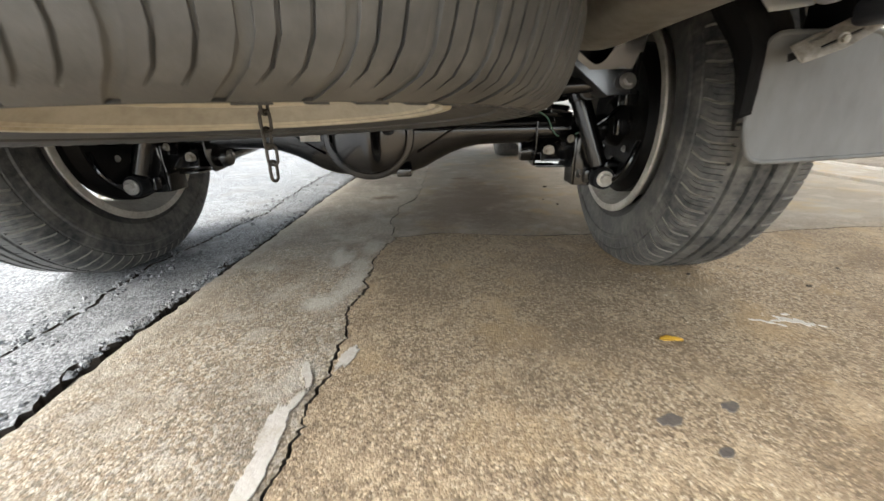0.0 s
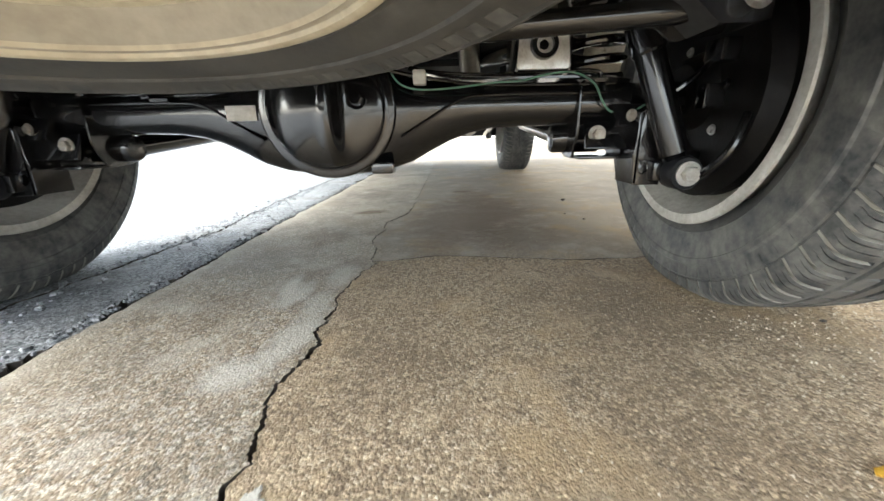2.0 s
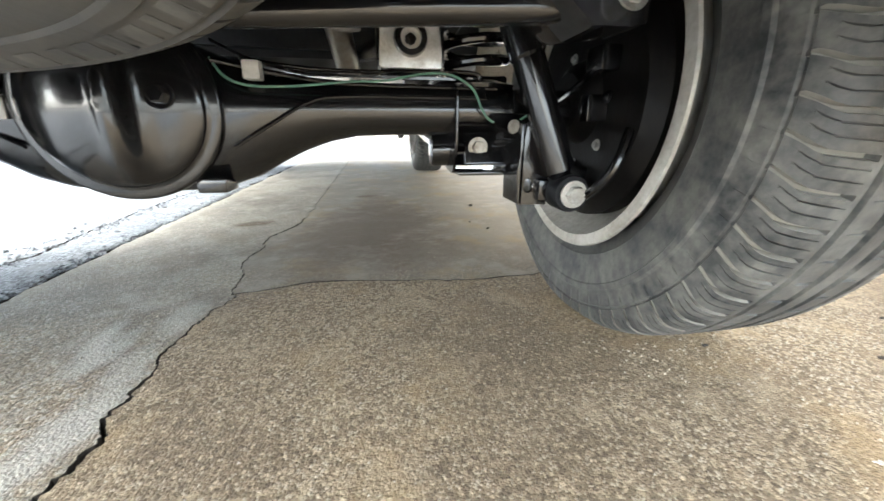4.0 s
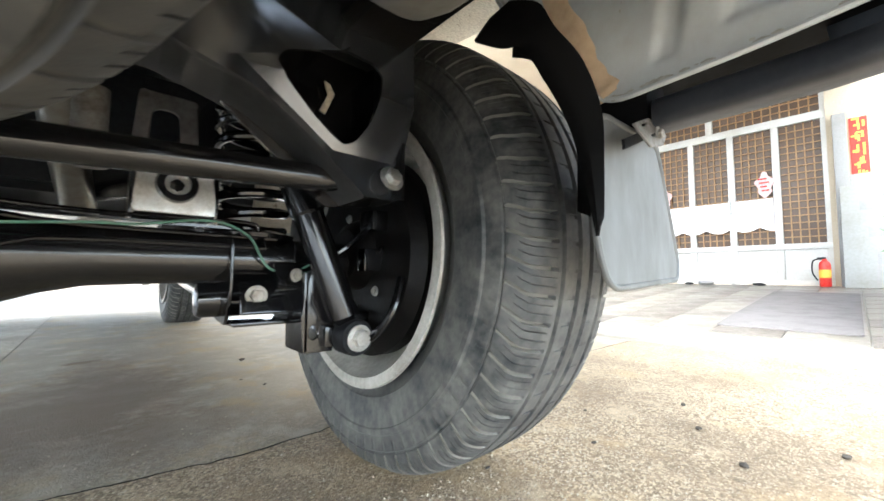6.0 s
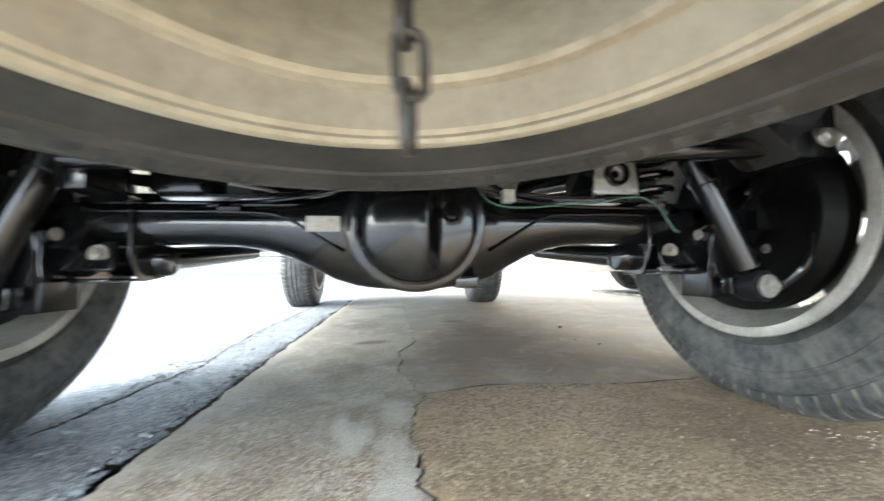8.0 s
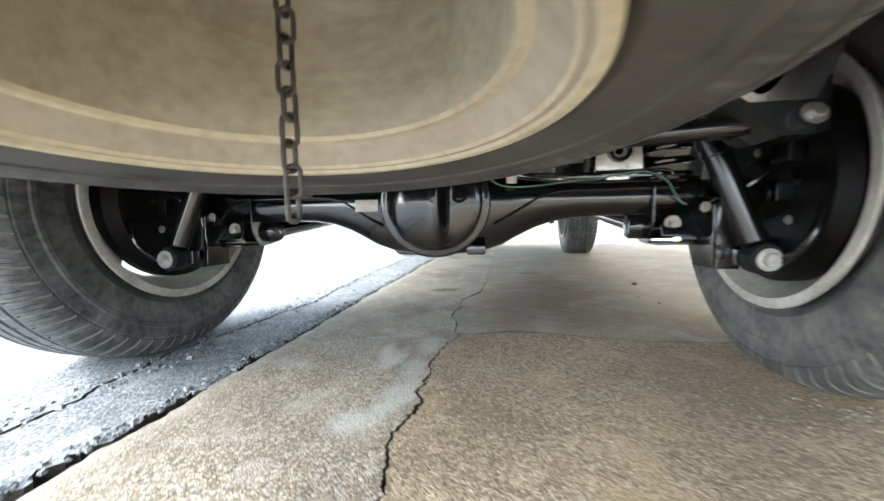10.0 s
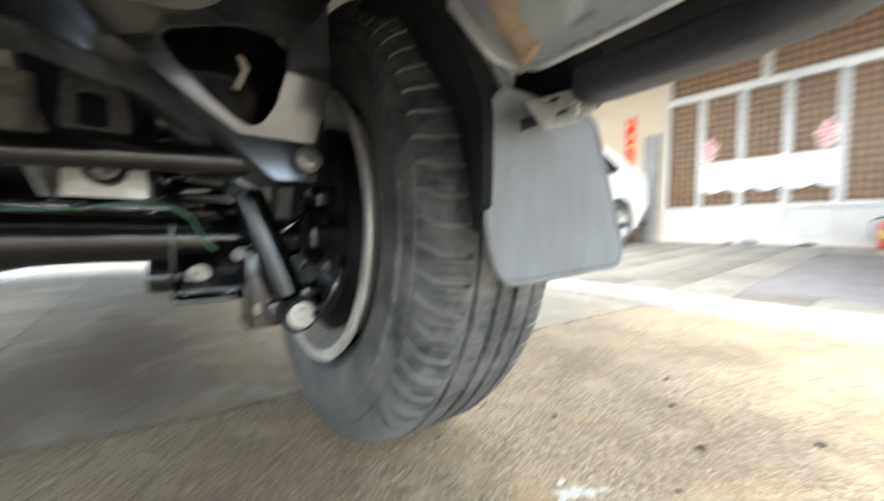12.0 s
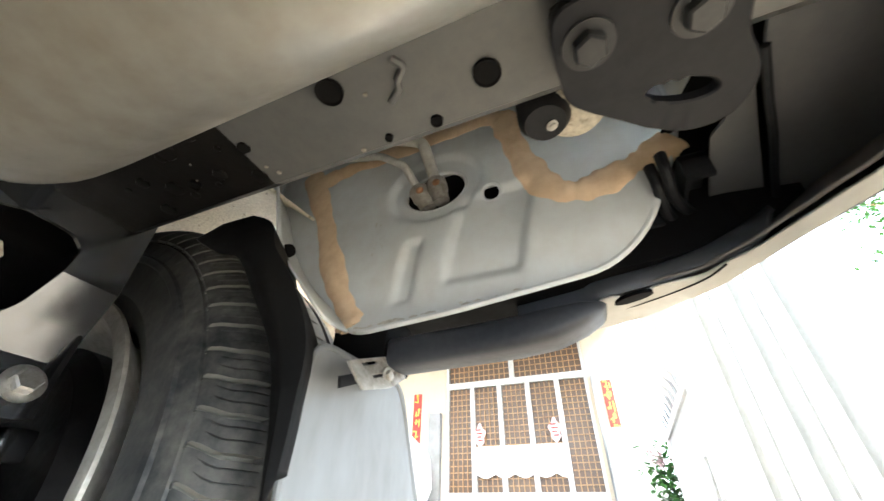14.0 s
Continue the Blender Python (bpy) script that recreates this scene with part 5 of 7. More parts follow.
# ---- inner quarter panel, wheel house and bumper of the right side, mirrored on the left ----
for sx in (1, -1):
    outer = rounded([(1.112, 0.90), (1.105, 0.80), (1.040, 0.665), (0.985, 0.60), (0.920, 0.535), (0.80, 0.543), (0.640, 0.562), (0.598, 0.592), (0.560, 0.660), (0.535, 0.72), (0.53, 0.90)], 0.025)
    bm = bmesh.new()
    grid = {}
    ny, nz, st = 196, 125, 0.003

    def skin(u, v):
        return Vector((sx * (0.742 + 0.012 * math.exp(-((v - 0.56) / 0.04) ** 2) + panel_relief(u, v)), u, v))
    for a in range(ny):
        for b in range(nz):
            grid[a, b] = (0.529 + a * st, 0.531 + b * st)
    verts = {}
    for a in range(ny - 1):
        for b in range(nz - 1):
            u, v = grid[a, b][0] + st / 2, grid[a, b][1] + st / 2
            if not inside(outer, u, v) or math.hypot((u - 0.820) / 0.043, (v - 0.722) / 0.034) < 1 or math.hypot(u - 0.744, v - 0.690) < 0.0115:
                continue
            quad = []
            for key in ((a, b), (a + 1, b), (a + 1, b + 1), (a, b + 1)):
                if key not in verts:
                    verts[key] = bm.verts.new(skin(*grid[key]))
                quad.append(verts[key])
            bm.faces.new(quad)
    quarter = part("quarter_panel", bm, primer, suv, "grey primed inner quarter panel with tan sealant", sharp=60)
    quarter.modifiers.new("thickness", "SOLIDIFY").thickness = 0.002
    bm = bmesh.new()
    tube(bm, [skin(u, v) for u, v in outer], 0.0035, 8, closed=True)
    part("welded_edge", bm, primer, quarter)
    for cu, cv, ru, rv in ((0.820, 0.722, 0.044, 0.035), (0.744, 0.690, 0.012, 0.012)):
        bm = bmesh.new()
        tube(bm, [skin(u, v) for u, v in circle(cu, cv, ru, 28, rv)], 0.0028, 8, closed=True)
        part("hole_rim", bm, primer, quarter)
    # black sheets behind both openings, carrying the shade within as colour
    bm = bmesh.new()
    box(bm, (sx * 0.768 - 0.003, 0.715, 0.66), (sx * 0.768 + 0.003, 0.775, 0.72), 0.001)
    part("hole_shade_sheet", bm, hole_black, quarter)
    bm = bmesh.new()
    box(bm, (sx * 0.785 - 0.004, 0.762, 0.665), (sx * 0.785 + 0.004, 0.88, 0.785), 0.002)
    part("filler_shade_sheet", bm, hole_black, quarter)
    # pale spot welds and spatter along the lower seam and near the sealant
    wrng = random.Random(17)
    bm = bmesh.new()
    for k in range(46):
        t = wrng.random() ** 1.4
        u = 0.916 - 0.21 * t
        v = 0.5375 + 0.0085 * (0.92 - u) / 0.12 + abs(wrng.gauss(0, 0.0018))
        r = wrng.uniform(0.0012, 0.0042)
        bmesh.ops.create_icosphere(bm, subdivisions=1, radius=r, matrix=Matrix.Translation(skin(u, v) - Vector((sx * 0.0015, 0, 0))) @ Matrix.Diagonal((0.35, wrng.uniform(1.0, 2.2), 0.8, 1)))
    for k in range(14):
        u, v = 0.895 + wrng.gauss(0, 0.006), 0.665 + 0.030 * wrng.uniform(-1, 1)
        bmesh.ops.create_icosphere(bm, subdivisions=1, radius=wrng.uniform(0.001, 0.0026), matrix=Matrix.Translation(skin(u, v) - Vector((sx * 0.0015, 0, 0))) @ Matrix.Diagonal((0.35, 0.7, wrng.uniform(1.0, 3.2), 1)))
    tagged(part("weld_spatter", bm, label_white, quarter), kind="stuff")
    # sealant smears
    bm = bmesh.new()
    tube(bm, curve_pts([(sx * 0.750, 1.046, 0.835), (sx * 0.750, 1.000, 0.735), (sx * 0.750, 0.964, 0.640), (sx * 0.750, 0.939, 0.580), (sx * 0.750, 0.922, 0.545)]), [(0.018 + 0.0022 * math.sin(i * 0.45) + 0.0012 * math.sin(i * 1.3)) * (0.75 if i > 30 else 1) for i in range(33)], 20)
    flatten(bm, sx)
    part("seam_sealant", bm, sealant, quarter)
    bm = bmesh.new()
    tube(bm, curve_pts([(sx * 0.750, y, z) for y, z in ((1.040, 0.802), (0.995, 0.813), (0.947, 0.820), (0.860, 0.826), (0.760, 0.830), (0.722, 0.822), (0.714, 0.785), (0.702, 0.729), (0.681, 0.676), (0.654, 0.654), (0.626, 0.656), (0.597, 0.668), (0.575, 0.676), (0.548, 0.692))], 8), [0.018 + 0.0022 * math.sin(i * 0.33) + 0.0014 * math.sin(i * 1.1) for i in range(105)], 20)
    flatten(bm, sx)
    part("seam_sealant", bm, sealant, quarter)
    if sx > 0:
        for r, way in ((0.0056, ((0.712, 0.985, 0.822), (0.718, 0.955, 0.816), (0.720, 0.926, 0.807), (0.720, 0.900, 0.798), (0.720, 0.874, 0.776), (0.723, 0.858, 0.762), (0.730, 0.850, 0.745), (0.742, 0.838, 0.716))),
                       (0.0082, ((0.706, 0.900, 0.822), (0.714, 0.872, 0.815), (0.719, 0.846, 0.806), (0.721, 0.832, 0.796), (0.724, 0.826, 0.778), (0.733, 0.821, 0.753), (0.742, 0.815, 0.722)))):
            bm = bmesh.new()
            tube(bm, curve_pts(list(way)), r, 12)
            pipe = part("breather_pipe", bm, label_white, quarter, "white breather pipe")
            end, before = Vector(way[-1]), Vector(way[-2])
            d = (end - before).normalized()
            bm = bmesh.new()
            tube(bm, [end - d * 0.014, end - d * 0.010, end + d * 0.006, end + d * 0.010, end + d * 0.022], [0.010, 0.0135, 0.0135, 0.011, 0.011], 14)
            fitting = part("pipe_fitting", bm, clamp_metal, pipe, "pale corroded pipe fitting")
            bm = bmesh.new()
            bmesh.ops.create_icosphere(bm, subdivisions=2, radius=0.0055, matrix=Matrix.Translation(end + Vector((-0.012, -0.003, -0.002))) @ Matrix.Diagonal((0.6, 1.0, 1.0, 1)))
            part("rust_lump", bm, rust_lump, fitting, "brown rust on the fitting")
    # flange of the panel turned inboard towards the wheel house
    inner_edge = curve_pts([(0.655, 1.06, 0.80), (0.658, 1.020, 0.743), (0.660, 0.991, 0.662), (0.660, 0.972, 0.614), (0.662, 0.937, 0.568), (0.672, 0.905, 0.526)], 4)
    outer_edge = curve_pts([(0.744, 1.105, 0.80), (0.744, 1.075, 0.75), (0.744, 1.035, 0.668), (0.744, 0.990, 0.606), (0.746, 0.952, 0.568), (0.748, 0.925, 0.537)], 4)
    bm = bmesh.new()
    rows = []
    for p, q in zip(inner_edge, outer_edge):
        rows.append([bm.verts.new((sx * v.x, v.y + 0.006 * math.sin(k * math.pi / 3), v.z)) for k, v in ((k, p.lerp(q, k / 3)) for k in range(4))])
    for a, b in zip(rows, rows[1:]):
        for k in range(3):
            bm.faces.new((a[k], a[k + 1], b[k + 1], b[k]))
    closing = part("closing_panel", bm, primer, suv, "pale primed flange of the quarter panel")
    closing.modifiers.new("thickness", "SOLIDIFY").thickness = 0.003
    # hole drawn as a black disc, its inner shade painted
    bm = bmesh.new()
    lathe(bm, [(0.0, -0.001), (0.0075, -0.001), (0.0085, 0.004), (0.0, 0.004)], (sx * 0.688, 0.982, 0.628), "y", 16)
    part("hole_shade_disc", bm, hole_black, closing)
    # wheel house over the tyre: cream speckled skin, open towards the arch
    bm = bmesh.new()
    rows = []
    for i in range(16):
        a = math.radians(46 + i * 8.3)
        rows.append([bm.verts.new((sx * x, WY - 0.505 * math.cos(a), WZ + r * math.sin(a))) for x, r in ((0.615, 0.44), (0.66, 0.475), (0.78, 0.50), (0.90, 0.50))])
    for a, b in zip(rows, rows[1:]):
        for k in range(3):
            bm.faces.new((a[k], a[k + 1], b[k + 1], b[k]))
    house = part("wheel_house", bm, underseal, suv, "speckled cream wheel house skin")
    house.modifiers.new("thickness", "SOLIDIFY").thickness = 0.004
    # liner strip between the tyre and the panel, with a tongue at its top
    near = curve_pts([(0.586, 0.985, 0.572), (0.592, 0.958, 0.555), (0.600, 0.937, 0.547), (0.615, 0.922, 0.515), (0.638, 0.911, 0.475), (0.648, 0.902, 0.426), (0.650, 0.892, 0.368)], 5)
    back = curve_pts([(0.612, 0.960, 0.614), (0.610, 0.925, 0.592), (0.607, 0.905, 0.556), (0.622, 0.887, 0.523), (0.644, 0.881, 0.482), (0.649, 0.882, 0.433), (0.651, 0.884, 0.385)], 5)
    bm = bmesh.new()
    rows = []
    for p, q in zip(near, back):
        mid = p + (q - p) * 0.5 - Vector((0.004, 0, 0))
        rows.append([bm.verts.new((sx * v.x, v.y, v.z)) for v in (p, mid, q, q + Vector((0.055, 0.035, 0.01)), q + Vector((0.12, 0.085, 0.03)))])
    for a, b in zip(rows, rows[1:]):
        for k in range(4):
            bm.faces.new((a[k], a[k + 1], b[k + 1], b[k]))
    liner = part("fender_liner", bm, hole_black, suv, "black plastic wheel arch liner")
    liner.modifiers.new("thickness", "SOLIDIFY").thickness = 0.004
    # mud flap
    out = rounded([(0.684, 0.500), (0.676, 0.37), (0.692, 0.318), (0.900, 0.328), (0.915, 0.352), (0.838, 0.50)], 0.022)
    bm = bmesh.new()
    plate(bm, [(sx * u, v) for u, v in out], [], lambda u, v, w: Vector((u, 0.898 + w - 0.06 * max(0.0, 0.42 - v) + 0.9 * (abs(u) - 0.80) ** 2 * 0.6, v)), 0.005)
    flap = part("mud_flap", bm, flap_rubber, suv, "pale grey rubber mud flap", sharp=40)
    bm = bmesh.new()
    tube(bm, [(sx * u, 0.899 - 0.06 * max(0.0, 0.42 - v) + 0.54 * (u - 0.80) ** 2, v) for u, v in out], 0.0038, 8, closed=True)
    part("moulded_rim", bm, flap_rubber, flap)
    # slanting slotted clamp plate between the valance and the flap
    slots = [[(0.712, 0.4815), (0.745, 0.4955), (0.7455, 0.4985), (0.711, 0.4840)], [(0.728, 0.4745), (0.785, 0.4975), (0.7855, 0.5000), (0.727, 0.4770)]]
    bracket_plate("flap_clamp", [(sx * u, v) for u, v in rounded([(0.686, 0.478), (0.798, 0.524), (0.814, 0.501), (0.760, 0.474), (0.700, 0.455)], 0.004)], [[(sx * u, v) for u, v in one] for one in slots], lambda u, v, w: Vector((u, 0.874 + 0.45 * (v - 0.49) + w, v)), 0.003, clamp_metal, flap, "dirty grey-beige slotted metal clamp plate")
    bm = bmesh.new()
    plate(bm, [(sx * u, v) for u, v in ((0.700, 0.470), (0.798, 0.512), (0.800, 0.502), (0.702, 0.460))], [], lambda u, v, w: Vector((u, 0.884 + w, v)), 0.003)
    part("clamp_backing", bm, black_plastic, flap)
    hex_bolt(flap, (sx * 0.756, 0.8705, 0.4855), (0, -1, 0), 0.0055, bare_steel)
    # bumper side: flat dark lower roll, cut off aslant at its rear end
    bm = bmesh.new()
    rings = []
    for y, cx, cz, k in ((0.880, 0.796, 0.522, 1.0), (0.86, 0.795, 0.522, 1.0), (0.80, 0.792, 0.522, 1.0), (0.74, 0.788, 0.522, 1.0), (0.70, 0.784, 0.524, 0.98), (0.672, 0.786, 0.530, 0.75), (0.655, 0.792, 0.536, 0.40), (0.648, 0.798, 0.541, 0.08)):
        ring = []
        for i in range(28):
            a = i * math.tau / 28
            c, d = math.cos(a), math.sin(a)
            ring.append(bm.verts.new((sx * (cx + 0.030 * math.copysign(abs(c) ** 0.6, c) * (0.5 + 0.5 * k)), y, cz + (0.020 if d < 0 else 0.016) * k * math.copysign(abs(d) ** 0.6, d) + 0.004 * c * k)))
        rings.append(ring)
    for a, b in zip(rings, rings[1:]):
        for k in range(28):
            bm.faces.new((a[k], a[(k + 1) % 28], b[(k + 1) % 28], b[k]))
    bm.faces.new(rings[0])
    bm.faces.new(rings[-1])
    part("bumper_valance", bm, valance_plastic, suv, "dark blue-black plastic valance under the bumper")
    # black blocks fill the gap, its shade put into their colour
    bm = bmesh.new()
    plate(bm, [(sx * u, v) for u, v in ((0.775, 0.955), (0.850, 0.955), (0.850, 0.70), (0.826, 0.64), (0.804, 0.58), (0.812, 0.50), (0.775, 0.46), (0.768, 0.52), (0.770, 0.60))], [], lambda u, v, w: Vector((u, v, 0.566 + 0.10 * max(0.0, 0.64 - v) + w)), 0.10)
    part("gap_shade_block", bm, hole_black, suv, "black block standing in for the shade deep in the gap", smooth=False)
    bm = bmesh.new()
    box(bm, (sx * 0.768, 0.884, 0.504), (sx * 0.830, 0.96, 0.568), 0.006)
    part("gap_shade_block", bm, hole_black, suv)

# painted bumper skin wrapping round the tail
bm = bmesh.new()
half = [(0.838, 0.760), (0.834, 0.700), (0.828, 0.657), (0.822, 0.633), (0.814, 0.612), (0.799, 0.589), (0.774, 0.558), (0.750, 0.540), (0.721, 0.520), (0.690, 0.497), (0.640, 0.466), (0.500, 0.425), (0.250, 0.400)]
path = curve_pts([(x, y, 0) for x, y in half] + [(0.0, 0.395, 0)] + [(-x, y, 0) for x, y in half[::-1]])
rows, sheet, inner = [], [], bmesh.new()
for i, p in enumerate(path):
    a, b = path[max(i - 1, 0)], path[min(i + 1, len(path) - 1)]
    d = (b - a).normalized()
    inward = Vector((-d.y, d.x, 0)) * -1
    if inward.dot(Vector((0, 1.4, 0)) - p) < 0:
        inward = -inward
    lift = 0.055 * smooth_step(0.668, 0.73, p.y)
    slim = 0.45 + 0.42 * smooth_step(0.672, 0.637, p.y) - 0.22 * smooth_step(0.632, 0.590, p.y) - 0.34 * smooth_step(0.588, 0.545, p.y) - 0.15 * smooth_step(0.548, 0.525, p.y)
    lean = 0.35 + 0.65 * smooth_step(0.66, 0.58, p.y)
    prof = ((0.059, 0.5410), (0.057, 0.5395), (0.050, 0.5385), (0.008, 0.533), (0.0, 0.535), (-0.018, 0.547), (-0.070, 0.590), (-0.125, 0.636), (-0.155, 0.71), (-0.150, 0.80))
    rows.append([bm.verts.new(p + inward * u * (slim if u > 0 else lean) + Vector((0, 0, z + lift))) for u, z in prof])
    sheet.append([inner.verts.new(p + inward * u * (slim if u > 0 else lean) + Vector((0, 0, z + lift))) for u, z in ((0.054, 0.546), (0.004, 0.551), (-0.058, 0.594), (-0.112, 0.640), (-0.140, 0.71), (-0.135, 0.80))])
for a, b in zip(rows, rows[1:]):
    for k in range(9):
        bm.faces.new((a[k], a[k + 1], b[k + 1], b[k]))
for a, b in zip(sheet, sheet[1:]):
    for k in range(5):
        inner.faces.new((a[k], a[k + 1], b[k + 1], b[k]))
bumper = part("rear_bumper", bm, bumper_paint, suv, "off-white painted rear bumper")
bumper.modifiers.new("thickness", "SOLIDIFY").thickness = 0.004
backing = part("bumper_backing", inner, backing_plastic, suv, "dusty dark brown plastic backing inside the bumper")
backing.modifiers.new("thickness", "SOLIDIFY").thickness = 0.003
# slot is a flat black oval, the shade inside put into colour
bm = bmesh.new()
lathe(bm, [(0.0, 0.0), (0.017, 0.0), (0.018, -0.004), (0.0, -0.005)], (0, 0, 0), "z", 20)
bmesh.ops.transform(bm, matrix=Matrix.Translation((0.774, 0.6255, 0.5400)) @ Matrix.Rotation(-0.40, 4, "Z") @ Matrix.Diagonal((0.36, 1.0, 1, 1)), verts=bm.verts[:])
part("drain_slot", bm, hole_black, bumper)
bm = bmesh.new()
tube(bm, curve_pts([(0.799, 0.648, 0.5370), (0.785, 0.612, 0.5365), (0.762, 0.572, 0.5365), (0.742, 0.556, 0.5375)]), [0.0005 + 0.0012 * i / 60 for i in range(25)], 8)
part("cover_seam", bm, hole_black, bumper)
# inside of the bumper corner: smooth cover, cross rib, bracket plate, clip, hoses and the trim on the lip
bm = bmesh.new()
plate(bm, rounded([(0.50, 0.525), (0.623, 0.516), (0.700, 0.495), (0.794, 0.475), (0.842, 0.486), (0.845, 0.440), (0.800, 0.382), (0.690, 0.345), (0.50, 0.330)], 0.02), [], lambda u, v, w: Vector((u, v, 0.634 - 0.20 * max(0.0, u - 0.74) + w)), 0.004)
carrier = part("bumper_carrier", bm, cover_plastic, suv, "smooth blue-black plastic cover inside the bumper corner", sharp=40)
bm = bmesh.new()
tube(bm, [(0.618, 0.519, 0.628), (0.660, 0.509, 0.626), (0.700, 0.498, 0.624), (0.745, 0.489, 0.620), (0.796, 0.478, 0.612)], [0.0035, 0.0035, 0.0035, 0.0035, 0.003], 8)
part("cross_rib", bm, black_plastic, carrier)
bm = bmesh.new()
plate(bm, rounded([(0.618, 0.528), (0.683, 0.529), (0.697, 0.538), (0.797, 0.531), (0.794, 0.483), (0.700, 0.503), (0.623, 0.521)], 0.005), [], lambda u, v, w: Vector((u, v, 0.637 - 0.12 * max(0.0, u - 0.70) + w)), 0.003)
part("bracket_plate", bm, bracket_dark, carrier, "grey-black bracket plate")
bm = bmesh.new()
box(bm, (0.793, 0.481, 0.608), (0.797, 0.532, 0.630), 0.0012)
part("bracket_flange", bm, bracket_dark, carrier)
for lo, hi in (((0.722, 0.536, 0.618), (0.727, 0.559, 0.646)), ((0.722, 0.556, 0.618), (0.764, 0.560, 0.646)), ((0.722, 0.536, 0.640), (0.766, 0.560, 0.648))):
    bm = bmesh.new()
    box(bm, lo, hi, 0.001)
    part("clip_block", bm, black_plastic, carrier)
for line in (((0.716, 0.573, 0.650), (0.720, 0.573, 0.628), (0.741, 0.569, 0.618), (0.770, 0.554, 0.618), (0.788, 0.538, 0.622), (0.800, 0.515, 0.640)), ((0.728, 0.582, 0.650), (0.734, 0.580, 0.628), (0.760, 0.575, 0.616), (0.790, 0.558, 0.616), (0.803, 0.536, 0.620), (0.815, 0.515, 0.640))):
    bm = bmesh.new()
    tube(bm, curve_pts(line), 0.0055, 10)
    part("wiring_hose", bm, black_plastic, carrier)
bm = bmesh.new()
box(bm, (0.766, 0.578, 0.606), (0.786, 0.596, 0.622), 0.003)
part("clip_block", bm, black_plastic, carrier)
# black sheet over the carrier, the cavity's shade in its colour
bm = bmesh.new()
plate(bm, rounded([(0.60, 0.34), (0.80, 0.36), (0.86, 0.48), (0.84, 0.60), (0.80, 0.66), (0.765, 0.66), (0.75, 0.56), (0.60, 0.50)], 0.02), [], lambda u, v, w: Vector((u, v, 0.70 + w)), 0.004)
part("carrier_shade_sheet", bm, hole_black, carrier)
bm = bmesh.new()
low = curve_pts([(0.812, 0.735, 0.544), (0.797, 0.673, 0.542), (0.778, 0.645, 0.543), (0.767, 0.587, 0.545), (0.749, 0.535, 0.550), (0.742, 0.515, 0.562)], 5)
high = curve_pts([(0.818, 0.740, 0.577), (0.806, 0.669, 0.576), (0.798, 0.651, 0.576), (0.785, 0.577, 0.577), (0.761, 0.520, 0.580), (0.754, 0.500, 0.588)], 5)
rows = [[bm.verts.new(q) for q in (a, a.lerp(b, 0.30) + Vector((-0.004, 0.002, 0)), a.lerp(b, 0.62) + Vector((-0.0045, 0.002, 0)), b, b + Vector((0.012, -0.004, 0.012)))] for a, b in zip(low, high)]
for a, b in zip(rows, rows[1:]):
    for k in range(4):
        bm.faces.new((a[k], a[k + 1], b[k + 1], b[k]))
trim = part("bumper_trim", bm, trim_plastic, suv, "blue-black plastic trim along the bumper lip", sharp=60)
trim.modifiers.new("thickness", "SOLIDIFY").thickness = 0.003

# floor pan, tank and drive line
bm = bmesh.new()
box(bm, (-0.70, 0.34, 0.80), (0.70, 2.0, 0.83), 0.004)
box(bm, (-0.86, 1.86, 0.50), (0.86, 4.8, 0.54), 0.004)
box(bm, (-0.62, 1.84, 0.52), (0.62, 1.88, 0.83), 0.004)
part("floor_pan", bm, frame_paint, suv, "dark underbody floor pan")
bm = bmesh.new()
box(bm, (-0.36, 1.90, 0.36), (0.02, 2.9, 0.50), 0.04)
part("fuel_tank", bm, black_plastic, suv, "black fuel tank")
bm = bmesh.new()
tube(bm, [(0.012, AY + 0.12, 0.38), (0.06, 2.9, 0.42)], 0.035, 18)
part("propeller_shaft", bm, frame_paint, suv)
bm = bmesh.new()
box(bm, (-0.10, 2.9, 0.34), (0.22, 3.9, 0.50), 0.03)
part("gearbox", bm, bare_steel, suv, "dull gearbox casing")
bm = bmesh.new()
box(bm, (-0.62, FY - 0.05, 0.28), (0.62, FY + 0.05, 0.36), 0.02)
part("front_axle", bm, frame_paint, suv)

# perforated guard and loose ironwork ahead of the rear axle
bracket_plate("skid_plate", rounded([(-0.62, 2.28), (-0.24, 2.28), (-0.22, 2.55), (-0.60, 2.62)], 0.03), [circle(x, y, 0.016, 12) for x, y in ((-0.52, 2.36), (-0.45, 2.37), (-0.38, 2.36), (-0.31, 2.36), (-0.48, 2.45), (-0.40, 2.45), (-0.32, 2.45))], lambda u, v, w: Vector((u, v, 0.335 + 0.05 * (v - 2.28) + w)), 0.004, frame_paint, suv, "dull perforated steel guard plate")
for x, y, z, r, w in ((0.30, 1.93, 0.366, 0.045, 0.012), (0.30, 1.955, 0.366, 0.045, 0.010), (0.32, 2.62, 0.335, 0.042, 0.012), (0.32, 3.1, 0.342, 0.040, 0.012)):
    bm = bmesh.new()
    lathe(bm, [(0.0, 0.0), (r, 0.0), (r, w), (0.0, w)], (x, y, z), "y", 24)
    part("pipe_flange", bm, zinc, suv, "bright steel pipe flange")
bm = bmesh.new()
tube(bm, curve_pts([(0.32, 2.72, 0.34), (0.32, 2.78, 0.345), (0.32, 2.98, 0.345), (0.32, 3.04, 0.34)]), [0.028] * 4 + [0.05] * 17 + [0.028] * 4, 18)
part("catalyst", bm, bare_steel, suv, "dull steel catalyst can")
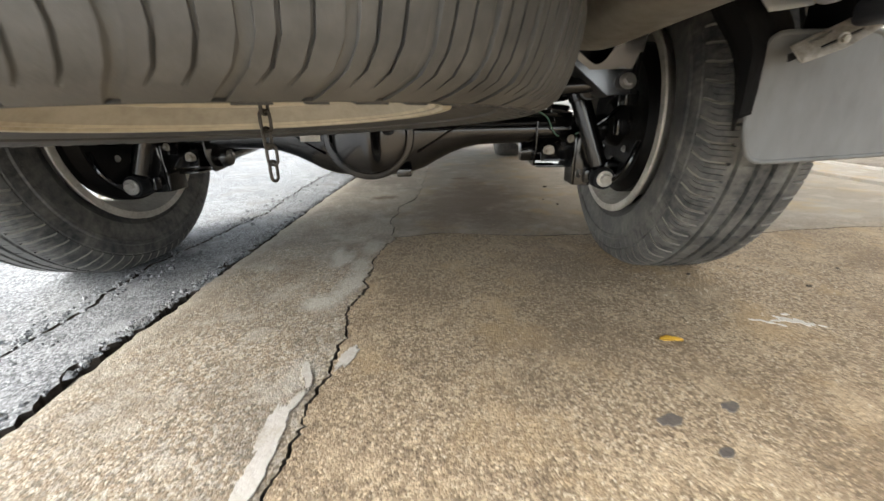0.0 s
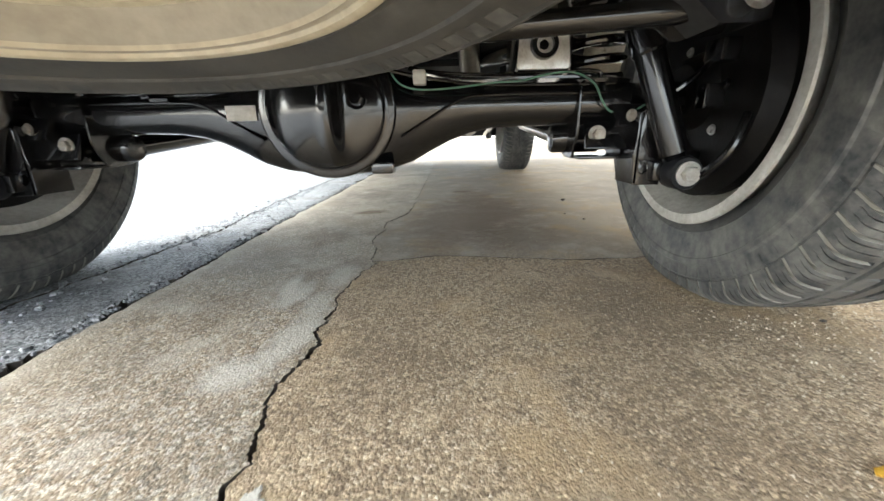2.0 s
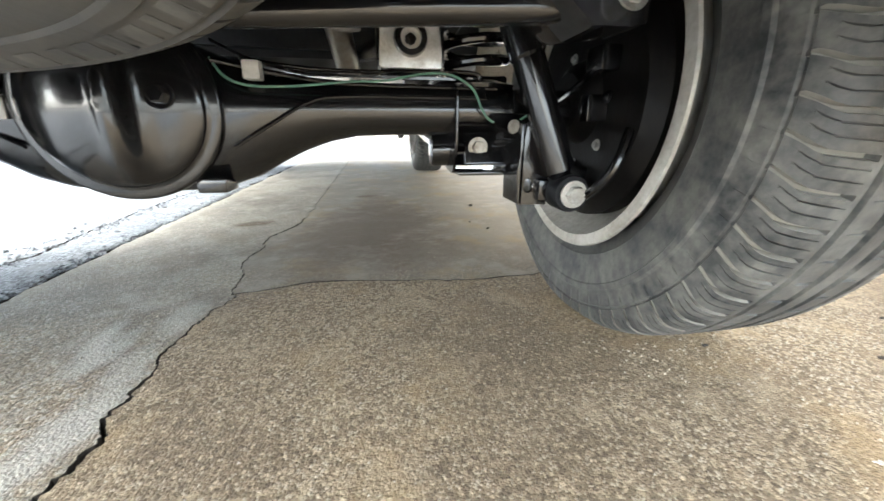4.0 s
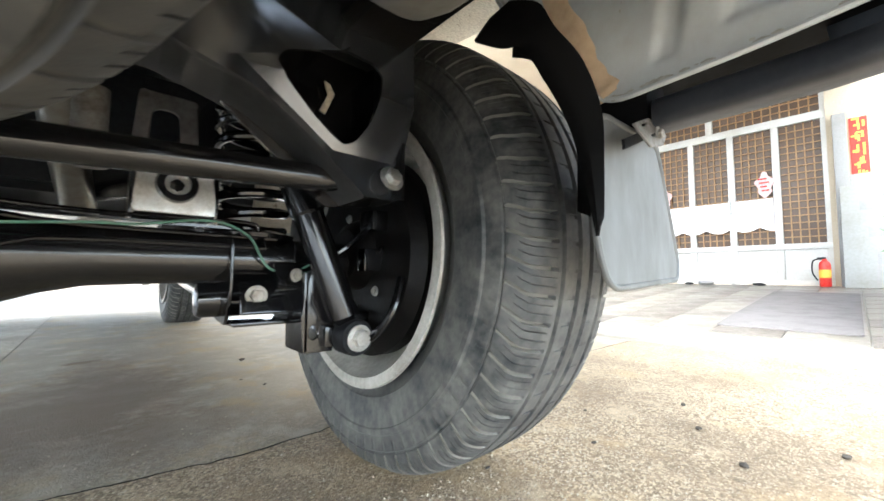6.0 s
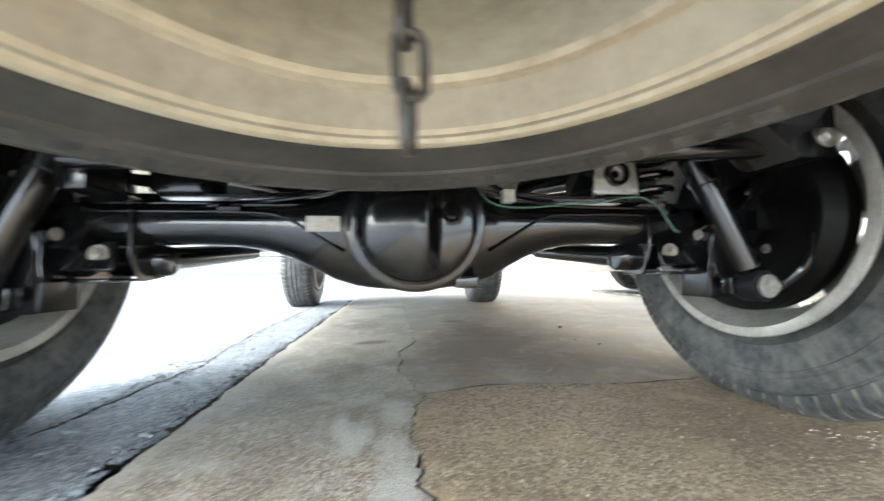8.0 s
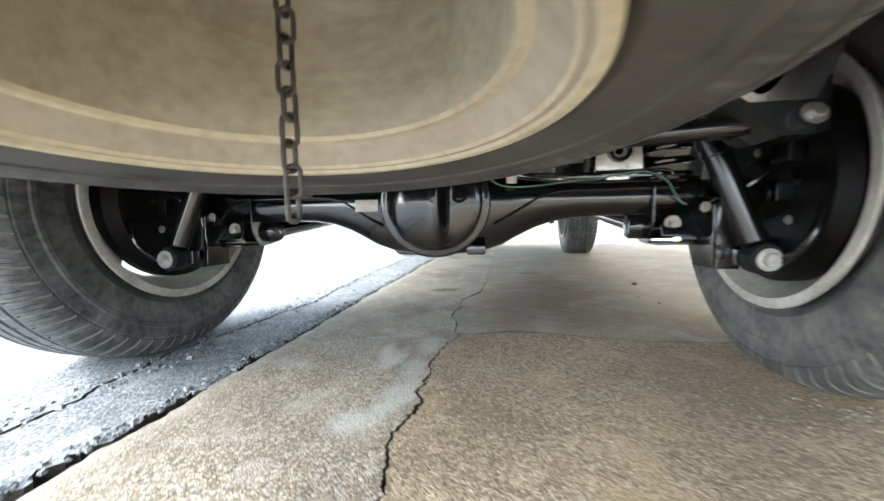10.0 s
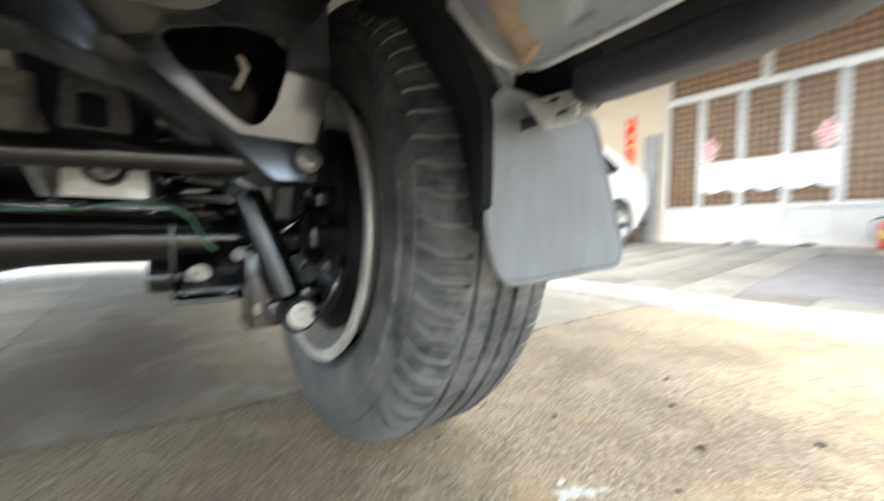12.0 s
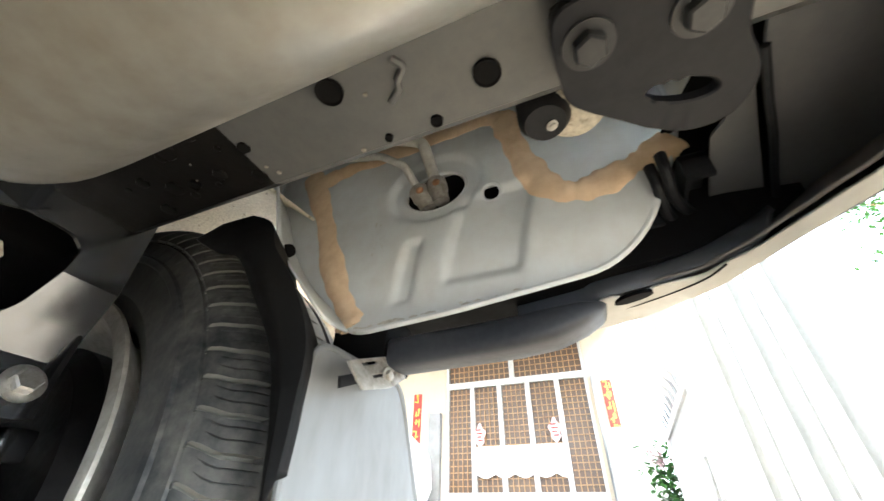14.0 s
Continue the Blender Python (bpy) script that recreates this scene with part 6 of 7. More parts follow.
for x in (-0.50, 0.50):
    bm = bmesh.new()
    tube(bm, [(x, FY - 0.9, 0.37), (x * 1.04, FY, 0.30)], 0.026, 12)
    part("radius_arm", bm, black_paint, suv, "black front radius arm")
    bm = bmesh.new()
    tube(bm, [(x * 1.1, FY - 0.10, 0.26), (x * 0.95, FY - 0.12, 0.60)], 0.024, 12)
    part("front_shock", bm, black_paint, suv, "black front shock absorber")
for x, y, z, dx, dy, dz in ((-0.45, 2.05, 0.40, 0.10, 0.16, 0.05), (-0.30, 2.12, 0.385, 0.05, 0.10, 0.04), (0.14, 2.2, 0.40, 0.05, 0.08, 0.05), (0.46, 1.95, 0.372, 0.04, 0.06, 0.045), (0.42, 2.12, 0.36, 0.03, 0.08, 0.03)):
    bm = bmesh.new()
    box(bm, (x - dx, y - dy, z - dz), (x + dx, y + dy, z + dz), 0.012)
    part("bracket", bm, frame_paint, suv)


# ---- car bodies ----
def body_skin(thing, roofline, sill, arches, x, y_dir, paint, windows, thick=0.02, taper=0.0, tail=None):
    """Side skins with wheel arches cut out, and a top skin over the roofline. roofline and sill: (along, height)."""
    side = list(roofline)
    low = []
    for y, z in sill:
        low.append((y, z))
    line = list(side)
    # underside from the end back to the start, with the arches
    ends = [side[-1][0], side[0][0]]
    for cy, cz, r in sorted(arches, key=lambda q: -abs(q[0] - ends[1])):
        zz = sill[0][1]
        back = math.asin(max(-1, min(1, (zz - cz) / r)))
        d = 1 if side[-1][0] > side[0][0] else -1
        for k in range(19):
            a = back + (math.pi - 2 * back) * k / 18
            line.append((cy + d * r * math.cos(a), cz + r * math.sin(a)))
    if tail:
        line = [(y, max(z, tail[1]) if y < tail[0] else z) for y, z in line]
    for s in (-1, 1):
        bm = bmesh.new()
        plate(bm, line, [], lambda u, v, w: Vector((s * (x - w - taper * max(0.0, v - 1.0)), u, v)), thick)
        part("body_side", bm, paint, thing, smooth=False)
        for win in windows:
            bm = bmesh.new()
            plate(bm, rounded(win, 0.05), [], lambda u, v, w: Vector((s * (x + 0.004 - w - taper * max(0.0, v - 1.0)), u, v)), 0.006)
            part("side_window", bm, car_glass, thing, smooth=False)
    bm = bmesh.new()
    rows = []
    for y, z in roofline:
        xx = x - 0.006 - taper * max(0.0, z - 1.0)
        rows.append([bm.verts.new((-xx, y, z)), bm.verts.new((-xx * 0.6, y, z + 0.02)), bm.verts.new((xx * 0.6, y, z + 0.02)), bm.verts.new((xx, y, z))])
    for a, b in zip(rows, rows[1:]):
        for k in range(3):
            bm.faces.new((a[k], a[k + 1], b[k + 1], b[k]))
    top = part("body_top", bm, paint, thing)
    top.modifiers.new("thickness", "SOLIDIFY").thickness = 0.01


body_skin(suv, [(0.30, 0.80), (0.29, 1.05), (0.42, 1.72), (0.60, 1.80), (2.9, 1.80), (3.15, 1.70), (3.65, 1.16), (4.75, 1.02), (4.92, 0.85), (4.92, 0.50)], [(1.8, 0.50)], [(FY, 0.40, 0.46), (AY + 0.02, 0.40, 0.50)][::1], 0.925, 1, white_paint,
          [[(0.62, 1.10), (0.70, 1.62), (1.55, 1.62), (1.55, 1.10)], [(1.62, 1.10), (1.62, 1.62), (2.45, 1.62), (2.45, 1.10)], [(2.52, 1.10), (2.52, 1.62), (3.0, 1.62), (3.42, 1.14)]], taper=0.12, tail=(1.05, 0.66))
bm = bmesh.new()
box(bm, (-0.90, 4.86, 0.42), (0.90, 4.95, 0.70), 0.03)
part("front_bumper", bm, white_paint, suv)
for sx in (-1, 1):
    bm = bmesh.new()
    box(bm, (sx * 0.80, 0.285, 0.95), (sx * 0.915, 0.33, 1.30), 0.012)
    part("tail_lamp", bm, tail_red, suv)


# ---- gutter, porch and house on the right ----
WX = 6.5                     # house wall


def porch_z(x):
    return 0.03 + (x - 2.83) * (0.25 - 0.03) / (WX - 2.83)


bm = bmesh.new()
box(bm, (2.455, -40, -0.04), (2.80, 40, 0.012), 0.004)
tagged(part("gutter_cover", bm, concrete_grey, smooth=False), "pale concrete gutter covers with dark slots either side", "gutter", kind="structure")
bm = bmesh.new()
plate(bm, [(2.83, -40), (WX + 0.4, -40), (WX + 0.4, 40), (2.83, 40)], [], lambda u, v, w: Vector((u, v, porch_z(u) - 0.06 + w)), 0.052)
porch = tagged(part("porch_floor", bm, mortar, smooth=False), "sloping porch bed under the tiles", "porch floor", kind="structure")
bm = bmesh.new()
box(bm, (-0.149, -0.149, -0.006), (0.149, 0.149, 0.004))
bmesh.ops.bevel(bm, geom=[e for e in bm.edges if all(v.co.z > 0 for v in e.verts)], offset=0.002, segments=1, affect="EDGES")
bm.faces.ensure_lookup_table()
tiles = []
for material in (tile_floor, tile_pale):
    me = bpy.data.meshes.new("tile")
    bm.to_mesh(me)
    me.materials.append(material)
    tiles.append(me)
bm.free()
slope = math.degrees(math.atan2(0.22, WX - 2.83))
trng = random.Random(8)
for i in range(12):
    for j in range(14):
        x, y = 3.0 + 0.302 * i, 0.55 + 0.302 * (j - 1)
        if x > WX - 0.16:
            continue
        part("tile", tiles[trng.random() < 0.55], None, porch, m=pose(x, y, porch_z(x) - 0.002, 0, -slope, 0))
bm = bmesh.new()
plate(bm, rounded([(3.08, 0.72), (5.5, 0.72), (5.5, 1.32), (3.08, 1.32)], 0.04), [], lambda u, v, w: Vector((u, v, porch_z(u) + 0.004 + w)), 0.006)
tagged(part("porch_mat", bm, mat_grey, smooth=False), "long grey woven mat on the tiled porch", "mat")

DY0, DY1 = 0.90, 3.18        # doorway
DZ0, DZ1, DZT = 0.25, 2.28, 2.95
bm = bmesh.new()
box(bm, (WX, 0.26, 0.0), (WX + 0.24, DY0, 6.2))
box(bm, (WX, DY1, 0.0), (WX + 0.24, 4.6, 6.2))
box(bm, (WX, DY0, DZT), (WX + 0.24, DY1, 6.2))
box(bm, (WX + 0.25, 0.26, 0.0), (WX + 8, 0.50, 6.2))
box(bm, (WX + 2.2, 0.5, 0.0), (WX + 2.4, 4.6, 6.2))
box(bm, (WX, 0.26, 6.2), (WX + 8, 4.6, 6.4))
tagged(part("wall_house", bm, wall_cream, smooth=False), "cream rendered house front round the lattice doors", "wall", kind="structure")
bm = bmesh.new()
box(bm, (WX - 0.003, 4.6, 0.0), (WX + 0.24, 16, 6.2))
tagged(part("wall_neighbour", bm, wall_orange, smooth=False), "orange-tan rendered neighbouring house front", "wall", kind="structure")
bm = bmesh.new()
box(bm, (WX - 0.05, DY0 - 0.05, 0.19), (WX + 0.05, DY1 + 0.05, 0.252), 0.004)
tagged(part("door_sill", bm, sealant, smooth=False), "tan door sill strip", "sill", kind="structure")

door = empty("door_1", (WX, (DY0 + DY1) / 2, DZ0), "white framed folding doors with brown lattice glazing and white lower panels", "door", kind="structure")
cols = 5
cw = (DY1 - DY0) / cols
for c in range(cols + 1):
    y = DY0 + c * cw
    bm = bmesh.new()
    w = 0.045 if c in (0, cols) else 0.036
    box(bm, (WX + 0.02, y - w, DZ0), (WX + 0.085, y + w, DZ1 if c not in (0, cols) else DZT), 0.006)
    part("stile", bm, white_frame, door)
for z, h in ((DZ0 + 0.03, 0.03), (0.72, 0.035), (DZ1, 0.05), (DZT - 0.03, 0.03)):
    bm = bmesh.new()
    box(bm, (WX + 0.018, DY0, z - h), (WX + 0.087, DY1, z + h), 0.006)
    part("rail", bm, white_frame, door)
bm = bmesh.new()
box(bm, (WX + 0.02, (DY0 + DY1) / 2 - 0.04, DZ1), (WX + 0.085, (DY0 + DY1) / 2 + 0.04, DZT), 0.006)
part("stile", bm, white_frame, door)
for c in range(cols):
    y0, y1 = DY0 + c * cw + 0.037, DY0 + (c + 1) * cw - 0.037
    bm = bmesh.new()
    box(bm, (WX + 0.04, y0, DZ0 + 0.06), (WX + 0.065, y1, 0.69), 0.004)
    part("lower_panel", bm, white_frame, door)
    bm = bmesh.new()
    for k in range(1, 5):
        y = y0 + (y1 - y0) * k / 5
        box(bm, (WX + 0.050, y - 0.007, 0.75), (WX + 0.064, y + 0.007, DZ1 - 0.05))
    for k in range(1, 17):
        z = 0.75 + (DZ1 - 0.80) * k / 17
        box(bm, (WX + 0.054, y0, z - 0.006), (WX + 0.068, y1, z + 0.006))
    part("lattice", bm, lattice_brown, door, smooth=False)
    bm = bmesh.new()
    box(bm, (WX + 0.075, y0, 0.75), (WX + 0.080, y1, DZ1 - 0.05))
    part("pane", bm, dark_void, door, smooth=False)
for y0, y1 in ((DY0 + 0.045, (DY0 + DY1) / 2 - 0.04), ((DY0 + DY1) / 2 + 0.04, DY1 - 0.045)):
    bm = bmesh.new()
    for k in range(1, 12):
        y = y0 + (y1 - y0) * k / 12
        box(bm, (WX + 0.050, y - 0.007, DZ1 + 0.05), (WX + 0.064, y + 0.007, DZT - 0.06))
    for k in range(1, 6):
        z = DZ1 + 0.05 + (DZT - DZ1 - 0.11) * k / 6
        box(bm, (WX + 0.054, y0, z - 0.006), (WX + 0.068, y1, z + 0.006))
    part("lattice", bm, lattice_brown, door, smooth=False)
    bm = bmesh.new()
    box(bm, (WX + 0.075, y0, DZ1 + 0.05), (WX + 0.080, y1, DZT - 0.06))
    part("pane", bm, dark_void, door, smooth=False)
bm = bmesh.new()
for y in (DY0 + cw * 1.95, DY0 + cw * 2.05):
    box(bm, (WX - 0.03, y - 0.012, 1.18), (WX + 0.02, y + 0.012, 1.36), 0.006)
part("handle", bm, zinc, door)

# scalloped white cloth hung across three of the panes
bm = bmesh.new()
ya, yb = DY0 + cw * 1.0 + 0.04, DY0 + cw * 4.0 - 0.04
top = [(ya, 1.34), (yb, 1.34)]
low = []
for i in range(49):
    t = i / 48
    low.append((yb + (ya - yb) * t, 0.98 - 0.055 * abs(math.sin(t * math.pi * 4.5))))
plate(bm, top + low, [], lambda u, v, w: Vector((WX + 0.010 + 0.004 * math.sin(u * 40) + w * 0.5, u, v)), 0.005)
tagged(part("lace_curtain", bm, cloth_white, smooth=False), "white scalloped cloth hung across the door panes", "curtain")
for y, z in ((DY0 + cw * 1.25, 1.52), (DY0 + cw * 3.75, 1.50)):
    bm = bmesh.new()
    plate(bm, [(y + 0.085 * (1 + 0.25 * math.sin(5 * a)) * math.cos(a), z + 0.15 * (1 + 0.15 * math.cos(4 * a)) * math.sin(a)) for a in [i * math.tau / 30 for i in range(30)]], [], lambda u, v, w: Vector((WX + 0.004 + w, u, v)), 0.004)
    cut = tagged(part("paper_cut", bm, pink_paper, smooth=False), "pink and white paper cut hung on the door", "paper decoration")
    bm = bmesh.new()
    for k in range(4):
        box(bm, (WX - 0.002, y - 0.045 + 0.02 * (k % 2), z - 0.085 + 0.05 * k), (WX + 0.0025, y + 0.03 + 0.012 * k, z - 0.066 + 0.05 * k))
    part("ink_bar", bm, red_paper, cut, smooth=False)


def scroll(y, z0, z1, w=0.085):
    """A red couplet with gold strokes as plain bars."""
    bm = bmesh.new()
    box(bm, (WX - 0.008, y - w, z0), (WX - 0.004, y + w, z1))
    s = tagged(part("paper_couplet", bm, red_paper, smooth=False), "red paper couplet with gold strokes pasted beside the doors", "wall paper", group="red couplets")
    n = 5
    h = (z1 - z0) / n
    q = random.Random(round(y * 10))
    for k in range(n):
        bm = bmesh.new()
        zc = z0 + (k + 0.5) * h
        for j in range(5):
            a, b = q.uniform(-0.75, 0.2) * w, q.uniform(-0.38, 0.34) * h
            if j % 2:
                box(bm, (WX - 0.011, y + a, zc + b), (WX - 0.0085, y + a + w * 0.7, zc + b + 0.020))
            else:
                box(bm, (WX - 0.0125, y + a, zc + b - 0.02), (WX - 0.0105, y + a + 0.020, zc + b + h * 0.34))
        part("gold_mark", bm, gold_ink, s, smooth=False)


scroll(0.65, 1.38, 2.14, 0.07)
scroll(3.70, 1.26, 2.20, 0.075)
scroll(4.42, 1.22, 2.20)

for y0, y1, z1 in ((DY1 + 0.06, DY1 + 0.26, 1.85), (DY0 - 0.16, DY0 - 0.05, 2.2)):
    bm = bmesh.new()
    box(bm, (WX - 0.10, y0, porch_z(WX - 0.1)), (WX - 0.001, y1, z1), 0.01)
    tagged(part("door_post", bm, post_grey), "grey painted post beside the doors", "post", kind="structure")

# white board leaning on the wall
bm = bmesh.new()
box(bm, (0, -0.30, 0.0), (0.03, 0.30, 1.28), 0.004, Matrix.Translation((WX - 0.34, 0.52, porch_z(WX - 0.3) + 0.005)) @ Matrix.Rotation(math.radians(12), 4, "Y"))
board = tagged(part("leaning_board", bm, white_sheet), "white board with faint grey prints leaning on the wall", "board")
for k in range(3):
    bm = bmesh.new()
    box(bm, (-0.003, -0.16 + 0.05 * k, 0.25 + 0.3 * k), (-0.0015, 0.06 + 0.05 * k, 0.36 + 0.3 * k), 0.0, Matrix.Translation((WX - 0.34, 0.52, porch_z(WX - 0.3) + 0.005)) @ Matrix.Rotation(math.radians(12), 4, "Y"))
    part("grey_print", bm, post_grey, board, smooth=False)

# fire extinguisher at the door's end
ext = empty("fire_extinguisher", (WX - 0.2, 0.97, porch_z(WX - 0.2)), "small red fire extinguisher standing by the door", "fire extinguisher")
ex, ey, ez = WX - 0.2, 0.97, porch_z(WX - 0.2) + 0.005
bm = bmesh.new()
lathe(bm, [(0.0, 0.0), (0.045, 0.0), (0.050, 0.01), (0.050, 0.24), (0.04, 0.275), (0.020, 0.29), (0.018, 0.31), (0.0, 0.31)], (ex, ey, ez), "z", 28)
body = part("cylinder", bm, fire_red, ext)
bm = bmesh.new()
lathe(bm, [(0.0505, 0.10), (0.051, 0.10), (0.051, 0.19), (0.0505, 0.19)], (ex, ey, ez), "z", 28, closed=True)
part("label_band", bm, gold_ink, body)
bm = bmesh.new()
box(bm, (ex - 0.012, ey - 0.015, ez + 0.31), (ex + 0.012, ey + 0.06, ez + 0.33), 0.004)
tube(bm, curve_pts([(ex, ey + 0.02, ez + 0.31), (ex - 0.01, ey + 0.09, ez + 0.29), (ex - 0.01, ey + 0.10, ez + 0.16), (ex, ey + 0.06, ez + 0.07)]), 0.007, 10)
part("hose_and_lever", bm, black_plastic, ext)

# small litter along the sill
for k, (y, w) in enumerate(((1.55, 0.04), (1.75, 0.05), (2.1, 0.06), (2.3, 0.035))):
    bm = bmesh.new()
    bmesh.ops.create_icosphere(bm, subdivisions=2, radius=w)
    for v in bm.verts:
        v.co = Vector((v.co.x, v.co.y * 1.6, v.co.z * 0.5)) * (1 + 0.3 * noise.noise(v.co * 30 + Vector((k, 0, 0)))) + Vector((WX - 0.14, y, porch_z(WX - 0.14) + w * 0.45))
    tagged(part("slipper", bm, (black_plastic, label_white, post_grey, black_plastic)[k]), "worn slipper lying by the door sill", "slipper")

# unseen slab and wall added over the porch to keep sky light off it
bm = bmesh.new()
box(bm, (2.95, 0.26, 3.05), (WX - 0.002, 16, 3.25), 0.01)
tagged(part("porch_shade_slab", bm, wall_cream, smooth=False), "unseen cream slab added over the porch to shade it", "ceiling", kind="structure")
bm = bmesh.new()
box(bm, (2.95, 0.26, 3.252), (3.15, 16, 9.0))
tagged(part("wall_sky_block", bm, wall_cream, smooth=False), "unseen cream wall added above the porch to block sky light", "wall", kind="structure")

# made-up side wall, holds back light coming into the porch
bm = bmesh.new()
box(bm, (2.78, -0.10, 0.0), (5.5, 0.08, 3.2), 0.01)
tagged(part("wall_side_light_block", bm, white_frame, smooth=False), "white wall added beside the porch to cut its side light", "wall", kind="structure")

# ---- gate leaf, fence and plants ----
gate = empty("gate_leaf", (3.1, 0.31, 0.06), "white sheet-metal gate leaf standing open, spikes along its top", "gate")
bm = bmesh.new()
box(bm, (2.42, 0.295, 0.10), (3.90, 0.315, 0.93), 0.004)
part("sheet", bm, white_frame, gate)
for x0, x1, z0, z1 in ((2.40, 2.46, 0.06, 0.97), (3.86, 3.92, 0.11, 0.97), (2.4595, 3.8605, 0.90, 0.95), (2.4595, 3.8605, 0.12, 0.17)):
    bm = bmesh.new()
    q = 0.003 if x1 - x0 > 1 else 0.0
    box(bm, (x0, 0.285 + q, z0), (x1, 0.335 - q, z1), 0.006)
    part("gate_frame", bm, white_frame, gate)
for k in range(9):
    bm = bmesh.new()
    x = 2.55 + 0.16 * k
    tube(bm, [(x, 0.31, 0.94), (x, 0.33, 1.03), (x - 0.015, 0.36, 1.06)], [0.010, 0.008, 0.002], 8)
    part("spike", bm, post_grey, gate)
bm = bmesh.new()
tube(bm, [(2.50, 0.345, 0.06), (2.50, 0.345, 0.62)], 0.007, 8)
part("drop_bolt", bm, zinc, gate)

bm = bmesh.new()
box(bm, (2.52, 0.168, 0.0), (2.66, 0.27, 3.4), 0.008)
tagged(part("gate_post", bm, white_frame), "square white painted steel gate post", "post")
fence = empty("ribbed_fence_panel", (2.6, 0.0, 0), "tall white ribbed sheet fence panel", "fence")
for k in range(3):
    y = 0.164 - 0.188 * k
    bm = bmesh.new()
    # a deep dusty channel, then a broad face with one shallow crease; the last sheet ends after its channel
    rib = [(0.065, 0.0), (0.065, -0.044), (0.050, -0.052), (0.004, -0.056), (0.0, -0.060), (0.0, -0.093), (0.020, -0.098), (0.020, -0.110), (0.0, -0.115), (0.0, -0.180), (0.004, -0.184), (0.065, -0.187)][:6 if k == 2 else 12]
    plate(bm, [(u, y + v) for u, v in rib] + [(u + 0.010, y + v) for u, v in rib[::-1]], [], lambda u, v, w: Vector((2.60 + u, v, 0.015 + w)), 3.3)
    part("rib_sheet", bm, white_sheet, fence, smooth=True, sharp=50)

plant = empty("potted_plant", (5.3, 0.26, 0.18), "leafy green potted plant with pink flowers behind the gate", "plant")
px, py, pz = 5.3, 0.26, porch_z(5.3)
bm = bmesh.new()
lathe(bm, [(0.0, 0.0), (0.11, 0.0), (0.15, 0.26), (0.16, 0.28), (0.14, 0.28), (0.13, 0.24), (0.0, 0.24)], (px, py, pz), "z", 24)
part("pot", bm, pink_paper, plant, "pink plastic pot")
prng = random.Random(12)


def leaf_clump(bm, centre, spread, count, size):
    for _ in range(count):
        p = Vector(centre) + Vector((prng.gauss(0, spread[0]), prng.gauss(0, spread[1]), prng.gauss(0, spread[2])))
        q = Matrix.Rotation(prng.uniform(0, 6.28), 3, "Z") @ Matrix.Rotation(prng.uniform(-0.9, 0.9), 3, "X")
        w = size * prng.uniform(0.6, 1.3)
        vs = [bm.verts.new(p + q @ Vector(c)) for c in ((0, 0, 0), (w * 0.35, w * 0.5, w * 0.12), (0, w * 1.2, 0), (-w * 0.35, w * 0.5, w * 0.12))]
        bm.faces.new(vs)


bm = bmesh.new()
leaf_clump(bm, (px, py, pz + 0.55), (0.10, 0.10, 0.16), 260, 0.09)
tagged(part("leaves", bm, foliage, plant, smooth=False), kind="stuff")
bm = bmesh.new()
for k in range(6):
    tube(bm, curve_pts([(px, py, pz + 0.24), (px + 0.03 * math.cos(k), py + 0.03 * math.sin(k), pz + 0.4), (px + 0.12 * math.cos(k), py + 0.12 * math.sin(k), pz + 0.62)]), 0.005, 6)
part("stem", bm, foliage, plant)
bm = bmesh.new()
leaf_clump(bm, (px, py + 0.02, pz + 0.78), (0.07, 0.07, 0.05), 60, 0.06)
tagged(part("flowers", bm, pink_paper, plant, smooth=False), kind="stuff")

# young tree beyond the added side wall
tree = empty("street_tree", (9.4, -6.0, 0.0), "slender green tree rising beyond the white fence", "tree")
bm = bmesh.new()
tube(bm, curve_pts([(9.4, -6.0, -0.03), (9.42, -5.98, 1.5), (9.35, -5.92, 3.2), (9.4, -5.88, 5.9)], 5), [0.10 - 0.005 * i for i in range(16)], 10)
part("trunk", bm, lattice_brown, tree)
ends = []
for k in range(9):
    a, z = k * 2.4, 3.4 + 0.30 * k
    e = Vector((9.4 + 0.7 * math.cos(a), -5.9 + 0.6 * math.sin(a), z + 0.75))
    ends.append(e)
    bm = bmesh.new()
    tube(bm, curve_pts([(9.37, -5.9, z), (9.4 + 0.35 * math.cos(a), -5.9 + 0.3 * math.sin(a), z + 0.45), e], 4), [0.035 - 0.003 * i for i in range(9)], 6)
    part("limb", bm, lattice_brown, tree)
bm = bmesh.new()
for e in ends:
    leaf_clump(bm, e, (0.26, 0.26, 0.20), 90, 0.12)
    leaf_clump(bm, e.lerp(Vector((9.4, -5.9, e.z)), 0.5), (0.22, 0.22, 0.16), 40, 0.11)
tagged(part("crown", bm, foliage, tree, smooth=False), kind="stuff")

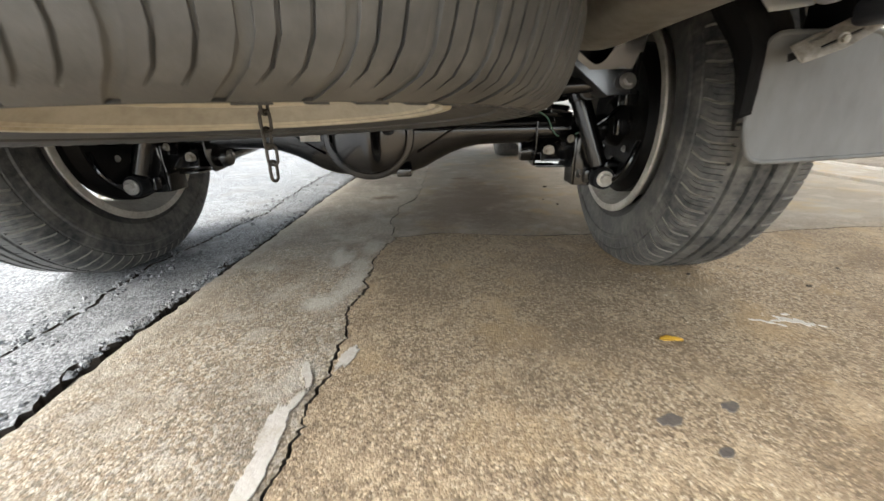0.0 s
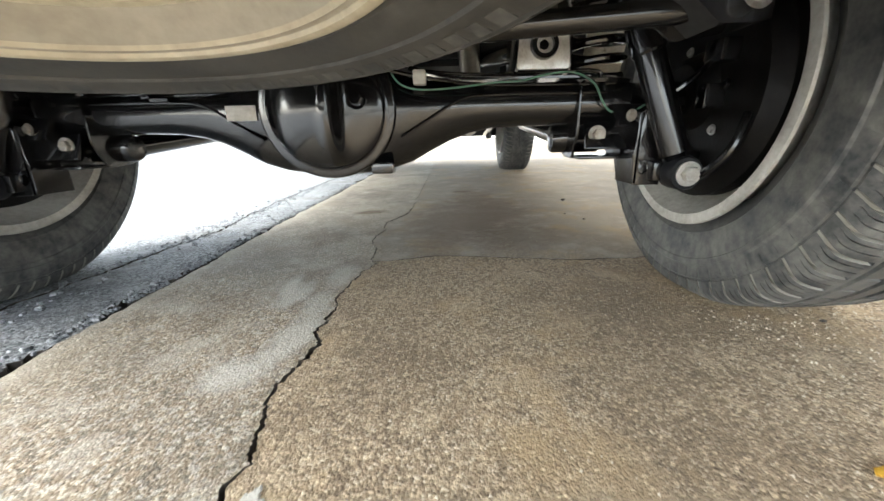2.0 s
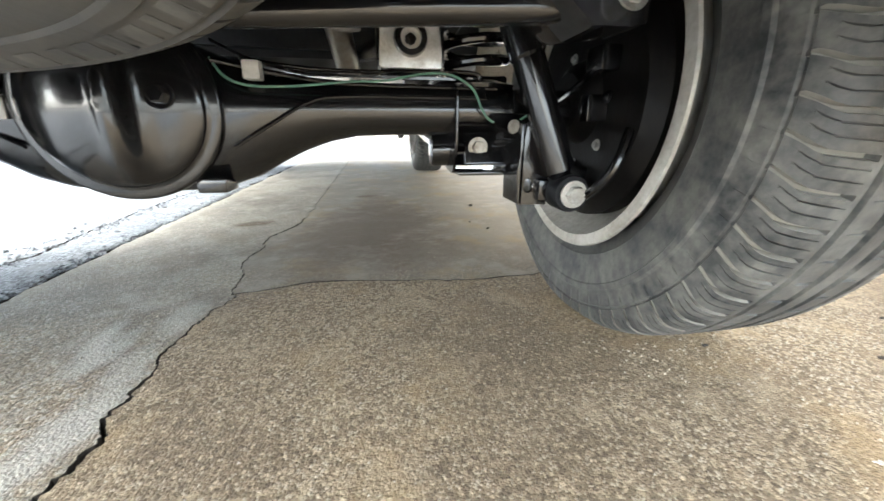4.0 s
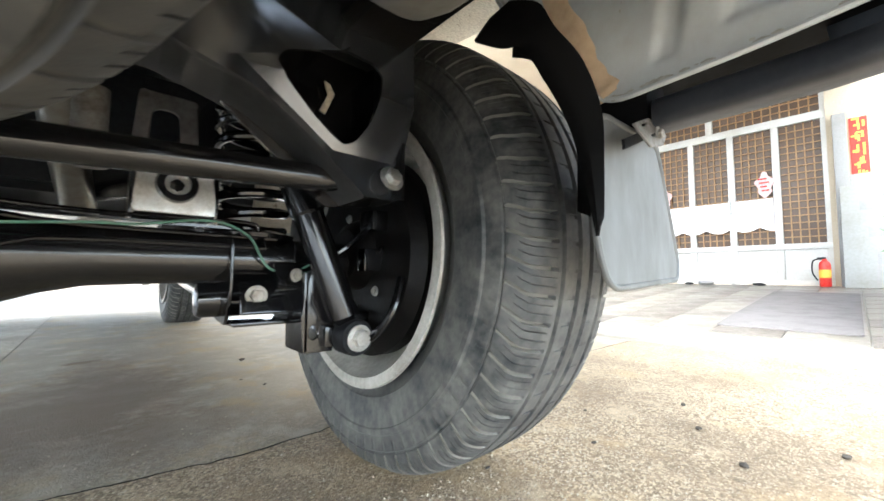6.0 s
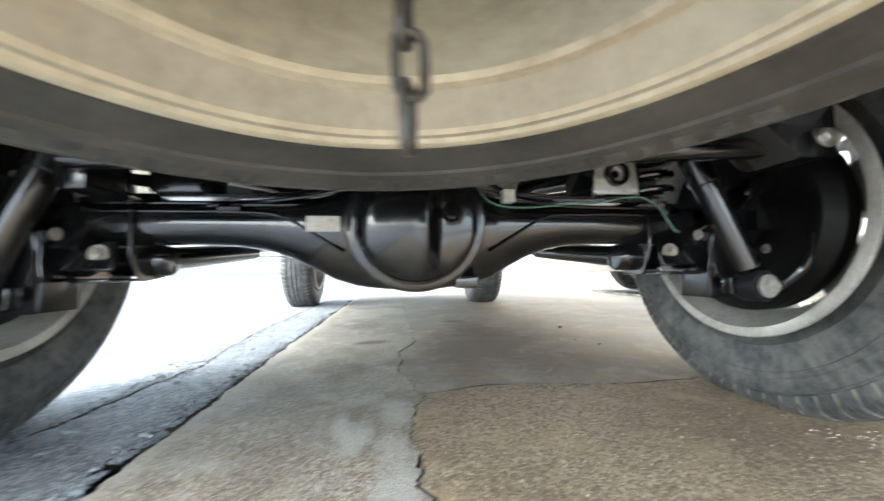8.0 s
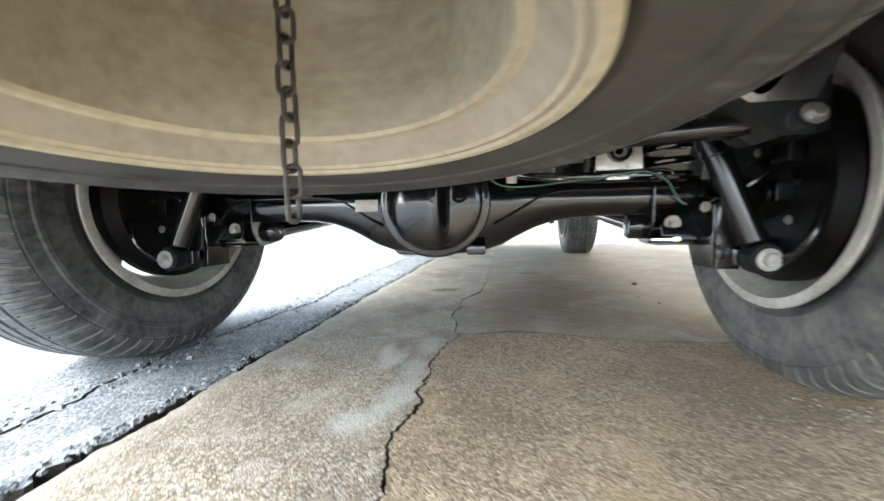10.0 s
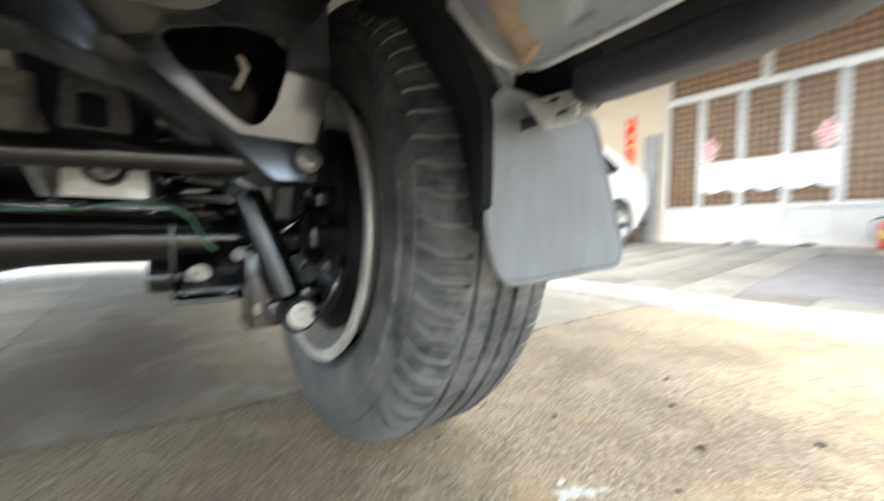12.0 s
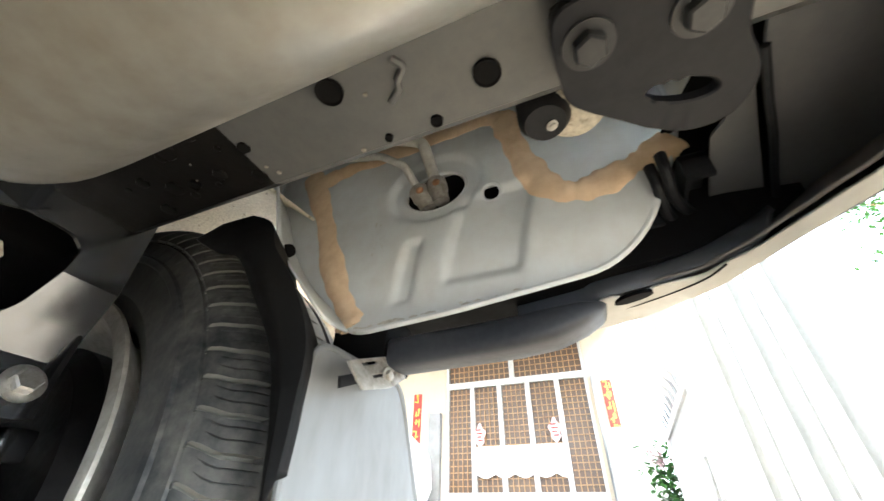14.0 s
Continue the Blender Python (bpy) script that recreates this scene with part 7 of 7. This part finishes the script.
# pale sheet awning over the neighbour's front
bm = bmesh.new()
plate(bm, [(5.3, 4.7), (WX, 4.7), (WX, 12), (5.3, 12)], [], lambda u, v, w: Vector((u, v, 2.6 + 0.25 * (u - 5.3) + w)), 0.03)
tagged(part("awning", bm, awning_blue, smooth=False), "pale blue sheet awning on the neighbouring house", "awning")

# ---- white parked car, nose to the lane ----
fwd = Vector((-0.998, 0.040, -0.052)).normalized()
across = fwd.cross(Vector((0, 0, 1))).normalized()
CAR = Matrix((across, fwd, across.cross(fwd))).transposed().to_4x4()
CAR.translation = Vector((6.13, 4.05, porch_z(6.13) - 0.012))
saloon = empty("parked_car", (0, 0, 0), "white hatchback car parked before the neighbouring house", "car")
body_skin(saloon, [(0.0, 0.55), (0.02, 0.86), (0.10, 0.98), (0.30, 1.07), (0.70, 1.24), (1.15, 1.38), (1.7, 1.45), (2.2, 1.41), (3.05, 0.98), (3.7, 0.88), (3.95, 0.66), (3.95, 0.22)], [(1.5, 0.22)], [(3.22, 0.31, 0.36), (0.70, 0.31, 0.36)], 0.85, 1, white_paint,
          [[(0.70, 1.05), (0.95, 1.23), (1.28, 1.32), (1.52, 1.34), (1.52, 0.98), (0.88, 0.98)], [(1.60, 0.98), (1.60, 1.345), (2.05, 1.32), (2.30, 1.22), (2.75, 0.98)]], taper=0.30)
bm = bmesh.new()
box(bm, (-0.83, 0.02, 0.25), (0.83, 3.9, 0.33), 0.02)
part("floor_pan", bm, black_plastic, saloon)
for s in (-1, 1):
    bm = bmesh.new()
    box(bm, (s * 0.85, 2.48, 0.98), (s * 1.02, 2.62, 1.10), 0.03)
    part("door_mirror", bm, white_paint, saloon)
    bm = bmesh.new()
    box(bm, (s * 0.848, 1.52, 0.84), (s * 0.866, 1.68, 0.865), 0.005)
    part("door_handle", bm, white_paint, saloon)
    for y in (0.70, 3.22):
        dress_wheel(part("wheel", rim_me, None, saloon, "dark-shadowed alloy wheel", pose(s * 0.75, y, 0.30, 0, 0, 0 if s > 0 else 180) @ Matrix.Diagonal((0.75, 0.83, 0.83, 1))))
saloon.matrix_basis = CAR
